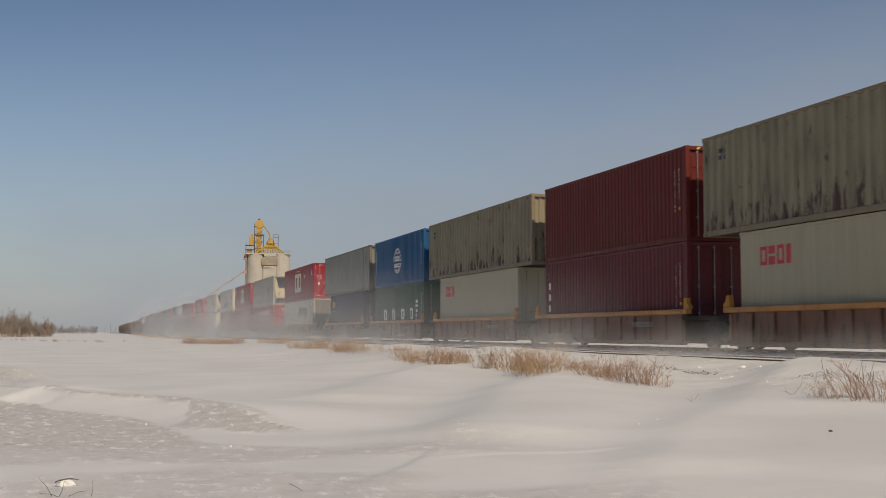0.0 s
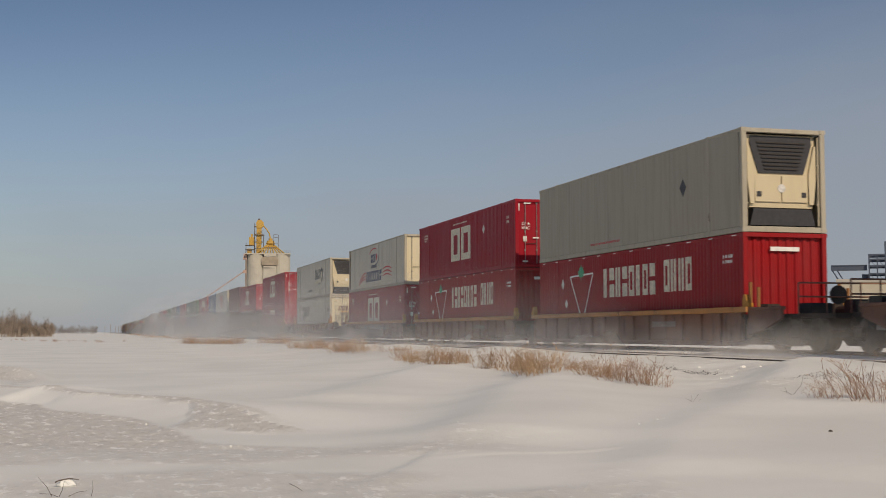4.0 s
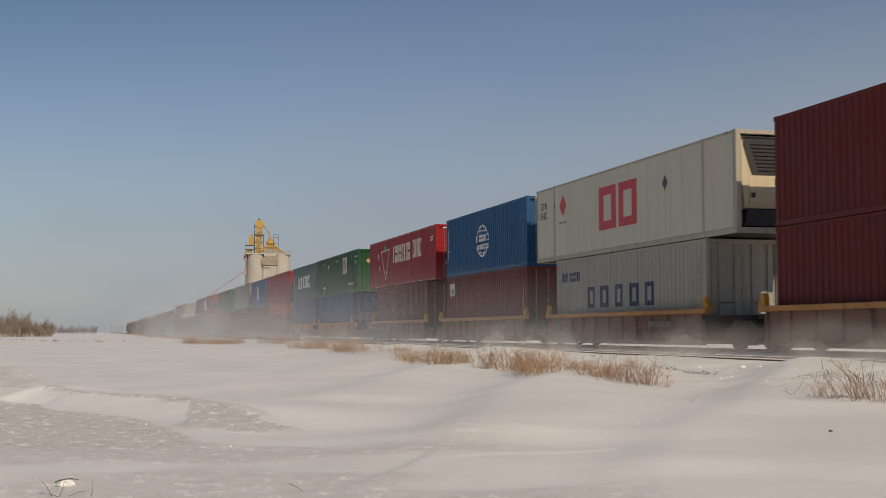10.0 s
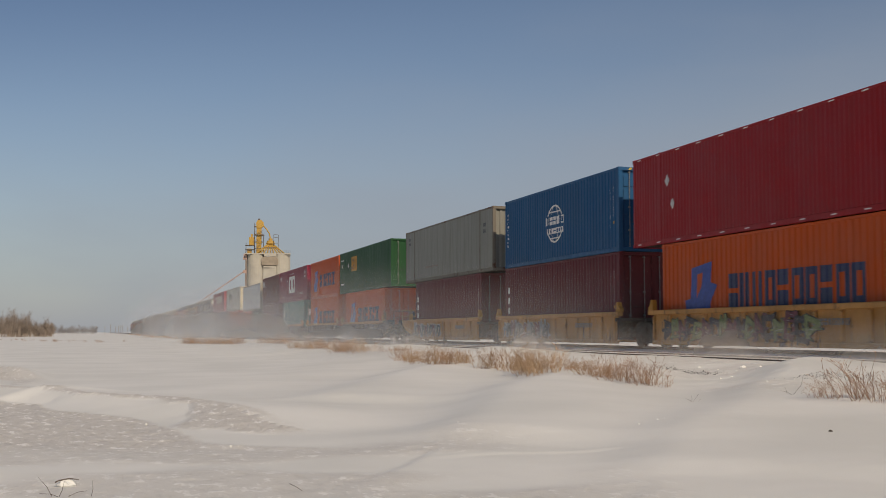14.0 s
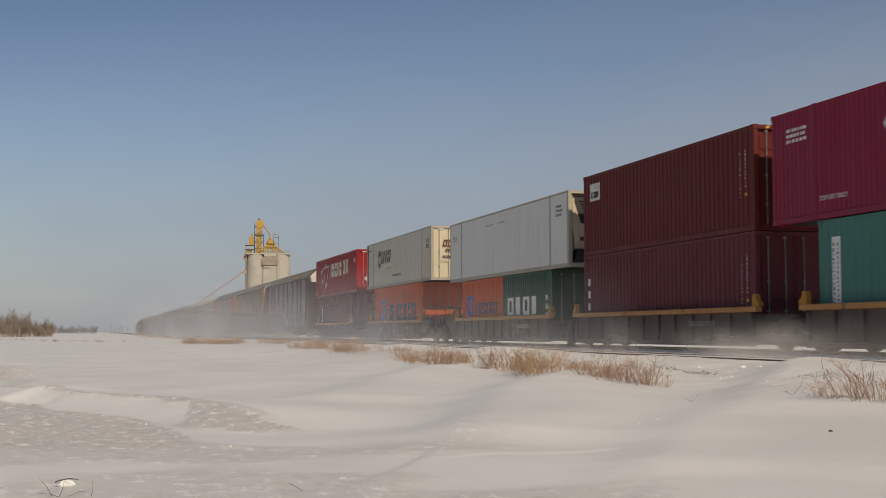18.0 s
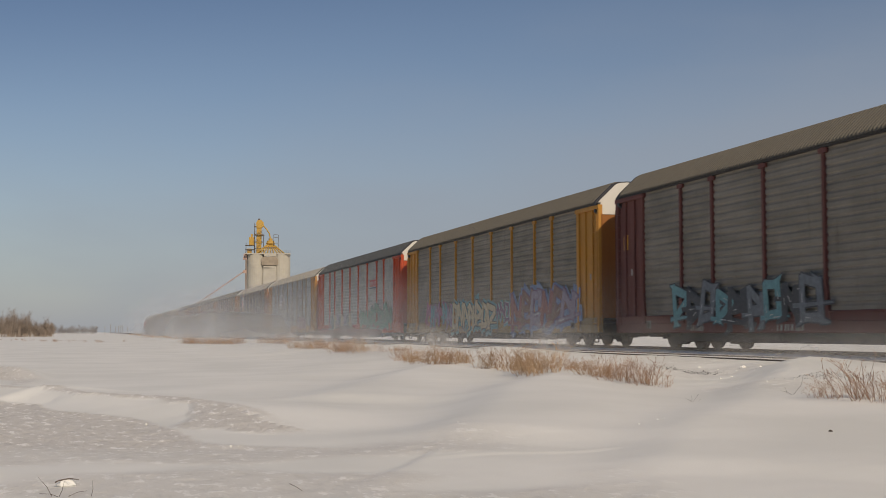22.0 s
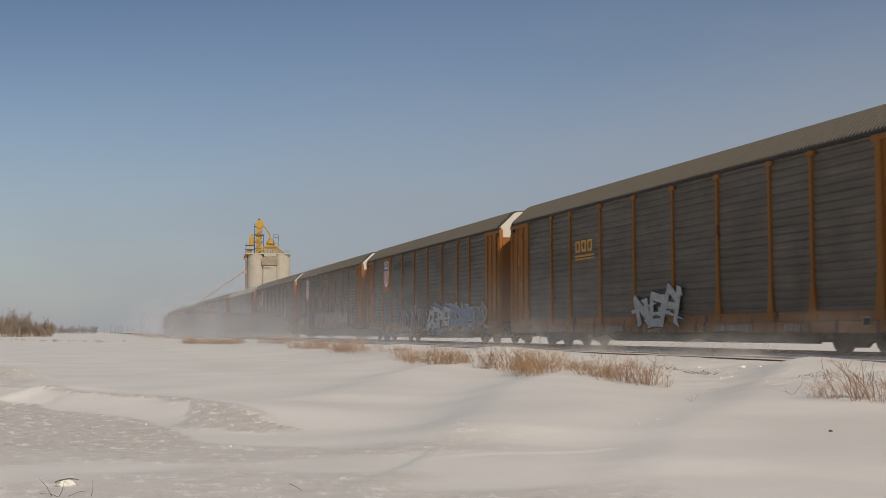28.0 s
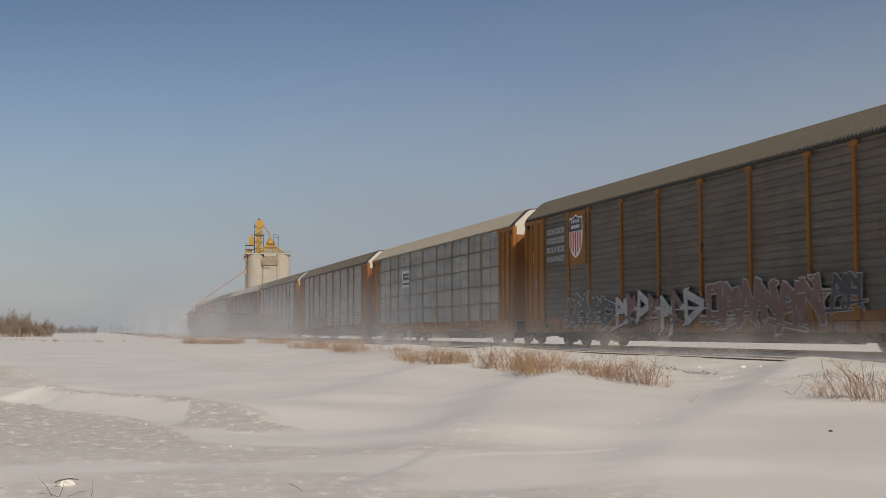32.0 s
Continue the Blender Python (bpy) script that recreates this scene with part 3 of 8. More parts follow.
def container(name, L, H, colour, kind, front, label, at, marks=(), dirty=None, open_rear=False, door_paint=None):
    """A freight container, its front end towards -y, its base at the origin."""
    box = thing(name, at, label, "container", "containers on the train")
    trim = dirty or colour
    h2 = L / 2
    W2 = W53 if L > 13 else 1.22
    cut = (0.06 if front == "reefer" else 0.0, 0.5 if open_rear else 0.0)
    side = shared(("side_panel", L, H, kind, cut), lambda: side_shape(L, H, kind, cut), colour)
    if cut != (0.0, 0.0):
        far_side = shared(("side_panel", L, H, kind, cut[::-1]), lambda: side_shape(L, H, kind, cut[::-1]), colour)
    else:
        far_side = side
    part("side_panel", side, box, (-W2, 0, 0))
    part("side_panel", far_side, box, (W2, 0, 0), turn=Matrix.Rotation(math.pi, 4, "Z"))

    def roof():
        sh = Shape()
        n = round(L / 0.5)
        for i in range(n):
            a = -h2 + 0.06 + (L - 0.12) * i / n
            sh.box(-W2 + 0.05, W2 - 0.05, a, a + 0.36 * L / n * 1.0, H - 0.05, H - 0.012)
            sh.box(-W2 + 0.05, W2 - 0.05, a + 0.36 * L / n, a + (L - 0.12) / n, H - 0.05, H - 0.03)
        return sh

    part("roof", shared(("roof", L, H), roof, colour), box)
    part("floor", shared(("floor", L), lambda: Shape().box(-W2 + 0.06, W2 - 0.06, -h2 + 0.05, h2 - 0.05, 0.03, 0.15), STEEL), box)
    top = shared(("top_rail", L, H), lambda: Shape().box(-0.04, 0.04, -h2 + 0.1, h2 - 0.1, H - 0.09, H - 0.004, 0.012), trim)
    low = shared(("bottom_rail", L), lambda: Shape().box(-0.03, 0.05, -h2 + 0.1, h2 - 0.1, 0.0, 0.16, 0.012), trim)
    post = shared(("corner_post", H), lambda: Shape().box(-0.075, 0.075, -0.08, 0.08, 0.11, H - 0.11, 0.015), trim)
    cast = shared("corner_casting", lambda: Shape().box(-0.085, 0.085, -0.09, 0.09, 0.0, 0.118, 0.012), trim)
    for sx in (-1, 1):
        part("top_rail", top, box, (sx * (W2 - 0.04), 0, 0))
        part("bottom_rail", low, box, (sx * (W2 - 0.03), 0, 0), turn=None if sx < 0 else Matrix.Rotation(math.pi, 4, "Z"))
        for sy in (-1, 1):
            p = part("corner_post", post, box, (sx * (W2 - 0.07), sy * (h2 - 0.08), 0))
            part("corner_casting", cast, p, (0, 0, 0))
            part("corner_casting", cast, p, (0, 0, H - 0.118))
            if L > 13:
                q = part("lifting_post", shared(("lifting_post", H), lambda: Shape().box(-0.07, 0.07, -0.09, 0.09, 0.0, H + 0.004, 0.015), trim), box, (sx * (W2 - 0.06), sy * 6.1, 0))
    sill = shared(("end_sill", W2), lambda: Shape().box(-W2 + 0.15, W2 - 0.15, -0.06, 0.06, 0.0, 0.16, 0.012), trim)
    head = shared(("end_header", H, W2), lambda: Shape().box(-W2 + 0.15, W2 - 0.15, -0.06, 0.06, H - 0.13, H - 0.006, 0.012), trim)
    for sy in (-1, 1):
        part("end_sill", sill, box, (0, sy * (h2 - 0.065), 0))
        part("end_header", head, box, (0, sy * (h2 - 0.065), 0))
    if sheet_is_iso(kind) and at[2] > 2.0:
        strip_shape = Shape()
        for k in range(7):
            x = -W2 + 0.35 + k * 0.245
            strip_shape.slab([(x, H - 0.11), (x + 0.1, H - 0.11), (x + 0.16, H - 0.03), (x + 0.06, H - 0.03)], "y", -0.012, -0.004)
        part("hazard_strip", shared(("hazard_strip", H), lambda: strip_shape, MATS["amber_stripe"]), box, (0, -h2 + 0.0, 0))["kind"] = "stuff"
    ends = {-1: front, 1: "frame" if open_rear else ("wall" if front == "door" else "door")}
    for sy, what in ends.items():
        turn = Matrix.Rotation(0 if sy < 0 else math.pi, 4, "Z")
        y = sy * (h2 - 0.10)
        if what == "door":
            door = shared(("door", H, W2), lambda: flat_door_shape(H, W2 / 1.22) if L > 13 else door_shape(H), door_paint or colour)
            for dx in (-0.545 * W2 / 1.22, 0.545 * W2 / 1.22):
                d = part("door", door, box, (dx if sy < 0 else -dx, y, 0), turn=turn)
                bar = shared(("locking_bar", H), lambda: bar_shape(H), plain("zinc_bar", (0.26, 0.25, 0.24), 0.5, 0.4))
                for bx in (-0.26, 0.26):
                    part("locking_bar", bar, d, (bx, -0.05, 0))
                part("handle", shared("door_handle", lambda: Shape().box(-0.22, 0.22, -0.012, 0.012, 0, 0.022, 0.006), STEEL), d, (0, -0.07, 1.0))
        elif what == "reefer":
            reefer_end(box, H, y, turn, colour)
        elif what == "frame":
            part("end_wall", shared(("reefer_wall", H), lambda: Shape().box(-W2 + 0.12, W2 - 0.12, 0.42, 0.47, 0.14, H - 0.1), colour), box, (0, y, 0), turn=turn)
            for sx in (-1, 1):
                part("frame_brace", shared(("frame_brace", H), lambda: Shape().tube((0, 0.02, 0.3), (0, 0.38, H * 0.5), 0.03, 6).tube((0, 0.38, H * 0.5), (0, 0.02, H - 0.3), 0.03, 6), STEEL), box, (sx * (W2 - 0.1), y, 0), turn=turn)
        else:
            def wall():
                sh = Shape()
                pts = profile(-W2 + 0.14, W2 - 0.14, 0.25, 0.04)
                vs = [(x, d_, z) for x, d_ in pts for z in (0.15, H - 0.12)]
                return sh.put(vs, [(2 * i, 2 * i + 1, 2 * i + 3, 2 * i + 2) for i in range(len(pts) - 1)])

            part("end_wall", shared(("end_wall", H, W2), wall, colour), box, (0, y, 0), turn=turn)
    pts = [q for span in spans_profile(L, kind, cut) for q in span]
    for mk in marks:
        mk(box, pts, L, H)
    return box


def sheet_is_iso(kind):
    return kind in ("iso", "smooth")


def door_shape(H):
    sh = Shape().box(-0.535, 0.535, 0.0, 0.05, 0.16, H - 0.13, 0.0)
    n = 5
    for i in range(n):
        a = 0.22 + (H - 0.45) * i / n
        sh.box(-0.46, 0.46, -0.022, 0.0, a + 0.06, a + (H - 0.45) / n - 0.05)
    for k in (0.5, 1.1, 1.8, 2.4):
        sh.box(0.47, 0.555, -0.03, 0.0, k, k + 0.1)
    return sh


def flat_door_shape(H, k_w):
    """A smooth leaf with a raised rim and four slim hinges."""
    w = 0.535 * k_w
    sh = Shape().box(-w, w, 0.0, 0.05, 0.16, H - 0.13)
    for a, b, c, d in ((-w, w, 0.16, 0.24), (-w, w, H - 0.22, H - 0.13), (-w, -w + 0.05, 0.24, H - 0.22), (w - 0.05, w, 0.24, H - 0.22)):
        sh.box(a, b, -0.012, 0.0, c, d)
    for k in (0.45, 1.05, 1.75, 2.35):
        sh.box(w - 0.02, w + 0.05, -0.025, 0.0, k, k + 0.06)
    return sh


def bar_shape(H):
    sh = Shape().tube((0, 0, 0.1), (0, 0, H - 0.08), 0.016, 8)
    for k in (0.12, 0.7, 1.5, H - 0.2):
        sh.box(-0.035, 0.035, 0.0, 0.05, k, k + 0.06)
    return sh


def reefer_end(box, H, y, turn, colour):
    """Cooling unit that fills an open end frame: black louvred top, cream housing tinted for warm sun, black fuel tray.
    """
    # the housing's cream carries the warm tint of the sunlight
    cream = paint("sun_warm_cooling_unit", (0.60, 0.51, 0.34), 0.12, 0.4, 0.2)
    rim = paint("grimy_cream_frame", (0.50, 0.44, 0.32), 0.3, 0.5, 0.5)
    part("end_wall", shared(("reefer_wall", H), lambda: Shape().box(-W2 + 0.12, W2 - 0.12, 0.42, 0.47, 0.14, H - 0.1), colour), box, (0, y, 0), turn=turn)
    ring = [(-0.98, 0.70), (0.98, 0.70), (1.0, 1.15), (1.08, 1.5), (1.08, H - 0.16), (-1.08, H - 0.16), (-1.08, 1.5), (-1.0, 1.15)]
    unit = part("cooling_unit", shared("cooling_unit", lambda: Shape().slab(ring, "y", 0.10, 0.42), cream), box, (0, y, 0), turn=turn, label="cream cooling unit with sunlight's warmth in its paint, black grille")
    part("grille", shared("grille", lambda: Shape().slab([(-0.70, 1.66), (0.70, 1.66), (0.78, 1.9), (0.97, 2.5), (0.95, H - 0.20), (-0.95, H - 0.20), (-0.97, 2.5), (-0.78, 1.9)], "y", 0.06, 0.10), BLACK), unit)
    for i in range(8):
        w = 0.52 + 0.035 * i
        part("slat", shared(("grille_slat", i), lambda: Shape().box(-w, w, -0.025, 0.02, 0.0, 0.035), STEEL), unit, (0, 0.05, 1.76 + i * 0.105))
    for sx in (-1, 1):
        part("hatch", shared("hatch", lambda: Shape().box(-0.40, 0.40, 0.05, 0.10, 0.86, 1.58, 0.0), cream), unit, (sx * 0.42, 0, 0))
        part("cheek", shared(("cheek", sx), lambda: Shape().slab([(sx * 0.99, 0.80), (sx * 0.86, 0.80), (sx * 0.84, 1.60), (sx * 0.90, 1.9), (sx * 1.02, 2.45), (sx * 1.07, 2.45), (sx * 1.07, 1.5)], "y", 0.02, 0.10), cream), unit)
        part("latch", shared("latch", lambda: Shape().box(-0.07, 0.07, 0.035, 0.05, 1.0, 1.14), BLACK), unit, (sx * 0.70, 0, 0))
        part("frame_brace", shared("frame_brace", lambda: Shape().tube((0, 0.0, 0.2), (0, 0.0, H - 0.2), 0.028, 6).tube((0.0, 0.02, 0.75), (0.0, 0.34, 1.4), 0.02, 6).tube((-0.06, 0.0, 0.8), (0.06, 0.0, 0.8), 0.02, 6).tube((-0.06, 0.0, 1.9), (0.06, 0.0, 1.9), 0.02, 6), rim), box, (sx * 1.12, y, 0), turn=turn)
    part("maker_disc", shared("maker_disc", lambda: Shape().tube((0, 0.035, 1.24), (0, 0.05, 1.24), 0.12, 12), SILVER), unit)
    part("fuel_tray", shared("fuel_tray", lambda: Shape().slab([(-1.02, 0.20), (1.02, 0.20), (0.90, 0.66), (-0.90, 0.66)], "y", 0.0, 0.4), BLACK), box, (0, y, 0), turn=turn)


# ---- markings ----
def glyph_row(n, seed):
    """n plain blocks that stand for an unlettered name: cells of rectangles in the unit square."""
    rng = random.Random(seed)
    out = []
    for _ in range(n):
        k = rng.choice("ring ring split bar twin".split())
        if k == "ring":
            out.append([(0, 0.3, 0, 1), (0.7, 1, 0, 1), (0.3, 0.7, 0, 0.2), (0.3, 0.7, 0.8, 1)])
        elif k == "split":
            out.append([(0, 0.95, 0, 0.44), (0, 0.95, 0.58, 1)])
        elif k == "bar":
            out.append([(0.1, 0.75, 0, 1)])
        else:
            out.append([(0, 0.38, 0, 1), (0.55, 0.93, 0, 1)])
    return out


def bars(yc, zc, w, h, n, mat, seed=1, gap=0.22, name="marking", slant=0.0, cells=None):
    """A row of n blocks on the near side; it reads from +y to -y."""
    def make(box, pts, L, H):
        sh = Shape()
        cw = w / n
        for i, cell in enumerate(cells or glyph_row(n, seed)):
            ya = yc + w / 2 - i * cw
            for a, b, c, d in cell:
                y1 = ya - cw * (1 - gap) * a
                y0 = ya - cw * (1 - gap) * b
                skin(sh, pts, y0, y1, zc - h / 2 + h * c, zc - h / 2 + h * d)
        if slant:
            sh.v = [(vx, vy - slant * (vz - zc), vz) for vx, vy, vz in sh.v]
        part(name, sh.mesh(name, mat), box, (-(W53 if L > 13 else W2), 0, 0))
    return make


def strip(yc, zc, w, h, mat, name="marking"):
    return bars(yc, zc, w, h, 1, mat, gap=0.0, name=name, cells=[[(0, 1, 0, 1)]])


def fine_lines(yc, zc, w, h, rows, mat, seed=1, name="small_print"):
    """Rows of small bars for print that is too small to read."""
    def make(box, pts, L, H):
        rng = random.Random(seed)
        sh = Shape()
        for r in range(rows):
            z = zc + h / 2 - h * (r + 0.5) / rows
            y = yc + w / 2
            while y > yc - w / 2 + 0.08:
                d = min(rng.uniform(0.06, 0.14), y - (yc - w / 2))
                skin(sh, pts, y - d, y, z - 0.3 * h / rows, z + 0.3 * h / rows)
                y -= d + 0.05
        part(name, sh.mesh(name, mat), box, (-(W53 if L > 13 else W2), 0, 0))["kind"] = "stuff"
    return make


def poly(points, mat, name="marking", lift=0.006):
    """A flat outline of pairs (y, z) on the near side."""
    def make(box, pts, L, H):
        part(name, Shape().slab(points, "x", -lift - 0.003, -lift).mesh(name, mat), box, (-(W53 if L > 13 else W2), 0, 0))
    return make


def diamond(yc, zc, r, mat, ry=None):
    ry = ry or r * 0.8
    return poly([(yc, zc + r), (yc - ry, zc), (yc, zc - r), (yc + ry, zc)], mat, "diamond_plate")


def ring_mark(yc, zc, r, mat):
    """A globe of thin lines crossed by two bands of blocks."""
    def make(box, pts, L, H):
        sh = Shape()
        n = 40
        for wide, thick in ((1.18, 0.09), (0.55, 0.06)):
            for k in range(n):
                a, b = 6.28319 * k / n, 6.28319 * (k + 1) / n
                if abs(math.sin((a + b) / 2)) < 0.42:
                    continue
                sh.slab([(yc + rr * r * math.cos(t) * wide, zc + rr * r * math.sin(t)) for rr, t in ((1, a), (1, b), (1 - thick, b), (1 - thick, a))], "x", -0.009, -0.006)
        sh.box(-0.009, -0.006, yc - r * 0.85, yc + r * 0.85, zc + r * 0.60, zc + r * 0.66).box(-0.009, -0.006, yc - r * 0.70, yc + r * 0.70, zc - r * 0.78, zc - r * 0.72)
        part("ring_mark", sh.mesh("ring_mark", mat), box, (-(W53 if L > 13 else W2), 0, 0))
        bars(yc, zc + r * 0.18, r * 2.7, r * 0.42, 5, mat, 5)(box, pts, L, H)
        bars(yc, zc - r * 0.36, r * 2.4, r * 0.30, 7, mat, 6)(box, pts, L, H)
    return make


TEXTS = {}


def lettering(text, yc, zc, h, mat, on="side", xc=0.0):
    """Plain lettering that can be read, on the near side or the front end."""
    def make(box, pts, L, H):
        if (text, h, mat.name) not in TEXTS:
            cu = bpy.data.curves.new("lettering", "FONT")
            cu.body, cu.size, cu.align_x, cu.align_y, cu.extrude = text, h * 1.4, "CENTER", "CENTER", 0.002
            tmp = bpy.data.objects.new("lettering", cu)
            scene.collection.objects.link(tmp)
            me = bpy.data.meshes.new_from_object(tmp)
            bpy.data.objects.remove(tmp)
            me.name = "lettering"
            me.materials.clear()
            me.materials.append(mat)
            TEXTS[(text, h, mat.name)] = me
        if on == "side":
            m = Matrix(((0, 0, -1, 0), (-1, 0, 0, 0), (0, 1, 0, 0), (0, 0, 0, 1)))
            part("lettering", TEXTS[(text, h, mat.name)], box, (-(W53 if L > 13 else W2) - 0.008, yc, zc), turn=m)
        else:
            m = Matrix(((1, 0, 0, 0), (0, 0, -1, 0), (0, 1, 0, 0), (0, 0, 0, 1)))
            part("lettering", TEXTS[(text, h, mat.name)], box, (xc, -L / 2 + 0.045, zc), turn=m)
    return make


def end_plate(xc, zc, w, h, mat, name="plate", turned=False):
    """A flat plate or print bar on the front end."""
    def make(box, pts, L, H):
        if turned:
            sh = Shape().slab([(xc, zc - h / 2), (xc + w / 2, zc), (xc, zc + h / 2), (xc - w / 2, zc)], "y", -L / 2 + 0.035, -L / 2 + 0.045)
        else:
            sh = Shape().box(xc - w / 2, xc + w / 2, -L / 2 + 0.035, -L / 2 + 0.045, zc - h / 2, zc + h / 2)
        part(name, sh.mesh(name, mat), box)
    return make


def end_name(xc, zc, w, h, n, mat, slant=0.25):
    """A leaning row of bars for a name on the front end."""
    def make(box, pts, L, H):
        sh, cw = Shape(), w / n
        for i, cell in enumerate(glyph_row(n, 21 + n)):
            xa = xc - w / 2 + i * cw
            for a, b, c, d in cell:
                q = [(xa + cw * 0.84 * f, zc - h / 2 + h * g) for f, g in ((a, c), (b, c), (b, d), (a, d))]
                sh.slab([(px + slant * (pz - zc), pz) for px, pz in q], "y", -L / 2 + 0.030, -L / 2 + 0.040)
        part("name_bars", sh.mesh("name_bars", mat), box)
    return make


# ---- paints of the boxes ----
P_RED = paint("domestic_red", (0.30, 0.003, 0.014), 0.04, 0.42, 0.25)
P_CRIM = paint("crimson_red", (0.25, 0.006, 0.034), 0.04, 0.42, 0.25)
P_LEAFRED = paint("bright_red", (0.31, 0.006, 0.009), 0.06, 0.45, 0.25)
P_MAROON = paint("maroon", (0.135, 0.017, 0.012), 0.10, 0.5, 0.3)
P_BROWN = paint("red_brown", (0.12, 0.036, 0.024), 0.2, 0.5, 0.3)
P_PLUM = paint("plum", (0.14, 0.026, 0.030), 0.08, 0.5, 0.3)
P_TAN = rusted_sheet("rusted_tan", (0.255, 0.22, 0.142))
P_TANRIM = paint("rusty_brown_edge", (0.23, 0.185, 0.125), 0.6, 0.6, 0.5)
P_GREYRIM = paint("rusty_grey_edge", (0.19, 0.165, 0.13), 0.8, 0.6, 0.5)
P_WHITERIM = paint("grimy_white_edge", (0.42, 0.38, 0.30), 0.5, 0.6, 0.6)
# doors of the white box: dirt, and their shade painted in as grey
P_SHADEDOOR = paint("dirty_shade_grey_door", (0.17, 0.16, 0.135), 0.3, 0.6, 0.6)
P_TEALRIM = paint("rusty_teal_edge", (0.09, 0.11, 0.09), 0.8, 0.6, 0.5)
P_SAND = paint("pale_sand", (0.41, 0.365, 0.255), 0.06, 0.5, 0.22)
P_BLUE = paint("shipping_blue", (0.010, 0.09, 0.215), 0.08, 0.45, 0.25)
P_NAVY = paint("dark_navy", (0.0176, 0.0256, 0.072), 0.15, 0.5, 0.25)
P_COBALT = paint("cobalt_blue", (0.030, 0.078, 0.195), 0.24, 0.5, 0.35)
P_GREEN = paint("forest_green", (0.013, 0.075, 0.024), 0.12, 0.45, 0.25)
P_DKGREEN = paint("bottle_green", (0.0144, 0.068, 0.04), 0.12, 0.45, 0.25)
P_TEAL = paint("faded_teal", (0.092, 0.175, 0.16), 0.35, 0.5, 0.4)
P_SEA = paint("sea_green", (0.06, 0.20, 0.165), 0.2, 0.5, 0.35)
P_ORANGE = paint("shipping_orange", (0.56, 0.082, 0.005), 0.10, 0.45, 0.25)
P_WHITE = paint("reefer_white", (0.55, 0.50, 0.40), 0.06, 0.4, 0.28)
P_OLDW = paint("old_reefer_white", (0.38, 0.345, 0.27), 0.12, 0.5, 0.35)
P_COOL = paint("cool_white", (0.64, 0.62, 0.58), 0.05, 0.35, 0.2)
P_GREY = paint("plain_grey", (0.245, 0.24, 0.205), 0.22, 0.5, 0.5)
P_PALE = paint("pale_grey_blue", (0.37, 0.35, 0.30), 0.35, 0.5, 0.35)
# cream of the badge marks; on white doors it paints in warm sunlight
P_SUNCREAM = paint("sun_warm_cream", (0.62, 0.55, 0.38), 0.12, 0.45, 0.25)
INK = plain("navy_ink", (0.02, 0.03, 0.09), 0.5)
DARK = plain("charcoal_ink", (0.05, 0.05, 0.055), 0.6)
REDM = plain("red_marking", (0.50, 0.02, 0.03), 0.5)
GREENM = plain("green_marking", (0.02, 0.30, 0.14), 0.5)
BLUEM = plain("blue_marking", (0.03, 0.07, 0.32), 0.5)
AMBER = plain("amber_label", (0.62, 0.30, 0.02), 0.5)
BONE = plain("bone_marking", (0.66, 0.60, 0.48), 0.6)
SILVER = plain("silver_plate", (0.62, 0.60, 0.56), 0.45)

FRAME = [(0, 0.28, 0.0, 1), (0.28, 1, 0.80, 1), (0.28, 1, 0, 0.2), (0.72, 1, 0.2, 0.8)]
TWO_FRAMES = [FRAME, FRAME]


def swoosh(ya, za, yb, zb, bulge, thick, mat):
    """A curved stripe that thins out towards both tips."""
    n = 10
    up, low = [], []
    for k in range(n + 1):
        f = k / n
        y, z, w = ya + (yb - ya) * f, za + (zb - za) * f + bulge * math.sin(math.pi * f), thick * (0.15 + 0.85 * math.sin(math.pi * min(0.98, f * 0.8 + 0.1)))
        up.append((y, z + w / 2))
        low.append((y, z - w / 2))
    return poly(up + low[::-1], mat, "red_stripe")


def red_domestic(s=-1, mat=None):
    """Marks of the red 53-foot boxes: two block shapes, a silver diamond, print."""
    mat = mat or BONE
    return [bars(0.05, 1.54, 3.5, 1.6, 2, mat, gap=0.12, cells=TWO_FRAMES), diamond(-3.6, 1.95, 0.22, SILVER), fine_lines(0.2, 2.55, 2.4, 0.11, 1, mat, 3),
            fine_lines(6.7, 2.25, 0.75, 0.42, 3, mat, 4), fine_lines(-7.1, 2.1, 0.4, 0.4, 2, mat, 5)]


def red_ends():
    """Plates and print on the doors of the red boxes."""
    return [end_plate(0.62, 2.0, 0.42, 0.42, BONE, "diamond_plate", True), end_plate(0.55, 2.42, 0.5, 0.1, WHITE, "print_bar"), end_plate(0.6, 2.28, 0.55, 0.1, WHITE, "print_bar"),
            lettering("53' ft\nXHC", 0, 1.75, 0.13, WHITE, "end", -0.82), end_plate(0.28, 1.2, 0.22, 0.26, AMBER, "amber_label"), end_plate(0.78, 1.15, 0.3, 0.16, SILVER, "white_label"),
            end_plate(-0.85, 1.2, 0.16, 0.22, SILVER, "white_label"), end_plate(-0.35, 1.25, 0.28, 0.05, WHITE, "print_bar"), end_plate(0.3, 1.6, 0.24, 0.2, P_CRIM, "print_panel"),
            end_plate(-0.75, 2.72, 0.3, 0.05, WHITE, "reflector"), end_plate(0.75, 2.72, 0.3, 0.05, WHITE, "reflector"),
            end_plate(-1.12, 2.55, 0.04, 0.3, WHITE, "reflector"), end_plate(1.12, 2.55, 0.04, 0.3, WHITE, "reflector"), end_plate(-0.85, 0.25, 0.22, 0.05, WHITE, "reflector"), end_plate(0.85, 0.25, 0.22, 0.05, WHITE, "reflector")]


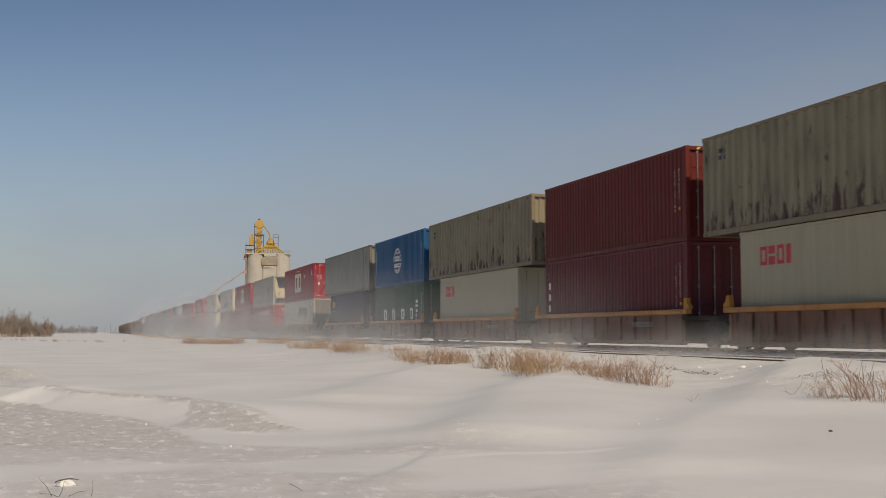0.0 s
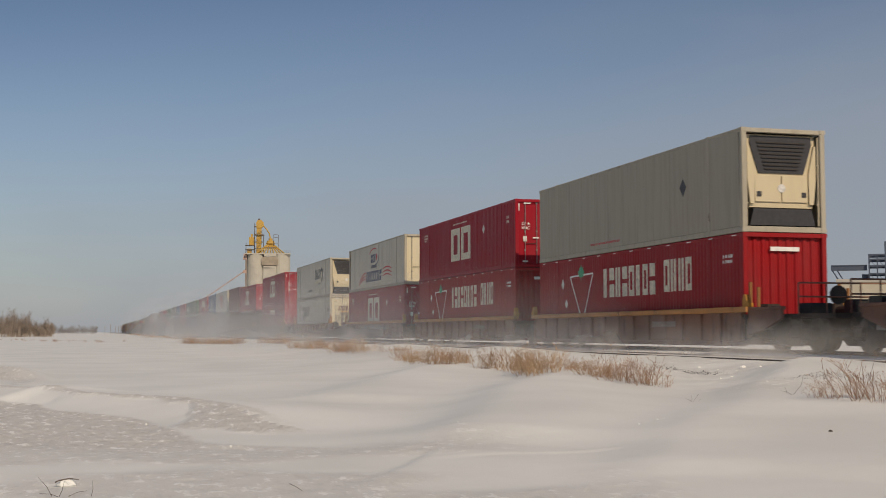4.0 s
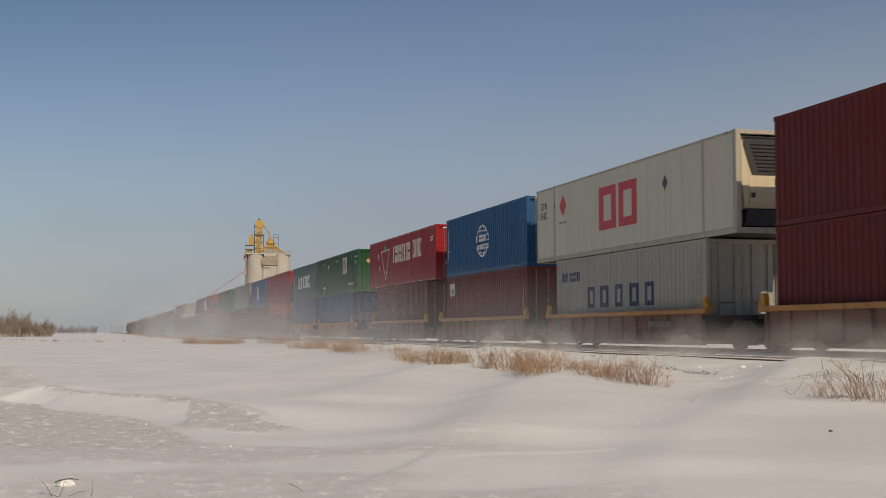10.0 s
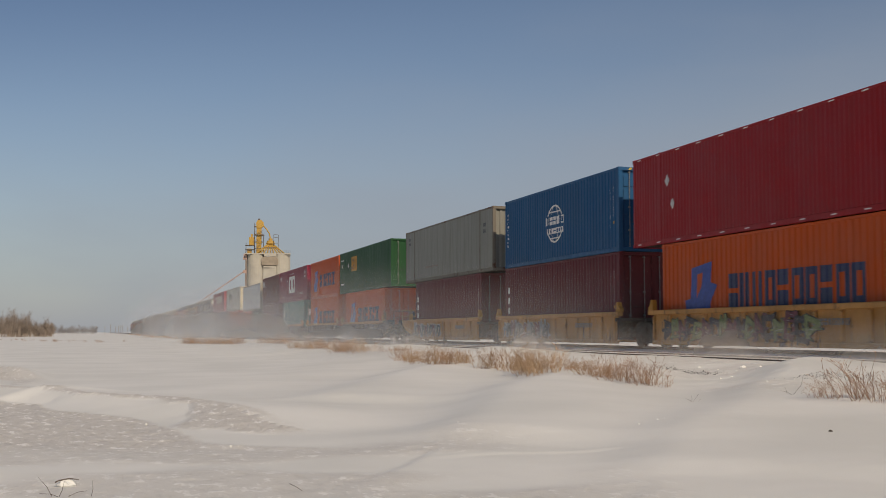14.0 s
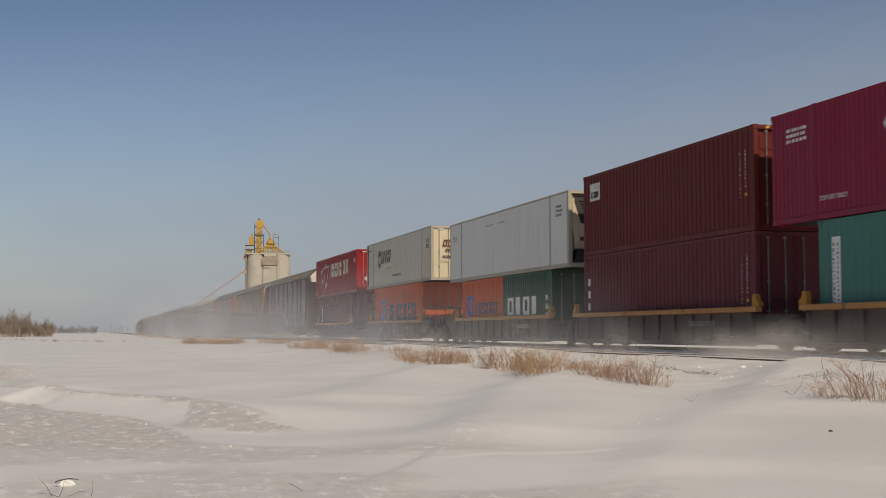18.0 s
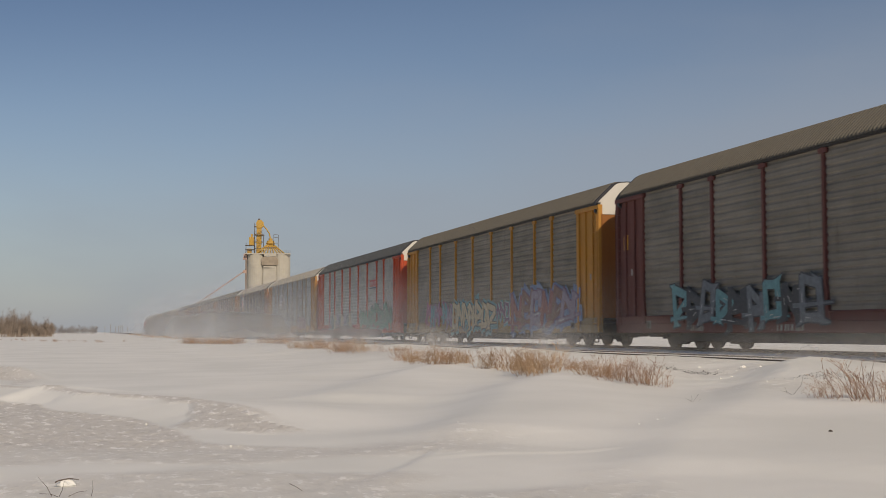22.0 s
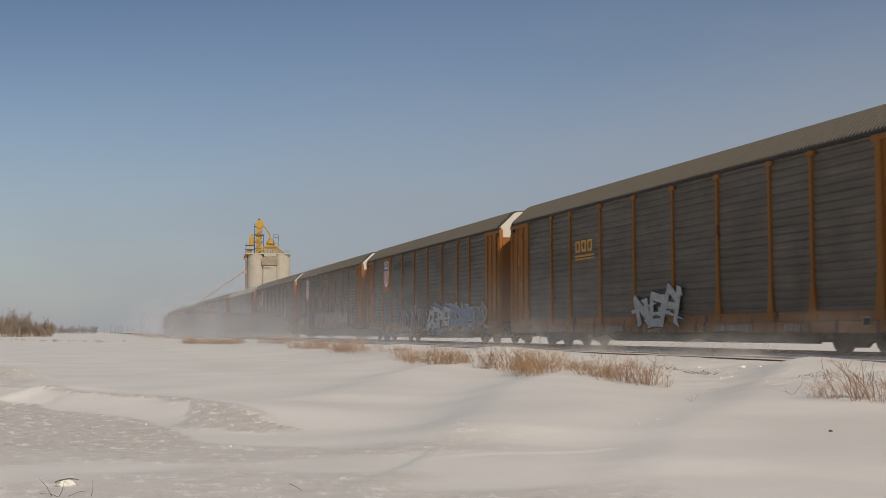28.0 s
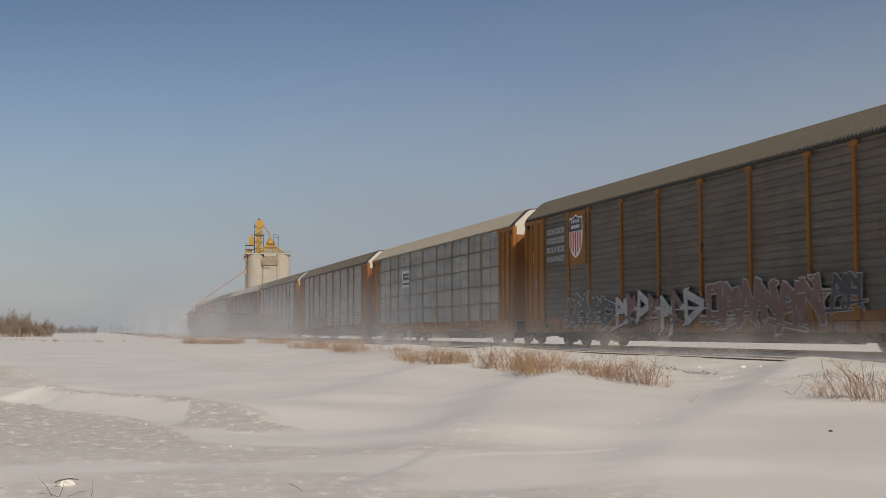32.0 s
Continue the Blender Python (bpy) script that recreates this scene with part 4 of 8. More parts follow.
def end_triangle(xc, z0, r, h, mat):
    """A triangle, tip down, on the front doors."""
    def make(box, pts, L, H):
        part("triangle_plate", Shape().slab([(xc, z0), (xc + r, z0 + h), (xc - r, z0 + h)], "y", -L / 2 + 0.036, -L / 2 + 0.042).mesh("triangle_plate", mat), box)
    return make


def leaf_marks(empty=False):
    """A white triangle with a green leaf, and a row of blocks; silver diamonds and edge reflectors."""
    out = []
    tri = [(4.8, 2.2), (2.6, 2.25), (3.6, 0.48)]
    if not empty:
        for (a, b), (c, d) in zip(tri, tri[1:] + tri[:1]):
            v = Vector((c - a, d - b)).normalized() * 0.03
            n = (-v.y, v.x)
            out.append(poly([(a + n[0], b + n[1]), (c + n[0], d + n[1]), (c - n[0], d - n[1]), (a - n[0], b - n[1])], WHITE, "triangle_side"))
        out.append(poly([(3.7, 2.62), (3.62, 2.48), (3.52, 2.52), (3.54, 2.38), (3.38, 2.40), (3.46, 2.27), (3.52, 2.16), (3.68, 2.14), (3.69, 2.0), (3.72, 2.0), (3.73, 2.14), (3.88, 2.16), (3.94, 2.27), (4.02, 2.40), (3.86, 2.38), (3.88, 2.52), (3.78, 2.48)], GREENM, "leaf_mark", 0.012))
        out.append(bars(-0.45, 1.85, 4.3, 1.0, 8, BONE, 12, 0.2))
        out.append(bars(-4.1, 1.9, 2.0, 1.0, 4, BONE, 14, 0.2))
    out += [diamond(5.55, 1.95, 0.2, SILVER), diamond(5.2, 1.2, 0.18, SILVER), fine_lines(-7.2, 2.2, 0.6, 0.3, 2, WHITE, 8)]

    def reflect(box, pts, L, H):
        sh = Shape()
        for k in range(12):
            y = L / 2 - 0.5 - k * (L - 1) / 11
            sh.box(-0.012, -0.005, y - 0.12, y + 0.12, H - 0.08, H - 0.05)
            sh.box(-0.012, -0.005, y - 0.12, y + 0.12, 0.06, 0.09)
        part("reflector_strip", sh.mesh("reflector_strip", WHITE), box, (-(W53 if L > 13 else W2), 0, 0))
    return out + [reflect]


def badge_marks(fore=False):
    """Dark name bars with a tan swash and a dark badge behind them, or before them (fore)."""
    t, g = (-2.7, -4.45) if fore else (2.5, 4.3)
    out = [bars(t, 1.86, 2.7, 0.76, 5, DARK, 21, 0.15, slant=0.22), poly([(t + 1.3, 1.28), (t - 1.5, 1.46), (t - 1.7, 1.22), (t + 1.3, 1.06)], P_SUNCREAM, "swash"), bars(t, 1.20, 2.4, 0.22, 9, DARK, 22, 0.25, "print_bars", 0.15),
           poly([(g + 0.42 * math.cos(k * 0.524) * (1 if k % 3 else 0.72), 1.78 + 0.58 * math.sin(k * 0.524)) for k in range(12)], DARK, "badge", 0.006),
           poly([(g + (0.10 if fore else -0.10) + 0.2 * math.cos(k * 0.785), 1.72 + 0.3 * math.sin(k * 0.785)) for k in range(8)], P_SUNCREAM, "badge_face", 0.011),
           diamond(-5.2 if fore else 5.35, 1.75, 0.24, SILVER), lettering("HI-CUBE CHASSIS REQUIRED", -0.2 if not fore else 1.0, 0.62, 0.125, DARK), fine_lines(7.0, 2.45, 0.9, 0.14, 1, DARK, 9)]
    if not fore:
        out.append(lettering("53 ft\nXHC", -7.3, 2.0, 0.22, DARK))
    else:
        out.append(lettering("53 ft\nXHC", 7.3, 1.9, 0.22, DARK))
        out.append(diamond(5.85, 1.75, 0.24, SILVER))
    return out


def side_print(yc, zc, h, mat, seed=1):
    """A thin upright column of print too small to read."""
    def make(box, pts, L, H):
        rng = random.Random(seed)
        sh = Shape()
        z = zc + h / 2
        while z > zc - h / 2:
            d = rng.uniform(0.03, 0.09)
            skin(sh, pts, yc - 0.03, yc + rng.uniform(0.0, 0.03), z - d, z, 0.007)
            z -= d + rng.uniform(0.03, 0.06)
        part("small_print", sh.mesh("small_print", mat), box, (-W2, 0, 0))["kind"] = "stuff"
    return make


def iso_marks(seed, mat=None):
    mat = mat or WHITE
    return [side_print(-5.30, 1.55, 1.3, mat, seed), side_print(-5.62, 1.75, 1.0, mat, seed + 1), strip(-5.62, 1.02, 0.16, 0.09, AMBER, "amber_label")]


H9, H8 = 2.896, 2.591
# the boxes: name, length, height, paint, sheet, front end, label, marks
LONG, MID, SHORT = 16.15, 12.19, 6.06
TYPES = {
    "tan53": (LONG, H9, P_TAN, "wide", "wall", "tan-grey long container streaked with rust", [fine_lines(7.0, 2.3, 0.6, 0.4, 2, DARK, 2)]),
    "sand40": (MID, H9, P_SAND, "smooth", "door", "pale sand smooth shipping container with red mark", [bars(4.2, 2.18, 1.7, 0.5, 4, REDM, 4, 0.15)] + iso_marks(3, DARK)),
    "maroon40": (MID, H9, P_MAROON, "iso", "door", "maroon corrugated shipping container", iso_marks(5)),
    "brown40": (MID, H9, P_BROWN, "iso", "door", "red-brown corrugated shipping container", iso_marks(6)),
    "brown40low": (MID, H8, P_BROWN, "iso", "door", "red-brown corrugated shipping container", iso_marks(6)),
    "plum40": (MID, H9, P_PLUM, "iso", "door", "plum corrugated shipping container with white marks", [fine_lines(5.6, 1.5, 0.22, 1.3, 3, WHITE, 6)] + iso_marks(7)),
    "panel40": (MID, H9, P_MAROON, "iso", "door", "dark maroon container with a pale corner panel", [strip(5.05, 2.25, 0.95, 0.62, SILVER, "pale_panel"), bars(5.05, 2.15, 0.7, 0.22, 3, INK, 8)] + iso_marks(8)),
    "blue40": (MID, H9, P_BLUE, "iso", "door", "bright blue shipping container with white globe ring", [ring_mark(0.05, 1.45, 0.74, WHITE), fine_lines(5.7, 1.6, 0.16, 1.5, 9, WHITE, 9)] + iso_marks(10)),
    "green40": (MID, H9, P_DKGREEN, "iso", "door", "dark green shipping container with white block marks",
                [bars(3.0, 1.2, 1.0, 0.6, 1, WHITE, 31, 0.3), bars(0.8, 1.2, 1.0, 0.6, 1, WHITE, 33, 0.3), bars(-1.4, 1.2, 1.0, 0.6, 1, WHITE, 32, 0.3), bars(-3.5, 1.2, 1.0, 0.6, 1, WHITE, 31, 0.3), fine_lines(-4.5, 1.35, 0.35, 1.3, 5, WHITE, 4)] + iso_marks(11)),
    "grey53": (LONG, H9, P_GREY, "flat", "wall", "plain weathered grey long container", [fine_lines(2.5, 0.72, 2.6, 0.10, 1, plain("faded_red_print", (0.26, 0.16, 0.14), 0.7), 12, "faded_print"), fine_lines(7.1, 2.3, 0.5, 0.5, 2, DARK, 2), fine_lines(-6.9, 2.0, 0.5, 0.6, 2, DARK, 3)]),
    "navy40": (MID, H9, P_NAVY, "iso", "door", "dark navy container with small yellow mark", [bars(5.0, 2.2, 1.2, 0.42, 5, AMBER, 41, 0.1), fine_lines(5.1, 1.7, 1.1, 0.12, 1, WHITE, 3)] + iso_marks(12)),
    "red53": (LONG, H9, P_RED, "domestic", "door", "bright red long container with pale block mark", red_domestic() + red_ends()),
    "crim53": (LONG, H9, P_CRIM, "domestic", "wall", "crimson long container with white block mark", [bars(0.15, 1.54, 3.4, 1.5, 2, WHITE, gap=0.12, cells=TWO_FRAMES), diamond(3.1, 1.95, 0.22, SILVER), fine_lines(0.4, 2.5, 2.6, 0.11, 1, WHITE, 3), lettering("TOP LIFT ONLY", -5.1, 0.62, 0.17, WHITE), lettering("TOP LIFT ONLY", 5.3, 0.5, 0.12, WHITE), fine_lines(6.9, 2.25, 0.9, 0.42, 3, WHITE, 4), lettering("53 ft\nXHC", -6.9, 2.15, 0.3, WHITE)]),
    "white53": (LONG, H9, P_WHITE, "flat", "door", "white smooth-sided long container with dark mark", [poly([(-0.3, 1.75), (-1.1, 2.35), (-1.1, 1.25)], DARK, "arrow_mark"), bars(-3.1, 1.95, 3.3, 0.48, 10, DARK, 44, 0.2), bars(-3.7, 1.5, 2.0, 0.12, 12, DARK, 45, 0.2), lettering("53 ft\nXHC", -7.2, 1.9, 0.28, DARK), fine_lines(7.2, 2.1, 0.5, 0.5, 3, DARK, 5)]),
    "reefer53": (LONG, H9, P_OLDW, "flat", "reefer", "dirty white refrigerated container with cooling unit", [diamond(-4.5, 1.6, 0.28, DARK), fine_lines(1.5, 0.35, 2.6, 0.12, 1, REDM, 6)]),
    "redmark53": (LONG, H9, P_WHITE, "flat", "reefer", "white refrigerated container with red block mark", [bars(0.0, 1.56, 3.4, 1.5, 2, REDM, gap=0.12, cells=TWO_FRAMES), diamond(5.2, 2.05, 0.42, REDM), fine_lines(5.2, 1.4, 0.9, 0.14, 1, DARK, 7), diamond(-3.6, 1.9, 0.25, DARK), lettering("53 ft\nXHC", 7.3, 2.0, 0.28, DARK)]),
    "cool53": (LONG, H9, P_COOL, "flat", "reefer", "clean cool-white refrigerated container", [fine_lines(1.6, 2.35, 1.1, 0.11, 1, plain("grey_ink", (0.30, 0.29, 0.28), 0.6), 5), fine_lines(-0.1, 2.35, 1.3, 0.11, 1, plain("grey_ink", (0.30, 0.29, 0.28), 0.6), 6), lettering("53 ft", 7.2, 2.1, 0.25, DARK), fine_lines(-7.1, 2.2, 0.7, 0.5, 3, DARK, 6)]),
    "badge53r": (LONG, H9, P_WHITE, "flat", "reefer", "white refrigerated container with dark badge and cooling unit", badge_marks(True)),
    "badge53": (LONG, H9, P_WHITE, "flat", "door", "white long container with dark badge and doors painted sun-warm", badge_marks() + [end_name(0.05, 1.98, 1.35, 0.36, 5, plain("brown_ink", (0.12, 0.045, 0.03), 0.6)), end_plate(0.92, 2.02, 0.26, 0.42, plain("brown_ink", (0.12, 0.045, 0.03), 0.6), "badge", True), end_plate(0.1, 1.70, 1.1, 0.07, AMBER, "swash"), end_name(0.1, 1.58, 1.2, 0.13, 9, DARK), end_plate(-0.75, 2.72, 0.3, 0.05, WHITE, "reflector"), end_plate(0.75, 2.72, 0.3, 0.05, WHITE, "reflector"), end_name(0.0, 1.25, 1.3, 0.12, 8, DARK, 0.0)]),
    "stripe53": (LONG, H9, P_WHITE, "flat", "door", "white long container with navy name and red stripes",
               [bars(0.1, 0.82, 4.5, 0.66, 8, INK, 51, 0.12, slant=0.25), bars(0.25, 1.95, 1.35, 0.52, 3, INK, 52, 0.1, slant=0.15), diamond(-0.75, 2.0, 0.26, REDM), lettering("INTERMODAL", 0.1, 1.42, 0.2, INK)]
               + [swoosh(4.75 - 0.12 * k, 0.36 + 0.13 * k, 2.35, 0.70 + 0.21 * k, 0.13, 0.085, REDM) for k in range(3)]
               + [swoosh(-2.45, 0.72 + 0.21 * k, -4.9, 0.62 + 0.23 * k, 0.14, 0.085, REDM) for k in range(3)]
               + [poly([(0.1 + 1.5 * math.cos(a), 2.0 + 0.62 * math.sin(a)) for a in [0.5 + 0.2 * k for k in range(9)]] + [(0.1 + 1.4 * math.cos(a), 2.0 + 0.54 * math.sin(a)) for a in [2.1 - 0.2 * k for k in range(9)]], REDM, "red_arc"),
                  poly([(0.1 + 1.5 * math.cos(a), 1.95 + 0.5 * math.sin(a)) for a in [2.9 + 0.25 * k for k in range(10)]] + [(0.1 + 1.42 * math.cos(a), 1.97 + 0.45 * math.sin(a)) for a in [5.15 - 0.25 * k for k in range(10)]], INK, "navy_arc")]),
    "leaf53": (LONG, H9, P_LEAFRED, "domestic", "door", "red long container with white triangle and green leaf", leaf_marks() + [end_triangle(0.45, 1.35, 0.62, 1.15, AMBER), end_plate(0.45, 2.3, 0.3, 0.36, GREENM, "leaf_mark", True), end_plate(-0.75, 2.72, 0.3, 0.05, WHITE, "reflector"), end_plate(0.75, 2.72, 0.3, 0.05, WHITE, "reflector"), end_plate(-0.6, 0.9, 0.36, 0.36, BONE, "diamond_plate", True)]),
    "leaflow53": (LONG, H9, P_LEAFRED, "domestic", "wall", "red long container with white blocks and reflectors", leaf_marks() + [end_plate(0.0, 2.45, 0.9, 0.12, WHITE, "print_bar")]),
    "plainred53": (LONG, H9, P_LEAFRED, "domestic", "door", "plain red long container edged with reflectors", leaf_marks(True) + [end_plate(-0.75, 2.72, 0.3, 0.05, WHITE, "reflector")]),
    "pale40": (MID, H9, P_PALE, "iso", "door", "pale blue-grey rusty container with navy blocks",
               [bars(2.6, 1.4, 0.9, 0.76, 1, INK, 3, 0.2), bars(1.4, 1.4, 0.9, 0.76, 1, INK, 2, 0.2), bars(0.15, 1.4, 0.9, 0.76, 1, INK, 31, 0.2), bars(-1.1, 1.4, 0.9, 0.76, 1, INK, 3, 0.2), bars(-2.3, 1.4, 0.9, 0.76, 1, INK, 2, 0.2), bars(4.6, 2.2, 1.9, 0.34, 5, INK, 9, 0.2)] + iso_marks(13, DARK)),
    "green53": (LONG, H9, P_GREEN, "domestic", "wall", "green long container with white square mark",
                [strip(-3.5, 1.99, 1.5, 1.15, BONE, "white_square"), bars(-3.25, 1.99, 0.75, 0.85, 1, BLACK, 3, 0.1, name="block_mark"), bars(-3.85, 1.9, 0.55, 0.55, 2, INK, 31, 0.15, name="block_mark"), lettering("TOP LIFT ONLY", -5.7, 0.60, 0.17, WHITE), lettering("53'", -7.4, 1.99, 0.26, WHITE), fine_lines(-7.3, 2.43, 1.05, 0.15, 1, WHITE, 4), fine_lines(-6.0, 2.48, 0.3, 0.2, 2, WHITE, 6), fine_lines(5.0, 2.48, 0.3, 0.2, 2, WHITE, 6), lettering("TOP LIFT ONLY", 4.7, 0.62, 0.13, WHITE), diamond(2.8, 2.2, 0.22, SILVER), fine_lines(-0.44, 2.45, 1.1, 0.09, 1, WHITE, 5),
                 end_plate(0.05, 2.1, 0.5, 0.42, WHITE, "white_square"), end_plate(-0.55, 2.1, 0.36, 0.36, plain("faded_orange_plate", (0.50, 0.30, 0.12), 0.6), "diamond_plate", True), lettering("53'", 0, 1.45, 0.2, WHITE, "end", 0.1)]),
    "gold53": (LONG, H9, P_GREEN, "domestic", "door", "green long container with gold square mark",
               [strip(3.0, 1.95, 1.9, 1.0, AMBER, "gold_square"), bars(3.0, 1.95, 1.5, 0.7, 3, INK, 3, 0.15, name="block_mark"), diamond(5.0, 1.9, 0.22, SILVER), lettering("53'", 7.2, 1.9, 0.26, WHITE), fine_lines(7.1, 2.35, 1.0, 0.14, 1, WHITE, 4), lettering("TOP LIFT ONLY", 7.0, 0.62, 0.13, WHITE),
                end_plate(0.3, 2.0, 0.6, 0.42, AMBER, "gold_square"), lettering("53'", 0, 1.45, 0.2, WHITE, "end", 0.1)]),
    "teal40": (MID, H9, P_TEAL, "iso", "door", "faded teal container with white block name",
               [bars(2.0, 1.5, 2.3, 1.0, 5, WHITE, 61, 0.22), bars(-1.4, 1.5, 3.6, 1.0, 8, WHITE, 62, 0.22), fine_lines(5.4, 1.5, 0.3, 1.4, 4, WHITE, 3), end_plate(0.1, 2.35, 0.36, 0.26, WHITE, "white_label")] + iso_marks(15)),
    "sea40": (MID, H9, P_SEA, "smooth", "door", "sea-green patched container with white side print", [strip(5.35, 1.45, 0.36, 2.0, WHITE, "print_panel"), side_print(5.45, 1.45, 1.7, INK, 5), side_print(5.30, 1.45, 1.7, INK, 6), strip(1.6, 1.4, 0.7, 0.4, P_TEAL, "patch"), end_plate(-0.5, 1.9, 0.6, 0.5, WHITE, "white_label")] + iso_marks(16)),
    "cobalt40": (MID, H9, P_COBALT, "iso", "door", "cobalt blue corrugated shipping container", iso_marks(17)),
    "orange40": (MID, H9, P_ORANGE, "iso", "door", "orange container with blue emblem and dark name",
                 [poly([(4.45, 0.55), (4.55, 1.1), (4.2, 1.15), (4.1, 2.05), (2.85, 2.2), (2.95, 1.6), (2.55, 1.5), (2.95, 1.05), (3.05, 0.5)], BLUEM, "emblem"), poly([(3.75, 1.85), (3.40, 1.9), (3.50, 1.5), (3.8, 1.15)], P_ORANGE, "emblem_gap", 0.012), bars(-1.35, 1.30, 6.6, 0.98, 10, INK, 71, 0.14)] + iso_marks(18, AMBER)),
    "orange20": (SHORT, H8, P_ORANGE, "iso", "door", "short orange container with blue emblem", [bars(1.9, 1.4, 0.9, 0.9, 2, BLUEM, 2, 0.0), bars(-0.7, 1.25, 3.4, 0.5, 10, INK, 71, 0.2)]),
    "green20": (SHORT, H8, P_DKGREEN, "iso", "door", "short dark green container with white blocks", [bars(0.4, 1.25, 4.0, 0.75, 4, WHITE, 31, 0.2), fine_lines(-2.4, 1.0, 0.4, 1.4, 4, WHITE, 4)]),
}


TYPES["badge53o"] = TYPES["badge53"]


def load(kind, y, z):
    """Sets a container on the train at y metres down the line when the clip starts."""
    L, H, colour, sheet, front, label, marks = TYPES[kind]
    name = "refrigerated_container" if front == "reefer" else "freight_container"
    if sheet == "iso":
        name = "shipping_container"
    RUN.append(container(name, L, H, colour, sheet, front, label, (CX, y, z), marks, dirty={"tan53": P_TANRIM, "grey53": P_GREYRIM, "teal40": P_TEALRIM}.get(kind, P_WHITERIM if colour in (P_WHITE, P_OLDW, P_COOL) else None), open_rear=kind in ("stripe53", "badge53o"), door_paint=P_SUNCREAM if kind in ("badge53", "badge53o", "stripe53") else (P_SHADEDOOR if kind == "white53" else None)))
    return H


RUN = []                         # all that runs with the train

# ---- well cars ----
P_WELL = rusted_sheet("rusty_brown_well", (0.215, 0.10, 0.062), 0.6)
P_CHORD = rusted_sheet("orange_brown_chord", (0.52, 0.235, 0.07), 0.0)
P_YELLOWELL = rusted_sheet("yellow_well", (0.56, 0.27, 0.07), 0.5)
PALEINK = plain("dusty_white_print", (0.25, 0.235, 0.21), 0.7)
P_STAKE = paint("rusty_orange_stake", (0.30, 0.13, 0.04), 0.4, 0.6, 0.5)
# dirt plus the shade between cars, both put into one dark paint
P_DIRTSHADE = paint("dirty_shade_dark_platform", (0.06, 0.042, 0.034), 0.4, 0.7, 0.5)
P_DARKWELL = rusted_sheet("dusty_brown_well", (0.20, 0.10, 0.06), 0.5)


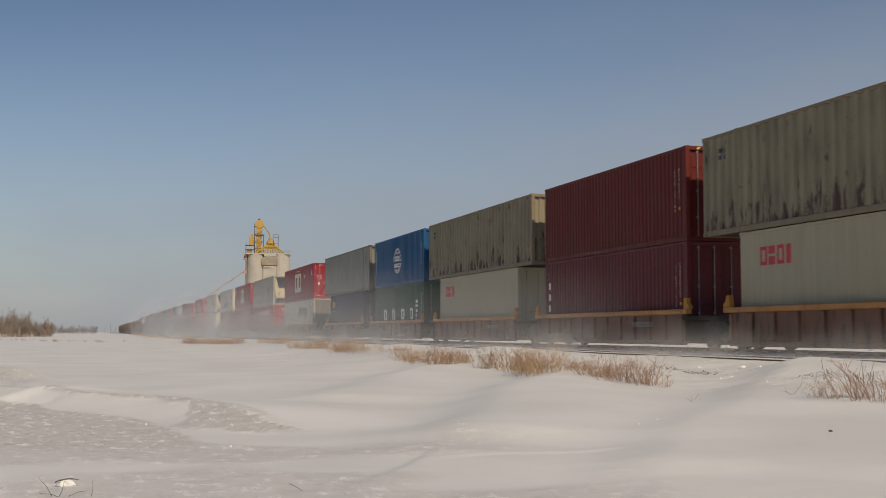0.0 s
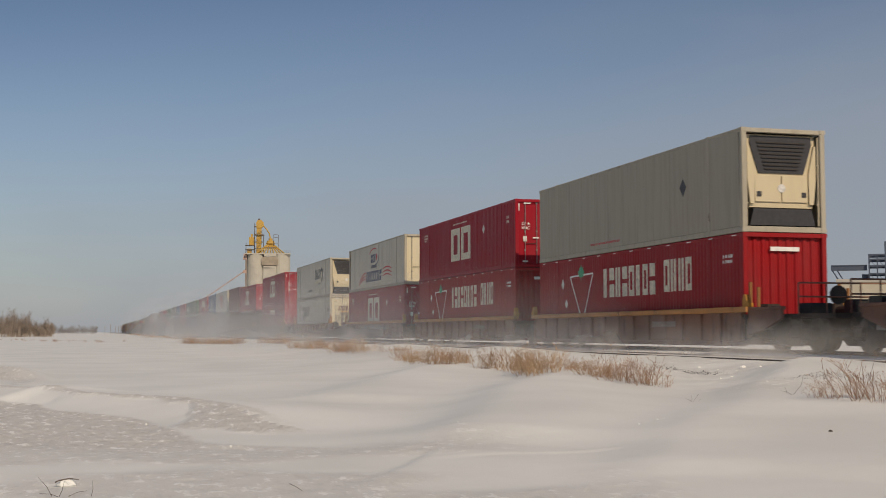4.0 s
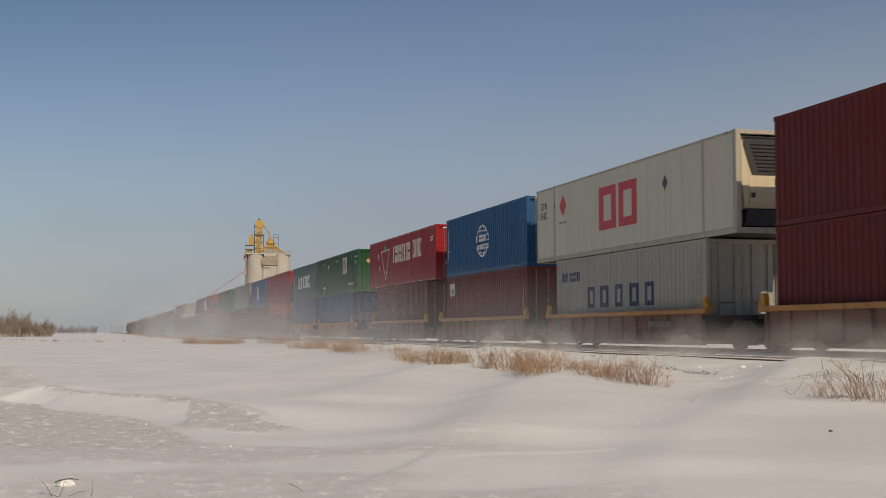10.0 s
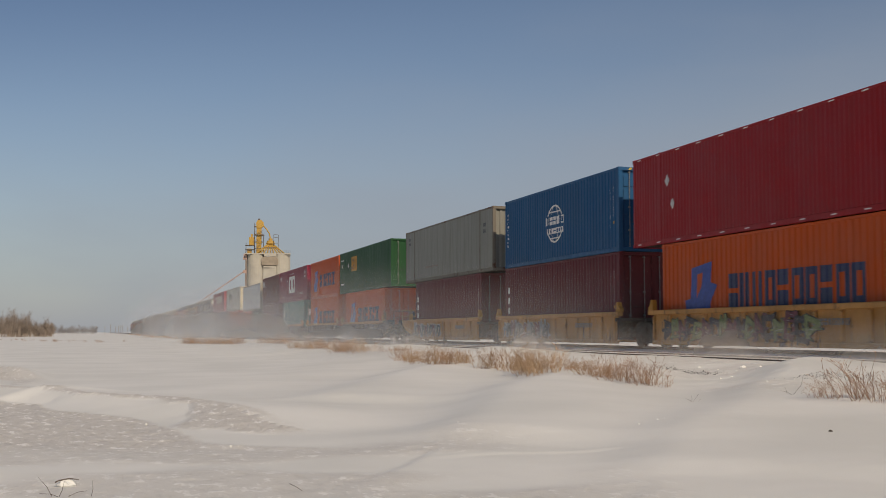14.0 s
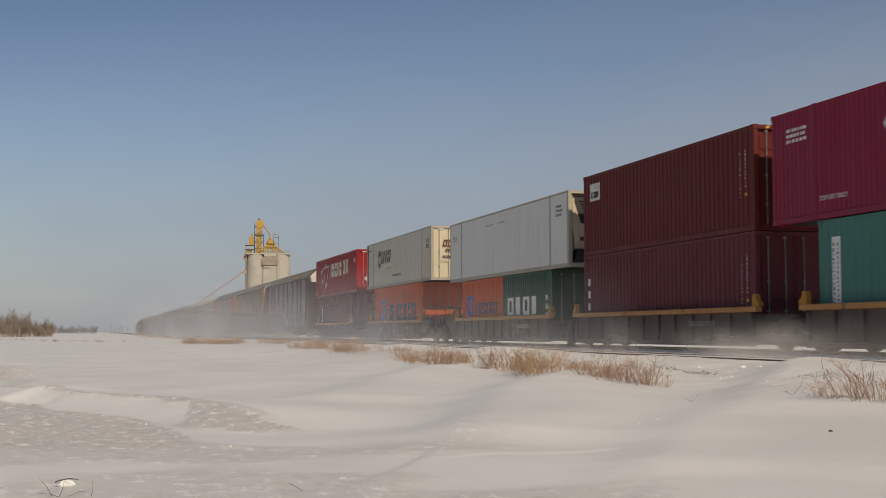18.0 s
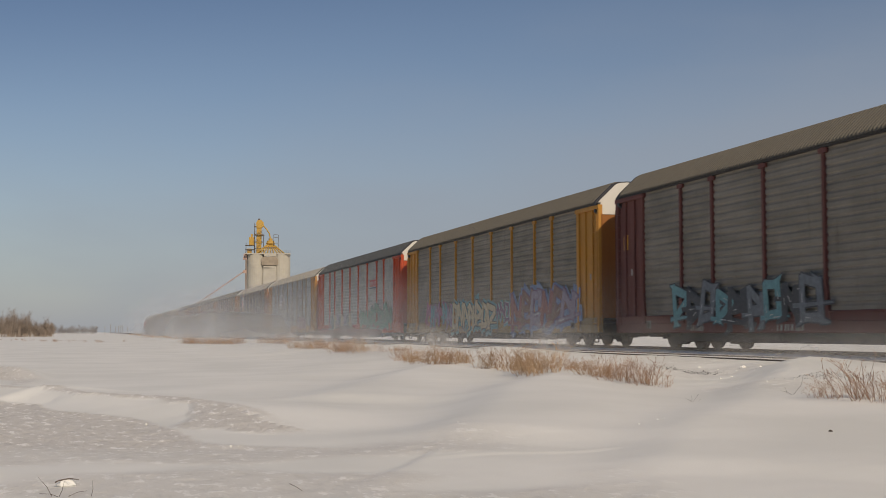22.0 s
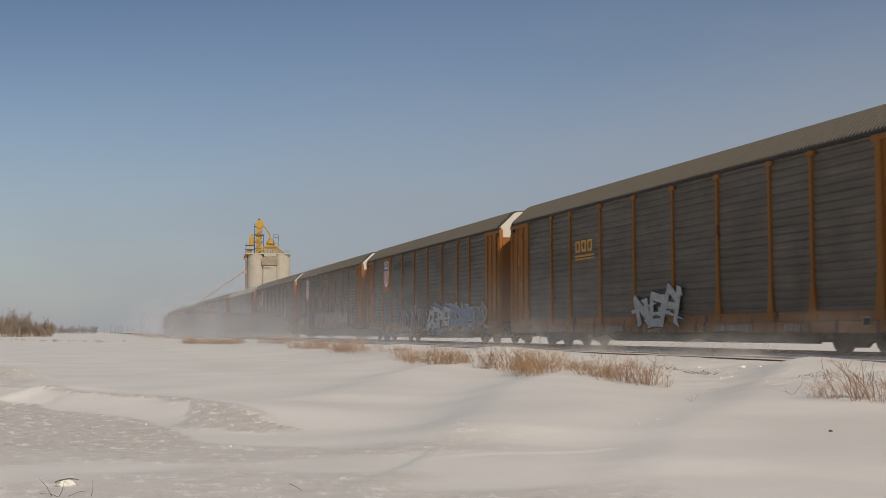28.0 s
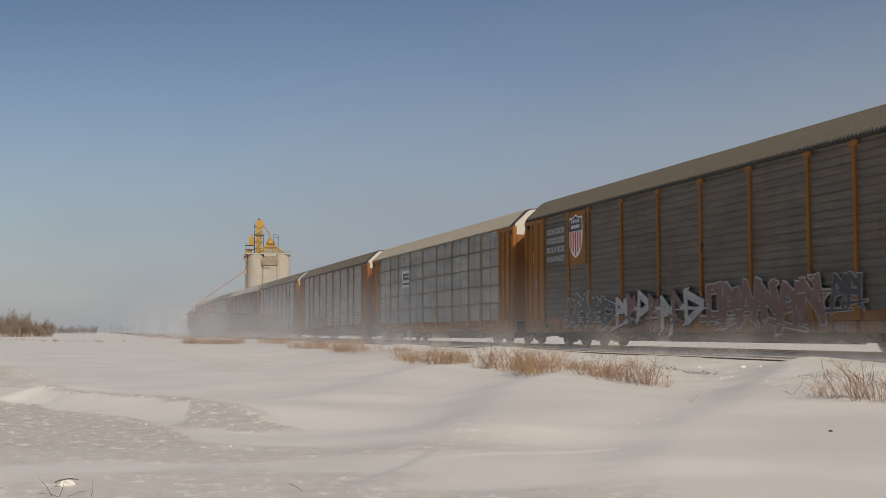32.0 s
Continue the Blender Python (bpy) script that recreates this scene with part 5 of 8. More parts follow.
def well_car(yc, half, before, after, body, chord, first, last, label, extra=()):
    """One well unit: half is half the well's length; before and after reach to the next articulation or coupler."""
    car = thing("well_car", (CX, yc, RAIL), label, "well car", "well cars of the train")
    key = (half,)
    part("floor", shared(("well_floor",) + key, lambda: Shape().box(-1.3, 1.3, -half, half, 0.22, 0.345), body), car)

    def wall():
        sh = Shape().box(-0.03, 0.03, -half, half, 0.24, 1.04)
        sh.box(-0.09, 0.05, -half, half, 0.12, 0.25, 0.02)
        return sh

    rib = shared("rib", lambda: Shape().slab([(-0.03, 0.25), (-0.10, 0.30), (-0.10, 0.98), (-0.03, 1.04)], "y", -0.05, 0.05), body)
    for s in (-1, 1):
        turn = Matrix.Rotation(0 if s < 0 else math.pi, 4, "Z")
        w = part("side_wall", shared(("side_wall",) + key, wall, body), car, (s * 1.40, 0, 0), turn=turn)
        n = int(half * 2 / 1.12)
        for i in range(n + 1):
            part("rib", rib, w, (0, -half + 0.1 + (2 * half - 0.2) * i / n, 0))
        part("top_chord", shared(("top_chord",) + key, lambda: Shape().box(-0.12, 0.07, -half - 0.25, half + 0.25, 1.04, 1.19, 0.02), chord), car, (s * 1.40, 0, 0), turn=turn)
        for e in (-1, 1):
            g = Shape().slab([(0, 1.19), (0.34, 1.19), (0.34, 1.28), (0.22, 1.36), (0.16, 1.52), (0.05, 1.52), (0, 1.36)], "x", -0.09, 0.05)
            gm = shared("corner_guide", lambda: g, YELLOW)
            part("corner_guide", gm, car, (s * 1.40, e * (half - 0.05), 0), turn=Matrix.Rotation(0 if e > 0 else math.pi, 4, "Z"))
    for e, reach, end in ((-1, before, first), (1, after, last)):
        turn = Matrix.Rotation(0 if e > 0 else math.pi, 4, "Z")
        ln = reach - half

        def platform():
            sh = Shape().slab([(-1.5, 0), (1.5, 0), (0.75, ln - 0.15), (-0.75, ln - 0.15)], "z", 0.86, 0.98)
            sh.box(-0.35, 0.35, 0.0, ln - 0.1, 0.55, 0.86, 0.04)
            sh.box(-1.42, 1.42, -0.02, 0.10, 0.25, 0.86)
            return sh

        part("end_platform", shared(("end_platform", round(ln, 2)), platform, P_DIRTSHADE), car, (0, e * half, 0), turn=turn)
        if end:
            rail = Shape()
            for x in (-1.3, -0.5, 0.5, 1.3):
                rail.tube((x, ln - 0.9, 0.95), (x, ln - 0.9, 1.75), 0.022, 6)
            rail.tube((-1.3, ln - 0.9, 1.75), (1.3, ln - 0.9, 1.75), 0.022, 6).tube((-1.3, ln - 0.9, 1.4), (1.3, ln - 0.9, 1.4), 0.022, 6)
            part("handrail", shared(("handrail", round(ln, 2)), lambda: rail, body), car, (0, e * half, 0), turn=turn)
            part("brake_gear", shared(("brake_gear", round(ln, 2)), lambda: Shape().box(-0.9, -0.4, ln - 1.5, ln - 1.0, 0.95, 1.35, 0.05).box(0.2, 0.8, ln - 1.7, ln - 1.1, 0.95, 1.25, 0.05).tube((0.1, ln - 1.0, 1.45), (0.1, ln - 0.96, 1.45), 0.25, 12), STEEL), car, (0, e * half, 0), turn=turn)
            part("brake_cylinder", shared(("brake_cylinder", round(ln, 2)), lambda: Shape().tube((-1.15, 0.5, 1.1), (-1.15, 1.3, 1.1), 0.13, 10).box(-1.3, -0.98, 0.35, 0.55, 0.95, 1.28, 0.04).box(0.85, 1.25, 0.4, 0.9, 0.95, 1.25, 0.05), P_DIRTSHADE), car, (0, e * half, 0), turn=turn)
            for sx in (-1, 1):
                part("stanchion", shared(("stanchion", round(ln, 2)), lambda: Shape().box(-0.04, 0.04, 0.20, 0.28, 0.95, 1.85, 0.015).box(-0.04, 0.04, 0.62, 0.69, 0.95, 1.7, 0.015), P_STAKE), car, (sx * 1.36, e * half, 0), turn=turn)
                part("step", shared(("step", round(ln, 2)), lambda: Shape().tube((0, ln - 1.4, 0.9), (0, ln - 1.4, 0.35), 0.02, 6).tube((0, ln - 0.9, 0.9), (0, ln - 0.9, 0.35), 0.02, 6).tube((0, ln - 1.4, 0.38), (0, ln - 0.9, 0.38), 0.02, 6).tube((0, ln - 1.4, 0.62), (0, ln - 0.9, 0.62), 0.02, 6), P_DIRTSHADE), car, (sx * 1.25, e * half, 0), turn=turn)
            for sx in (-1, 1):
                part("end_gusset", shared(("end_gusset", round(ln, 2), sx), lambda: Shape().slab([(0.2, 0.42), (1.1, 0.60), (1.9, 0.86), (1.9, 1.10), (0.2, 1.19)], "x", -0.04, 0.04).box(-0.10, 0.06, 0.2, 1.9, 1.08, 1.17, 0.02), body), car, (sx * 1.40, e * half, 0), turn=turn)
            part("end_plate", shared(("end_plate", round(ln, 2)), lambda: Shape().box(-1.40, -1.385, 0.9, 1.4, 0.55, 0.85), PALEINK), car, (0, e * half, 0), turn=turn)
            part("coupler", shared(("coupler", round(ln, 2)), lambda: Shape().box(-0.14, 0.14, ln - 0.3, ln + 0.0, 0.62, 0.92, 0.04).box(-0.2, 0.2, ln - 0.12, ln + 0.0, 0.60, 0.94, 0.05).tube((0.35, ln - 0.3, 0.7), (0.3, ln, 0.28), 0.03, 6), STEEL), car, (0, e * half, 0), turn=turn)
    if first:
        truck(car, -(before - 1.75))
    truck(car, after - 1.75 if last else after)
    for make in extra:
        make(car)
    RUN.append(car)
    return car


def well_mark(yc, zc, w, h, n, mat, back=None, seed=3):
    """Painted blocks on the near side of a well."""
    def make(car):
        if back:
            part("name_panel", Shape().box(-0.115, -0.105, yc - w / 2 - 0.15, yc + w / 2 + 0.15, zc - h / 2 - 0.1, zc + h / 2 + 0.1).mesh("name_panel", back), car, (-1.40, 0, 0))
        sh = Shape()
        for i, cell in enumerate(glyph_row(n, seed)):
            ya = yc + w / 2 - i * w / n
            for a, b, c, d in cell:
                sh.box(-0.125, -0.118, ya - w / n * 0.8 * b, ya - w / n * 0.8 * a, zc - h / 2 + h * c, zc - h / 2 + h * d)
        mk = part("marking", sh.mesh("marking", mat), car, (-1.40, 0, 0))
        if n > 5:
            mk["kind"] = "stuff"
    return make


def sprayed_sign(rng):
    """Strokes of one made-up sign in the unit square: two leaning stems, bars across and a spike."""
    j = lambda a: rng.uniform(-a, a)
    left = ((0.18 + j(0.08), 0.0 + j(0.08)), (0.16 + j(0.12), 0.98 + j(0.08)))
    right = ((0.80 + j(0.10), 0.02 + j(0.10)), (0.80 + j(0.14), 0.92 + j(0.10)))
    at = lambda s, f: (s[0][0] + (s[1][0] - s[0][0]) * f, s[0][1] + (s[1][1] - s[0][1]) * f)
    out = [left + (1.0, 0.8)]
    kind = rng.randrange(4)
    if kind != 1:
        out.append(right + (0.8, 1.1))
    if kind == 0:
        out += [(at(left, 0.95), at(right, 0.55 + j(0.1)), 0.8, 0.9), (at(left, 0.45), at(right, 0.5 + j(0.1)), 0.7, 0.8)]
    elif kind == 1:
        out += [(at(left, 0.9), (1.05, 0.55 + j(0.15)), 1.0, 0.9), ((1.05, 0.55 + j(0.1)), at(left, 0.1 + j(0.1)), 0.9, 0.9)]
    elif kind == 2:
        out += [(at(left, 0.96), at(right, 0.9), 0.9, 0.8), (at(left, 0.06), at(right, 0.1), 0.8, 0.9)]
    else:
        out += [(at(left, 0.9), at(right, 0.15), 0.9, 0.9)]
    for end in rng.sample((0.02, 0.5, 0.97), 2):
        tip = at(right if kind != 1 else left, end)
        out.append((tip, (tip[0] + rng.choice((-0.26, 0.28)), tip[1] + j(0.22)), 0.8, 0.05))
    out.append((at(left, 0.02), (0.02 + j(0.2), -0.12), 0.7, 0.05))
    a = 0.3 + j(0.3)
    out.append(((-0.2, a + j(0.2)), (1.25, a + j(0.2)), 0.5, 0.15))
    return out


def graffiti(y0, y1, z0, z1, x, colours, seed, outline=None, name="graffiti", cloud=None):
    """Sprayed angular signs side by side with a thin rim line, on a cloud of colour, flat on a car's side."""
    def make(car):
        rng = random.Random(seed)
        fills = [Shape() for _ in colours]
        line, back, gleam = Shape(), Shape(), Shape()
        tall = z1 - z0
        n = max(2, round((y1 - y0) / (0.62 * tall)))
        cw = (y1 - y0) / n
        step = [0.0]

        def stroke(sh, a, b, ra, rb, base, grow=0.0):
            d = (b - a).normalized()
            m = Vector((-d.y, d.x))
            a2, b2 = a - d * (ra * 0.4 + grow), b + d * (rb * 0.4 + grow)
            step[0] += 0.00003
            pts = (a2 + m * (ra + grow) * 0.8, a2 - m * (ra + grow), (a2 + b2) / 2 - m * ((ra + rb) / 2 + grow) * 1.06, b2 - m * (rb + grow), b2 + m * (rb + grow) * 0.85, (a2 + b2) / 2 + m * ((ra + rb) / 2 + grow) * 0.94)
            sh.put([(base - step[0], p.x, p.y) for p in pts], [tuple(range(6))])

        r = 0.155 * min(cw, tall)
        rim = 0.028 * tall
        for i in range(n):
            yc = y1 - (i + 0.5) * cw
            lift, lean = rng.uniform(-0.08, 0.08) * tall, rng.uniform(-0.35, 0.45) * cw
            wide, high = cw * rng.uniform(1.05, 1.40), tall * rng.uniform(0.78, 1.0)

            def spot_of(p):
                return Vector((yc - (p[0] - 0.5) * wide - lean * (p[1] - 0.5), (z0 + z1) / 2 + lift + (p[1] - 0.5) * (high - 2 * r)))

            for a, b, ka, kb in sprayed_sign(rng):
                a, b = spot_of(a), spot_of(b)
                stroke(line, a, b, r * ka, r * kb, 0.004, rim)
                stroke(fills[i % len(colours)], a, b, r * ka, r * kb, -0.008)
                if rng.random() < 0.4:
                    c = a + (b - a) * rng.uniform(0.1, 0.5)
                    stroke(gleam, c, c + (b - a) * 0.22, r * 0.10, r * 0.08, -0.016)
                if cloud:
                    stroke(back, a, b, r * rng.uniform(1.7, 2.4), r * rng.uniform(1.5, 2.2), 0.016)
        for sh, c in zip(fills, colours):
            if sh.v:
                part(name, sh.mesh(name, c), car, (x, 0, 0))
        part(name + "_outline", line.mesh(name + "_outline", outline or WHITE), car, (x, 0, 0))
        if gleam.v:
            part(name + "_gleam", gleam.mesh(name + "_gleam", G_GLEAM), car, (x, 0, 0))
        if back.v:
            part(name + "_cloud", back.mesh(name + "_cloud", cloud), car, (x, 0, 0))
    return make


G_GLEAM = plain("pale_spray", (0.46, 0.46, 0.45), 0.6)

# ---- the double stacks: units from the head to the tail ----
# centre at the start of the clip, well (40 or 53), upper box, lower boxes, first and last unit of its car, livery
HEAD_UNITS = [
    (24.86, 40, "tan53", "sand40", 0, 0, "brown"), (40.27, 40, "maroon40", "plum40", 0, 0, "brown"), (55.83, 40, "tan53", "sand40", 0, 0, "brown"), (71.41, 40, "blue40", "green40", 0, 0, "brown"), (86.97, 40, "grey53", "navy40", 0, 1, "brown"),
    (108.4, 53, "red53", "white53", 1, 1, "brown"),
    (132.26, 53, "reefer53", "leaflow53", 1, 0, "brown"), (151.41, 53, "red53", "leaflow53", 0, 0, "brown"), (171.02, 53, "stripe53", "red53", 0, 1, "brown"),
    (194.52, 53, "badge53r", "badge53", 1, 1, "dark"), (218.0, 53, "red53", "red53", 1, 1, "dark"),
    (239.69, 40, "red53", "brown40low", 1, 0, "brown"), (255.1, 40, "maroon40", "maroon40", 0, 0, "brown"), (271.17, 40, "redmark53", "pale40", 0, 0, "brown"), (286.78, 40, "blue40", "panel40", 0, 0, "brown"), (302.74, 40, "leaf53", "maroon40", 0, 1, "brown"),
]
TAIL_UNITS = [
    (322.84, 40, "green53", "cobalt40", 1, 0, "yellow"), (337.9, 40, "teal40", "cobalt40", 0, 0, "yellow"), (353.59, 40, "plainred53", "orange40", 0, 0, "yellow"), (369.11, 40, "blue40", "plum40", 0, 0, "yellow"), (384.8, 40, "grey53", "plum40", 0, 1, "yellow"),
    (404.74, 40, "gold53", "orange40", 1, 0, "sooty"), (419.87, 40, "orange40", "orange40", 0, 0, "sooty"), (435.61, 40, "crim53", "sea40", 0, 0, "sooty"), (450.84, 40, "panel40", "plum40", 0, 0, "sooty"), (466.36, 40, "cool53", "pair20", 0, 1, "sooty"),
    (486.18, 40, "badge53o", "orange40", 1, 1, "sooty"), (505.62, 40, "leaf53", "plum40", 1, 1, "sooty"),
]
UNITS = HEAD_UNITS + TAIL_UNITS
P_SOOTWELL = rusted_sheet("sooty_brown_well", (0.105, 0.066, 0.050), 0.6)
LIVERY = {"sooty": (P_SOOTWELL, P_CHORD, "sooty dark brown steel well car with orange-brown top chord"), "brown": (P_WELL, P_CHORD, "rust-brown steel well car with orange-brown top chord"), "yellow": (P_YELLOWELL, P_YELLOWELL, "dirty yellow steel well car"), "dark": (P_DARKWELL, P_DARKWELL, "dusty dark brown steel well car")}


def build_stacks():
    for i, (yc, size, top, low, first, last, livery) in enumerate(UNITS):
        half = 6.32 if size == 40 else 8.3
        ends = 9.8 if size == 40 else 11.7
        prev_c = UNITS[i - 1][0] if i else yc - 15.5
        next_c = UNITS[i + 1][0] if i + 1 < len(UNITS) else yc + 19.5
        before = ends if first else (yc - prev_c) / 2
        after = ends if last else (next_c - yc) / 2
        body, chord, label = LIVERY[livery]
        extra = []
        if i == 17:
            extra.append(well_mark(0.5, 0.68, 2.3, 0.5, 3, WHITE, BLACK))
        if i == 10:
            extra.append(well_mark(-2.75, 0.72, 2.3, 0.42, 3, SILVER))
        if i in (18, 19, 20):
            cols = [plain("spray_black", (0.03, 0.03, 0.035), 0.6), plain("spray_moss", (0.20, 0.24, 0.08), 0.6), plain("spray_wine", (0.16, 0.04, 0.05), 0.6)] if i == 18 else [plain("spray_grey", (0.22, 0.24, 0.24), 0.6), plain("spray_black", (0.03, 0.03, 0.035), 0.6), plain("spray_wine", (0.16, 0.04, 0.05), 0.6)]
            extra.append(graffiti(-3.0 if i == 18 else 0.0, 5.4, 0.22, 1.02, -1.51, cols, i, BLACK if i == 18 else None))
        if i == 8:
            extra.append(graffiti(-3.5, 3.5, 0.30, 0.98, -1.51, [plain("spray_dull", (0.2, 0.17, 0.14), 0.7)], i, SILVER))
        if livery == "dark":
            extra += [well_dash(y) for y in (-5.6, -2.6, 0.5, 3.4, 6.4, 9.2)]
        extra.append(well_mark(3.6 if livery == "dark" else -3.55, 0.75, 1.6, 0.16, 9, PALEINK, None, 60 + i))
        well_car(yc, half, before, after, body, chord, first, last, label, extra)
        z = 0.35
        if low == "pair20":
            for dy, k in ((3.06, "orange20"), (-3.06, "green20")):
                h = load(k, yc + dy, z)
        else:
            h = load(low, yc, z)
        load(top, yc, z + h + 0.012)


def well_dash(y):
    def make(car):
        part("reflector_strip", Shape().box(-0.135, -0.125, y - 0.25, y + 0.25, 0.98, 1.05).mesh("reflector_strip", AMBER), car, (-1.40, 0, 0))
    return make


build_stacks()


# ---- covered car carriers ----
RACK_L = 27.5
G_COL = {n: plain("spray_" + n, c, 0.6, 0, 0.2) for n, c in {
    "pink": (0.30, 0.11, 0.18), "cream": (0.40, 0.34, 0.22), "cyan": (0.12, 0.27, 0.29), "purple": (0.16, 0.09, 0.16), "rose": (0.26, 0.10, 0.09), "green": (0.05, 0.20, 0.135), "mauve": (0.24, 0.20, 0.27), "indigo": (0.15, 0.20, 0.33),
    "steel": (0.15, 0.165, 0.185), "chalk": (0.40, 0.40, 0.39), "sky": (0.15, 0.22, 0.33), "lime": (0.28, 0.33, 0.10), "soot": (0.06, 0.06, 0.065), "blush": (0.34, 0.20, 0.19), "umber": (0.20, 0.11, 0.09)}.items()}


ROOF_H = 13.42                   # half length of the roof sheets


def roof_shape():
    sh = Shape()
    half = [(-1.52, 4.98), (-1.52, 5.04), (-1.44, 5.14), (-0.85, 5.70), (-0.70, 5.765), (-0.4, 5.79), (0.0, 5.80)]
    arch = half + [(-a, b) for a, b in half[-2::-1]]
    n = 170
    rows = []
    for i in range(n):
        a = -ROOF_H + 2 * ROOF_H * i / n
        p = 2 * ROOF_H / n
        rows += [(a, 0.0), (a + p * 0.40, 0.0), (a + p * 0.5, 0.045), (a + p * 0.90, 0.045)]
    rows.append((ROOF_H, 0.0))
    m = len(arch)
    vs = [(x * (1 + d / 3), y, z + d) for y, d in rows for x, z in arch]
    fs = [(i * m + j, i * m + j + 1, (i + 1) * m + j + 1, (i + 1) * m + j) for i in range(len(rows) - 1) for j in range(m - 1)]
    return sh.put(vs, fs)


def arch_band(y0, y1, grow):
    """A hoop over the roof's end."""
    half = [(-1.53, 4.7), (-1.53, 5.05), (-1.45, 5.15), (-0.86, 5.71), (-0.70, 5.775), (-0.4, 5.80), (0.0, 5.81)]
    out = [(a * (1 + grow), b + grow) for a, b in half]
    outer = out + [(-a, b) for a, b in out[-2::-1]]
    inner = [(a * 0.93, b - 0.07) for a, b in outer]
    return Shape().slab(outer + inner[::-1], "y", y0, y1)


def cap_shape():
    half = [(-1.47, 4.62), (-1.48, 5.04), (-1.40, 5.13), (-0.82, 5.68), (-0.68, 5.74), (-0.4, 5.765)]
    return Shape().slab(half + [(-a, b) for a, b in half[::-1]], "y", -0.03, 0.03)


P_ENDDOOR = paint("rusty_end_door", (0.30, 0.115, 0.03), 0.5, 0.65, 0.5)
P_DUSTPOST = paint("dusty_brown_post", (0.38, 0.275, 0.18), 0.3, 0.65, 0.4)
POSTS = [-11.7, -9.02, -7.06, -4.23, -1.41, 1.41, 4.23, 7.06, 9.02, 11.7]


def rack_panel_shape(w):
    """Perforated steel sheets with level ribs, one bay."""
    sh = Shape()
    n = 19
    z0, z1 = 1.02, 4.95
    pts = []
    for i in range(n):
        z = z0 + (z1 - z0) * i / n
        p = (z1 - z0) / n
        pts += [(z, 0.0), (z + p * 0.45, 0.0), (z + p * 0.68, 0.026), (z + p * 0.85, 0.026)]
    pts.append((z1, 0.0))
    vs = [(d, y, z) for z, d in pts for y in (-w / 2 + 0.02, w / 2 - 0.02)]
    sh.put(vs, [(2 * i, 2 * i + 1, 2 * i + 3, 2 * i + 2) for i in range(len(pts) - 1)])
    return sh


def rack_window_shape(w):
    """Panel of four smooth sheets with deep slots between them, and an upright at mid bay."""
    sh = Shape()
    pts = [(0.98, 0.0)]
    for k in range(1, 5):
        z = 0.98 + k * 0.8
        pts += [(z - 0.045, 0.0), (z - 0.04, 0.11), (z + 0.03, 0.11), (z + 0.035, 0.0)]
    pts.append((4.95, 0.0))
    vs = [(d, y, z) for z, d in pts for y in (-w / 2 + 0.02, w / 2 - 0.02)]
    sh.put(vs, [(2 * i, 2 * i + 1, 2 * i + 3, 2 * i + 2) for i in range(len(pts) - 1)])
    return sh.box(-0.02, 0.01, -0.03, 0.03, 0.98, 4.95)


def sill_print(car):
    """Rows of small dusty print along the near sill."""
    for yc, w in ((-5.2, 2.0), (-8.2, 0.9), (3.0, 1.2), (8.0, 0.8)):
        rng = random.Random(int(yc * 10) + int(car.location.y))
        sh, y = Shape(), yc + w / 2
        while y > yc - w / 2:
            d = rng.uniform(0.07, 0.13)
            sh.box(-0.068, -0.061, y - d, y, 0.54, 0.70)
            y -= d + rng.uniform(0.03, 0.10)
        part("small_print", sh.mesh("small_print", PALEINK), car, (-1.46, 0, 0))["kind"] = "stuff"


def cable(points, r):
    """A bent rod or hose through points."""
    sh = Shape()
    for p, q in zip(points, points[1:]):
        sh.tube(p, q, r, 6)
    return sh


P_SILLO = rusted_sheet("rust_eaten_sill", (0.27, 0.125, 0.045), 0.9)
P_SILLY = rusted_sheet("dusty_yellow_sill", (0.30, 0.20, 0.085), 0.6)


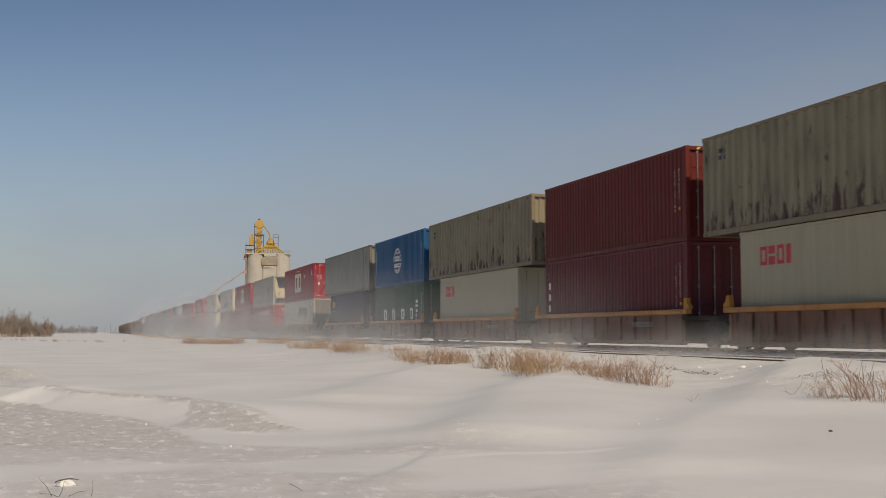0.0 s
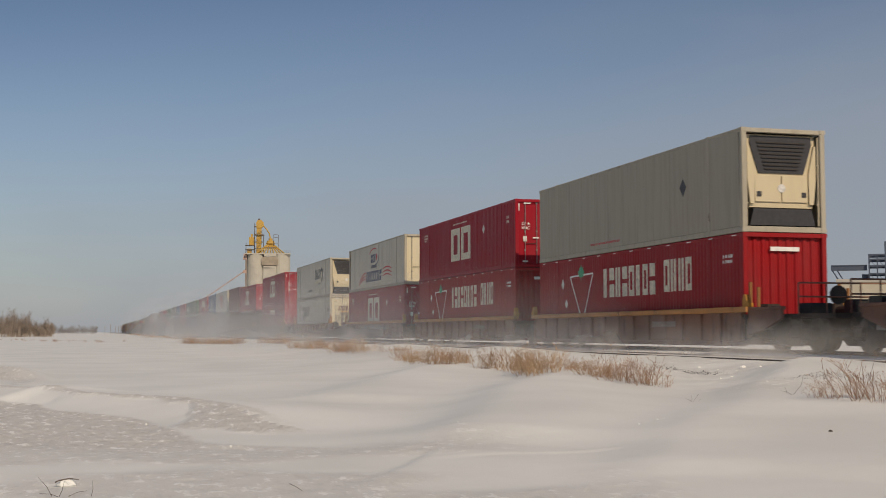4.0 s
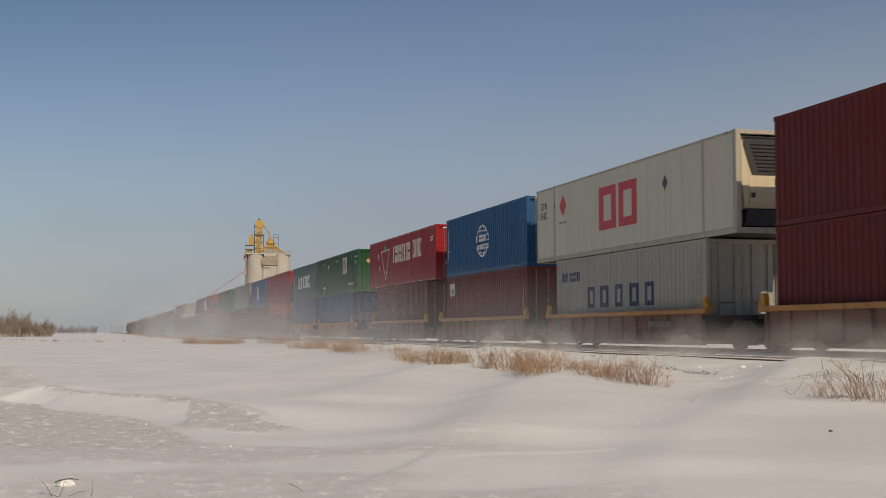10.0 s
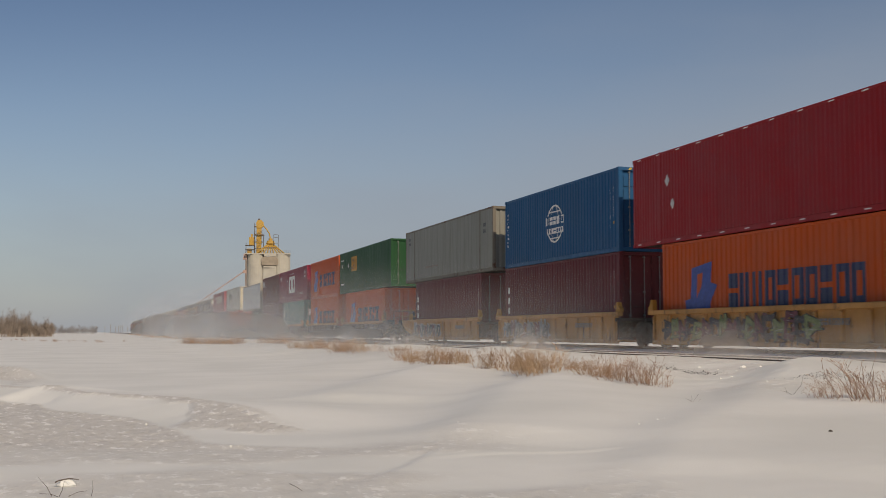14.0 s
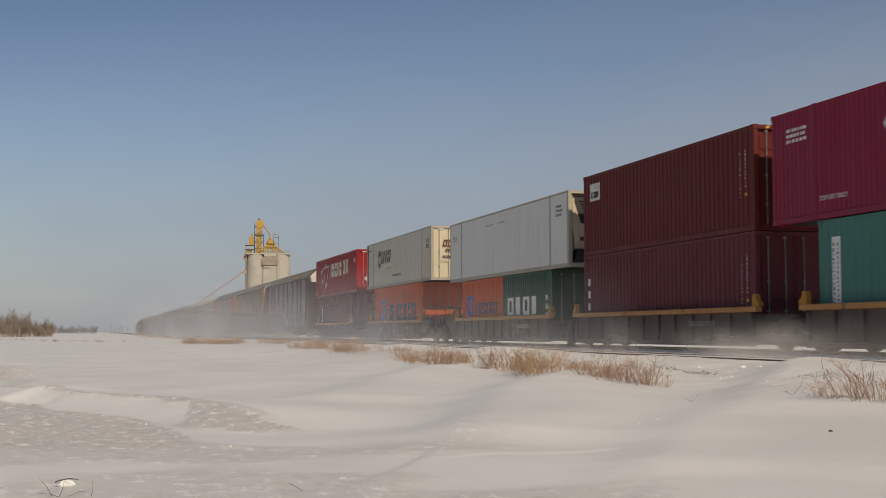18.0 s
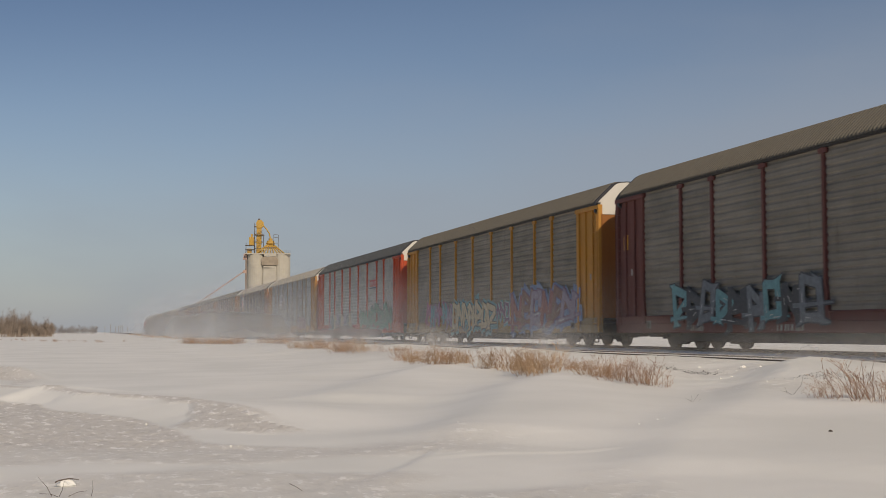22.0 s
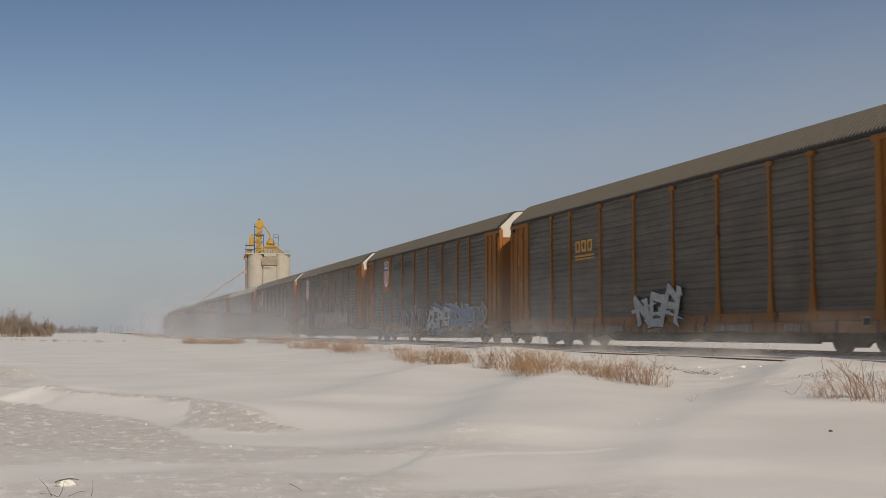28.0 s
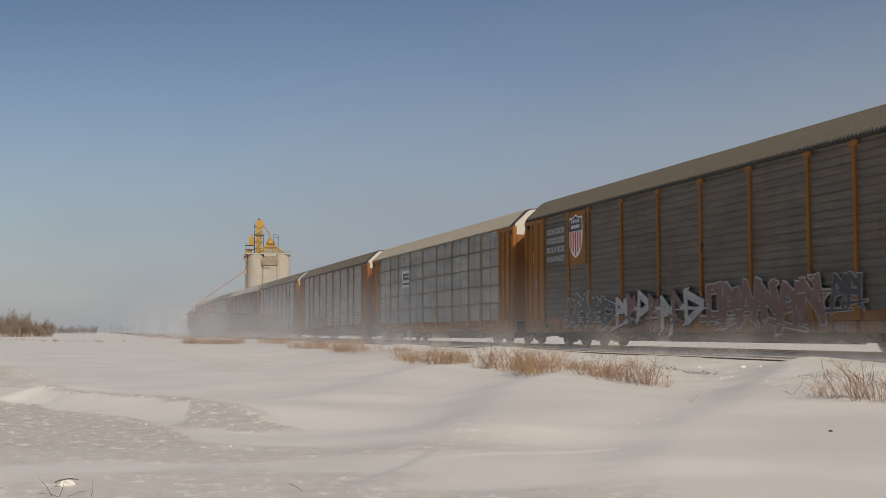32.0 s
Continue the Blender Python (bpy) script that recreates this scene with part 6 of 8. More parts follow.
def car_carrier(yc, post_paint, roof_paint, panel_paint, style, label, extra=()):
    car = thing("car_carrier_wagon", (CX, yc, RAIL), label, "rail wagon", "car carriers of the train")
    h = RACK_L / 2
    sill_paint = {P_POSTO: P_SILLO, P_POSTY: P_SILLY}.get(post_paint, post_paint) if style == "ribbed" else post_paint
    part("underframe", shared("underframe", lambda: Shape().box(-1.35, 1.35, -h, h, 0.86, 0.97).box(-0.45, 0.45, -h + 0.2, h - 0.2, 0.35, 0.86, 0.05).box(-1.42, -1.34, -h + 4.6, h - 4.6, 0.22, 0.62, 0.02).box(1.34, 1.42, -h + 4.6, h - 4.6, 0.22, 0.62, 0.02), STEEL), car)
    post = shared("rack_post", lambda: Shape().box(-0.05, 0.06, -0.055, 0.055, 0.95, 4.96, 0.01).slab([(-0.19, 0.78), (0.19, 0.78), (0.055, 1.75), (-0.055, 1.75)], "x", -0.052, 0.02).box(-0.055, 0.02, -0.17, 0.17, 4.82, 4.94), post_paint if style == "ribbed" else P_DUSTPOST)
    for s in (-1, 1):
        turn = Matrix.Rotation(0 if s < 0 else math.pi, 4, "Z")
        part("side_sill", shared("side_sill", lambda: Shape().box(-0.06, 0.08, -h, h, 0.48, 0.78, 0.02).box(-0.03, 0.05, -h, h, 0.78, 0.96).box(-0.05, 0.05, -h, h, 0.96, 1.02, 0.01), sill_paint), car, (s * 1.46, 0, 0), turn=turn)
        part("eave_rail", shared("eave_rail", lambda: Shape().box(-0.03, 0.05, -h, h, 4.95, 5.03, 0.01), STEEL), car, (s * 1.49, 0, 0), turn=turn)
        for a, b in zip(POSTS, POSTS[1:]):
            w = round(b - a, 2)
            panel = shared(("side_panel", style, w), lambda: rack_panel_shape(w) if style == "ribbed" else rack_window_shape(w), panel_paint)
            part("side_panel", panel, car, (s * 1.45, (a + b) / 2, 0), turn=turn)
        for y in POSTS:
            part("post", post, car, (s * 1.47, y, 0), turn=turn)
        # plain end bays with their ladders
        for e in (-1, 1):
            b = part("end_bay", shared("end_bay", lambda: Shape().box(0.0, 0.05, -1.0, 1.0, 1.0, 4.95).box(-0.08, 0.08, -1.02, -0.86, 0.5, 4.95, 0.02).box(-0.08, 0.08, 0.84, 1.02, 0.5, 4.95, 0.02).box(-0.06, 0.03, -0.42, -0.30, 1.0, 4.95, 0.01).box(-0.06, 0.03, 0.26, 0.38, 1.0, 4.95, 0.01).box(-0.02, 0.03, -0.86, 0.84, 2.95, 3.05).box(-0.02, 0.03, -0.86, 0.84, 1.55, 1.63), post_paint), car, (s * 1.45, e * (h - 1.02), 0), turn=turn)
            part("end_header", shared("rack_end_header", lambda: Shape().box(-0.10, 0.06, -1.15, 1.03, 4.80, 4.95, 0.02), post_paint), b, turn=Matrix.Rotation(0 if e * s < 0 else math.pi, 4, "Z") @ Matrix.Diagonal((1 if e * s < 0 else -1, 1, 1, 1)))
            for yy, zz, ww, hh in ((0.35, 3.2, 0.34, 0.50), (0.4, 1.5, 0.2, 0.10), (-0.1, 2.35, 0.14, 0.22)):
                if zz > 3 and (e < 0 or post_paint is P_POSTR):
                    continue
                part("stencil", shared(("stencil", yy), lambda: Shape().box(-0.008, -0.002, yy - ww / 2, yy + ww / 2, zz, zz + hh), AMBER if zz > 3 else PALEINK), b)
            o = -e * s
            ladder = Shape()
            for k in range(10):
                ladder.tube((-0.11, o * 0.56, 0.8 + k * 0.4), (-0.11, o * 0.96, 0.8 + k * 0.4), 0.015, 5)
            ladder.tube((-0.11, o * 0.56, 0.7), (-0.11, o * 0.56, 4.6), 0.015, 5).tube((-0.11, o * 0.96, 0.7), (-0.11, o * 0.96, 4.6), 0.015, 5)
            part("ladder", shared(("ladder", o), lambda: ladder, post_paint), b)
    drop = -0.07 if style == "slotted" else 0.0
    part("roof", shared("rack_roof", roof_shape, roof_paint), car, (0, 0, drop))
    for e in (-1, 1):
        cap = part("roof_cap", shared("roof_cap", cap_shape, CAPW), car, (0, e * (h - 0.12), drop), label="white roof end cap")
        part("roof_hoop", shared(("roof_hoop", e), lambda: arch_band(e * (ROOF_H - 0.02), e * (ROOF_H + 0.14), 0.012), BLACK), car, (0, 0, drop))
        door = shared("end_door", lambda: Shape().box(-0.70, 0.70, -0.03, 0.03, 1.0, 4.6).box(-0.04, 0.04, -0.07, 0.03, 1.0, 4.6).box(-0.68, -0.6, -0.06, 0.03, 1.0, 4.6).box(0.6, 0.68, -0.06, 0.03, 1.0, 4.6), post_paint if post_paint in (P_POSTM, P_POSTR) else P_ENDDOOR)
        for dx in (-0.72, 0.72):
            part("end_door", door, car, (dx, e * (h - 0.02), 0), turn=Matrix.Rotation(0 if e < 0 else math.pi, 4, "Z"))
        part("coupler", shared("rack_coupler", lambda: Shape().box(-0.14, 0.14, -0.1, 0.75, 0.62, 0.92, 0.04).box(-0.2, 0.2, 0.5, 0.75, 0.6, 0.94, 0.05), STEEL), car, (0, e * h, 0), turn=Matrix.Rotation(0 if e > 0 else math.pi, 4, "Z"))
        truck(car, e * 10.06)
        part("air_hose", shared(("air_hose", e), lambda: cable([(0.55, e * (h + 0.02), 0.80), (0.55, e * (h + 0.22), 0.55), (0.45, e * (h + 0.48), 0.42), (0.32, e * (h + 0.74), 0.52)], 0.028), STEEL), car)
        part("uncoupling_lever", shared(("uncoupling_lever", e), lambda: cable([(-1.42, e * (h + 0.06), 0.62), (-1.3, e * (h + 0.10), 0.80), (-0.5, e * (h + 0.12), 0.82), (-0.2, e * (h + 0.2), 0.92)], 0.016), STEEL), car)
        for sx in (-1, 1):
            part("stirrup_step", shared("stirrup_step", lambda: cable([(0, -0.22, 0.5), (0, -0.22, 0.16), (0, 0.22, 0.16), (0, 0.22, 0.5)], 0.02), STEEL), car, (sx * 1.45, e * (h - 0.45), 0))
        part("capacity_plate", shared("capacity_plate", lambda: Shape().box(-0.008, -0.002, -0.17, 0.17, 0.62, 0.86), PALEINK), car, (-1.525, e * (h - 2.5), 0))
        part("plate_print", shared("plate_print", lambda: Shape().box(-0.008, -0.002, -0.12, 0.12, 0.66, 0.82), P_DIRTSHADE), car, (-1.533, e * (h - 2.5), 0))
    sill_print(car)
    for make in extra:
        make(car)
    RUN.append(car)
    return car


CAPW = paint("white_roof_cap", (0.66, 0.64, 0.58), 0.1, 0.5, 0.2)
P_POSTY = paint("yellow_post", (0.50, 0.235, 0.04), 0.4, 0.55, 0.4)
P_POSTO = paint("rust_orange_post", (0.34, 0.138, 0.03), 0.55, 0.65, 0.5)
P_POSTR = paint("red_post", (0.50, 0.068, 0.02), 0.55, 0.55, 0.3)
P_POSTM = paint("dull_maroon_post", (0.16, 0.06, 0.05), 0.3, 0.6, 0.4)
R_TAN = paint("tan_roof", (0.145, 0.132, 0.108), 0.15, 0.7, 0.35)
R_GREY = paint("blue_grey_roof", (0.082, 0.088, 0.092), 0.1, 0.6, 0.3)
R_WHITE = paint("pale_roof", (0.36, 0.335, 0.285), 0.08, 0.55, 0.3)
G_DARK = sheet_paint("dark_weathered_panel", (0.165, 0.140, 0.112))
# panel grey lightened to hold the blown-snow haze in front of it
G_HAZE = sheet_paint("haze_grey_panel", (0.255, 0.228, 0.19))
G_MID = sheet_paint("grey_weathered_panel", (0.38, 0.375, 0.35))


def emblem(yc, zc, back=None):
    """A shield, blue above red and white stripes, on a painted plate that fills the upper bay."""
    def make(car):
        if back:
            part("emblem_plate", Shape().box(-0.012, -0.004, yc - 0.93, yc + 0.93, zc - 1.05, 4.93).mesh("emblem_plate", back), car, (-1.46, 0, 0))
        rim = [(0.0, 0.95), (0.38, 0.80), (0.68, 0.84), (0.74, 0.25), (0.66, -0.45), (0.36, -0.78), (0.0, -0.92), (-0.36, -0.78), (-0.66, -0.45), (-0.74, 0.25), (-0.68, 0.84), (-0.38, 0.80)]
        part("shield_rim", Shape().slab([(yc + a * 0.90, zc + b * 0.86) for a, b in rim], "x", -0.018, -0.012).mesh("shield_rim", WHITE), car, (-1.46, 0, 0))
        part("shield_top", Shape().slab([(yc + a * 0.83, zc + b * 0.79) for a, b in rim if b > 0.2], "x", -0.024, -0.018).mesh("shield_top", INK), car, (-1.46, 0, 0))
        sh = Shape()
        for row, n in ((0.56, 5), (0.36, 7)):
            for k in range(n):
                y = yc + 0.42 - (k + 0.5) * 0.84 / n
                sh.box(-0.028, -0.024, y - 0.04, y + 0.04, zc + row - 0.06, zc + row + 0.06)
        part("shield_print", sh.mesh("shield_print", WHITE), car, (-1.46, 0, 0))["kind"] = "stuff"
        for k in range(5):
            y = yc - 0.50 + 0.225 * k
            low = zc - 0.70 + 0.12 * abs(k - 2)
            part("shield_stripe", Shape().box(-0.024, -0.018, y, y + 0.11, low, zc + 0.18).mesh("shield_stripe", REDM), car, (-1.46, 0, 0))
    return make


def slogan(text, yc, zc, h):
    """Plain lettering on the sheets of a car carrier."""
    def make(car):
        cu = bpy.data.curves.new("lettering", "FONT")
        cu.body, cu.size, cu.align_x, cu.align_y, cu.extrude, cu.offset = text, h * 1.4, "CENTER", "CENTER", 0.002, 0.005
        tmp = bpy.data.objects.new("lettering", cu)
        scene.collection.objects.link(tmp)
        me = bpy.data.meshes.new_from_object(tmp)
        bpy.data.objects.remove(tmp)
        me.materials.clear()
        me.materials.append(BLACK)
        part("lettering", me, car, (-1.475, yc, zc), turn=Matrix(((0, 0, -1, 0), (-1, 0, 0, 0), (0, 1, 0, 0), (0, 0, 0, 1))))
    return make


def panel_mark(yc, zc, w, h, mat, n=0, seed=1, lift=0.0):
    """A plate, or a row of blocks, on the near side of a car carrier."""
    def make(car):
        sh = Shape()
        if n == 0:
            sh.box(-0.02, -0.012, yc - w / 2, yc + w / 2, zc - h / 2, zc + h / 2)
        else:
            for i, cell in enumerate(glyph_row(n, seed)):
                ya = yc + w / 2 - i * w / n
                for a, b, c, d in cell:
                    sh.box(-0.02, -0.012, ya - w / n * 0.8 * b, ya - w / n * 0.8 * a, zc - h / 2 + h * c, zc - h / 2 + h * d)
        part("marking", sh.mesh("marking", mat), car, (-1.46 - lift, 0, 0))
    return make


def spray(y0, y1, z0, z1, names, seed, outline=None, cloud=None):
    return graffiti(y0, y1, z0, z1, -1.535, [G_COL[n] for n in names.split()], seed, outline, cloud=G_COL[cloud] if cloud else None)


FIRST_GAP, PITCH_R = 543.86, 28.99
CH, BK = G_COL["chalk"], BLACK
RACKS = [
    (P_POSTM, R_TAN, G_HAZE, "ribbed", "grey car carrier with haze in its panel colour and chalky bubble graffiti", [spray(-8.5, -2.0, 0.7, 2.3, "steel soot cyan", 2, G_COL["soot"]), spray(1.5, 9.5, 0.54, 1.98, "cyan soot steel", 22, G_COL["soot"])]),
    (P_POSTY, R_TAN, G_HAZE, "ribbed", "grey car carrier with yellow posts and long colourful graffiti", [spray(-11.6, -4.4, 0.54, 2.33, "rose umber mauve", 3, G_COL["purple"], "indigo"), spray(-4.0, -2.4, 0.9, 1.9, "purple", 33, CH, "cyan"), spray(-2.0, 4.6, 0.54, 2.08, "cream", 34, BK, "cyan"), spray(4.7, 9.5, 0.72, 2.1, "pink cyan mauve", 35, G_COL["pink"])]),
    (P_POSTR, R_GREY, G_MID, "ribbed", "grey car carrier with red posts and big green graffiti", [spray(-11.3, -2.4, 0.54, 2.28, "green", 4, BK), spray(0.4, 8.6, 0.54, 1.98, "mauve steel cream", 44, G_COL["chalk"]), panel_mark(-6.2, 3.6, 2.3, 0.42, REDM, 4, 2), panel_mark(-6.2, 3.3, 2.4, 0.07, INK)]),
    (P_POSTY, R_WHITE, G_MID, "slotted", "grey slotted car carrier with pink graffiti", [panel_mark(5.1, 3.5, 1.9, 0.95, SILVER), panel_mark(5.1, 3.62, 1.4, 0.40, INK, 3, 5, 0.012), panel_mark(5.1, 3.22, 1.5, 0.10, INK, 9, 6, 0.012), spray(-9.2, -5.2, 0.7, 1.9, "pink rose", 5, CH), spray(-0.5, 2.2, 0.75, 1.5, "steel", 55)]),
    (P_POSTO, R_WHITE, G_DARK, "slotted", "pale-roofed car carrier with orange emblem plate", [emblem(8.35, 4.0, P_POSTO), spray(9.4, 12.2, 0.9, 2.0, "soot", 6, CH)]),
    (P_POSTO, R_TAN, G_DARK, "ribbed", "dark grey car carrier with rusty orange posts and chalky tag", [panel_mark(5.7, 3.6, 1.7, 0.42, AMBER, 3, 2), panel_mark(5.7, 3.25, 1.8, 0.07, AMBER), panel_mark(5.7, 3.14, 1.8, 0.05, AMBER), spray(-1.9, 1.1, 0.54, 1.98, "chalk", 7, BK)]),
    (P_POSTO, R_TAN, G_DARK, "ribbed", "dark grey car carrier with pale blue graffiti", [emblem(8.35, 4.0, P_POSTO), slogan("BUILDING AMERICA", 4.3, 4.3, 0.33), spray(-1.4, 4.6, 0.54, 1.88, "soot umber", 88, CH), spray(-5.8, -1.8, 0.54, 1.98, "chalk", 8, BK, "sky"), spray(-9.8, -5.9, 0.54, 2.03, "sky", 81, CH), spray(-11.8, -9.9, 0.7, 1.9, "steel", 82, CH)]),
    (P_POSTO, R_TAN, G_DARK, "ribbed", "dark grey car carrier with shield emblem and pink graffiti", [emblem(8.35, 4.0, P_POSTO), slogan("BUILDING AMERICA", 4.3, 4.3, 0.33), spray(9.4, 11.4, 0.9, 1.7, "lime", 91, G_COL["soot"]), spray(7.6, 9.3, 0.9, 1.8, "pink", 92, G_COL["purple"]), spray(-9.0, 4.3, 0.54, 2.13, "blush", 9, G_COL["soot"])]),
    (P_POSTO, R_TAN, G_DARK, "ribbed", "dark grey car carrier with silver outlined graffiti", [emblem(8.35, 4.0, P_POSTO), spray(-7.7, -1.8, 0.54, 2.08, "umber", 10, CH), spray(-1.4, 4.5, 0.54, 1.88, "chalk umber", 11, BK), spray(4.9, 8.9, 0.62, 1.9, "soot", 12, CH), spray(-9.3, -8.1, 1.0, 2.0, "soot", 14, CH), panel_mark(10.4, 4.35, 1.9, 0.22, CH, 7, 8), panel_mark(10.4, 4.0, 1.9, 0.22, CH, 8, 9), panel_mark(10.4, 3.65, 1.9, 0.22, CH, 7, 10), panel_mark(10.4, 3.30, 1.9, 0.22, CH, 8, 11)]),
    (P_POSTO, R_WHITE, G_MID, "slotted", "pale-roofed slotted car carrier", [panel_mark(5.1, 3.5, 1.9, 0.95, SILVER), panel_mark(5.1, 3.62, 1.4, 0.40, INK, 3, 5, 0.012), panel_mark(5.1, 3.22, 1.5, 0.10, INK, 9, 6, 0.012)]),
    (P_POSTO, R_TAN, G_MID, "ribbed", "grey car carrier with rusty posts and faint red tag", [spray(2, 8, 0.8, 1.7, "rose steel", 13)]),
    (P_POSTO, R_TAN, G_MID, "ribbed", "grey weathered car carrier with rusty posts", []),
    (P_POSTM, R_WHITE, G_DARK, "ribbed", "dark weathered car carrier", []),
    (P_POSTO, R_TAN, G_MID, "ribbed", "grey weathered car carrier with pale cap", []),
    (P_POSTO, R_WHITE, G_MID, "ribbed", "last weathered grey car carrier of the train", []),
]


def build_racks():
    for k, (post, roof, panel, style, label, extra) in enumerate(RACKS):
        car_carrier(FIRST_GAP + PITCH_R * (k - 0.5), post, roof, panel, style, label, extra)


build_racks()


# ---- helper locomotive at the tail ----
def locomotive(yc):
    red = paint("sooty_loco_red", (0.20, 0.03, 0.03), 0.2, 0.5, 0.5)
    loco = thing("locomotive", (CX, yc, RAIL), "sooty dark red diesel locomotive pushing at the tail", "locomotive")
    part("frame", Shape().box(-1.5, 1.5, -10.8, 10.8, 1.2, 1.55, 0.04).mesh("frame", STEEL), loco)
    part("fuel_tank", Shape().box(-1.3, 1.3, -3.2, 3.2, 0.4, 1.2, 0.15).mesh("fuel_tank", STEEL), loco)
    part("long_hood", Shape().slab([(-0.95, 1.55), (-0.95, 4.1), (-0.7, 4.35), (0.7, 4.35), (0.95, 4.1), (0.95, 1.55)], "y", -10.2, 4.8).mesh("long_hood", red), loco)
    part("radiator", Shape().slab([(-1.5, 3.5), (-1.35, 4.4), (1.35, 4.4), (1.5, 3.5)], "y", -9.8, -6.8).mesh("radiator", STEEL), loco)
    cab = part("cab", Shape().slab([(-1.5, 1.55), (-1.5, 4.0), (-1.1, 4.55), (1.1, 4.55), (1.5, 4.0), (1.5, 1.55)], "y", 4.8, 7.6).mesh("cab", red), loco)
    part("nose", Shape().slab([(-1.0, 1.55), (-1.0, 2.9), (-0.8, 3.1), (0.8, 3.1), (1.0, 2.9), (1.0, 1.55)], "y", 7.6, 9.8).mesh("nose", red), loco)
    glass = plain("cab_glass", (0.02, 0.025, 0.03), 0.1)
    for s in (-1, 1):
        part("side_window", Shape().box(-0.01, 0.01, -0.9, 0.9, 2.9, 3.7).mesh("side_window", glass), cab, (s * 1.505, 6.2, 0))
        for y0, y1 in ((-10.6, 4.4), (7.9, 10.6)):
            sh = Shape().tube((0, y0, 2.5), (0, y1, 2.5), 0.025, 6)
            for k in range(int((y1 - y0) / 1.5) + 1):
                sh.tube((0, y0 + k * 1.5, 1.55), (0, y0 + k * 1.5, 2.5), 0.02, 6)
            part("handrail", sh.mesh("handrail", STEEL), loco, (s * 1.45, 0, 0))
    for y in (-7.5, -5.7, 5.7, 7.5):
        truck(loco, y)
    RUN.append(loco)


locomotive(FIRST_GAP + PITCH_R * 14.5 + 0.2 + (-PITCH_R / 2 + 0) + 11.4)


# ---- grain elevator beyond the line ----
def elevator(x, y, z0):
    conc = plain("pale_concrete", (0.43, 0.40, 0.335), 0.85, 0, 0.08, 0.4)
    conc2 = plain("stained_concrete_ring", (0.30, 0.25, 0.19), 0.85, 0, 0.15, 0.5)
    yel = paint("elevator_yellow", (0.50, 0.30, 0.06), 0.1, 0.5, 0.2)
    dark = plain("elevator_dark_steel", (0.12, 0.10, 0.09), 0.6)
    # red made paler: the haze of distance is in the colour
    pink = plain("haze_paled_red_conveyor", (0.42, 0.28, 0.225), 0.6)
    el = thing("grain_elevator", (x, y, z0), "pale concrete grain elevator with yellow machinery tower", "grain elevator")
    turn = Matrix.Rotation(radians(-8), 4, "Z")
    for k, (bx, by) in enumerate(((-4.9, -3.2), (5.9, -3.2), (-4.9, 6), (5.9, 6))):
        part("silo", Shape().tube((bx, by, 0), (bx, by, 35.0), 4.0, 28).tube((bx, by, 35.0), (bx, by, 35.35), 4.12, 28).mesh("silo", conc), el)
    part("centre_bay", Shape().box(-2.6, 2.8, -5.6, 6, 0, 33.6, 0.2).mesh("centre_bay", conc), el)
    ring = [(-2.0, 30.4), (-2.6, 31.0), (-2.6, 33.0), (-1.6, 34.2), (3.6, 34.2), (4.6, 33.0), (4.6, 31.0), (4.0, 30.4)]
    part("canopy_band", Shape().slab(ring, "y", -7.4, -5.4).mesh("canopy_band", conc2), el)
    part("sign_panel", Shape().box(-1.8, 3.6, -7.0, -5.6, 4, 30.2, 0.1).mesh("sign_panel", conc), el)
    sh = Shape()
    for i in range(7):
        sh.box(-1.6 + i * 0.5, -1.25 + i * 0.5, -7.08, -7.0, 29.0, 29.5)
    part("sign_bars", sh.mesh("sign_bars", dark), el)
    part("bin_deck", Shape().box(-9.6, 9.9, -7.2, 10, 35.3, 35.7).mesh("bin_deck", conc), el)
    deck = Shape()
    for i in range(26):
        deck.tube((-9.5 + i * 0.77, -7.1, 35.7), (-9.5 + i * 0.77, -7.1, 36.8), 0.05, 4)
    deck.tube((-9.5, -7.1, 36.8), (9.8, -7.1, 36.8), 0.05, 4).tube((-9.5, -7.1, 36.2), (9.8, -7.1, 36.2), 0.05, 4)
    part("deck_railing", deck.mesh("deck_railing", dark), el)
    leg = part("bucket_leg", Shape().box(-4.95, -2.75, -2, 0.2, 35.5, 47.2, 0.1).box(-5.1, -2.6, -2.15, 0.35, 40.6, 41.0).box(-5.1, -2.6, -2.15, 0.35, 44.2, 44.6).mesh("bucket_leg", yel), el)
    part("leg_head", Shape().slab([(-5.0, 47.2), (-5.1, 49.4), (-4.5, 50.6), (-2.9, 50.7), (-1.9, 49.6), (-1.8, 48.2), (-2.6, 47.2)], "y", -2.4, 0.6).mesh("leg_head", yel), el)
    top = Shape()
    for px, py in ((-5.7, -2.8), (-1.8, -2.8), (-1.8, 1.0), (-5.7, 1.0)):
        top.tube((px, py, 35.5), (px, py, 49.2 if px < -4 else 44.0), 0.14, 5)
    for zz in (38, 41, 44):
        top.tube((-5.7, -2.8, zz), (-1.8, -2.8, zz), 0.09, 5).tube((-5.7, 1, zz), (-1.8, 1, zz), 0.09, 5).tube((-5.7, -2.8, zz), (-5.7, 1, zz), 0.09, 5).tube((-1.8, -2.8, zz), (-1.8, 1, zz), 0.09, 5)
    for a, b in ((35.5, 38), (38, 41), (41, 44), (44, 46.2)):
        top.tube((-5.7, -2.8, a), (-1.8, -2.8, b), 0.07, 4)
    part("tower_frame", top.mesh("tower_frame", dark), el)
    rig = Shape().box(-6.0, -5.0, -2.9, 1.0, 47.6, 47.8).box(-6.1, -1.6, -2.9, 1.0, 44.0, 44.2)
    for px in (-6.0, -5.5, -2.4, -1.7):
        rig.tube((px, -2.9, 44.2), (px, -2.9, 45.3), 0.06, 4)
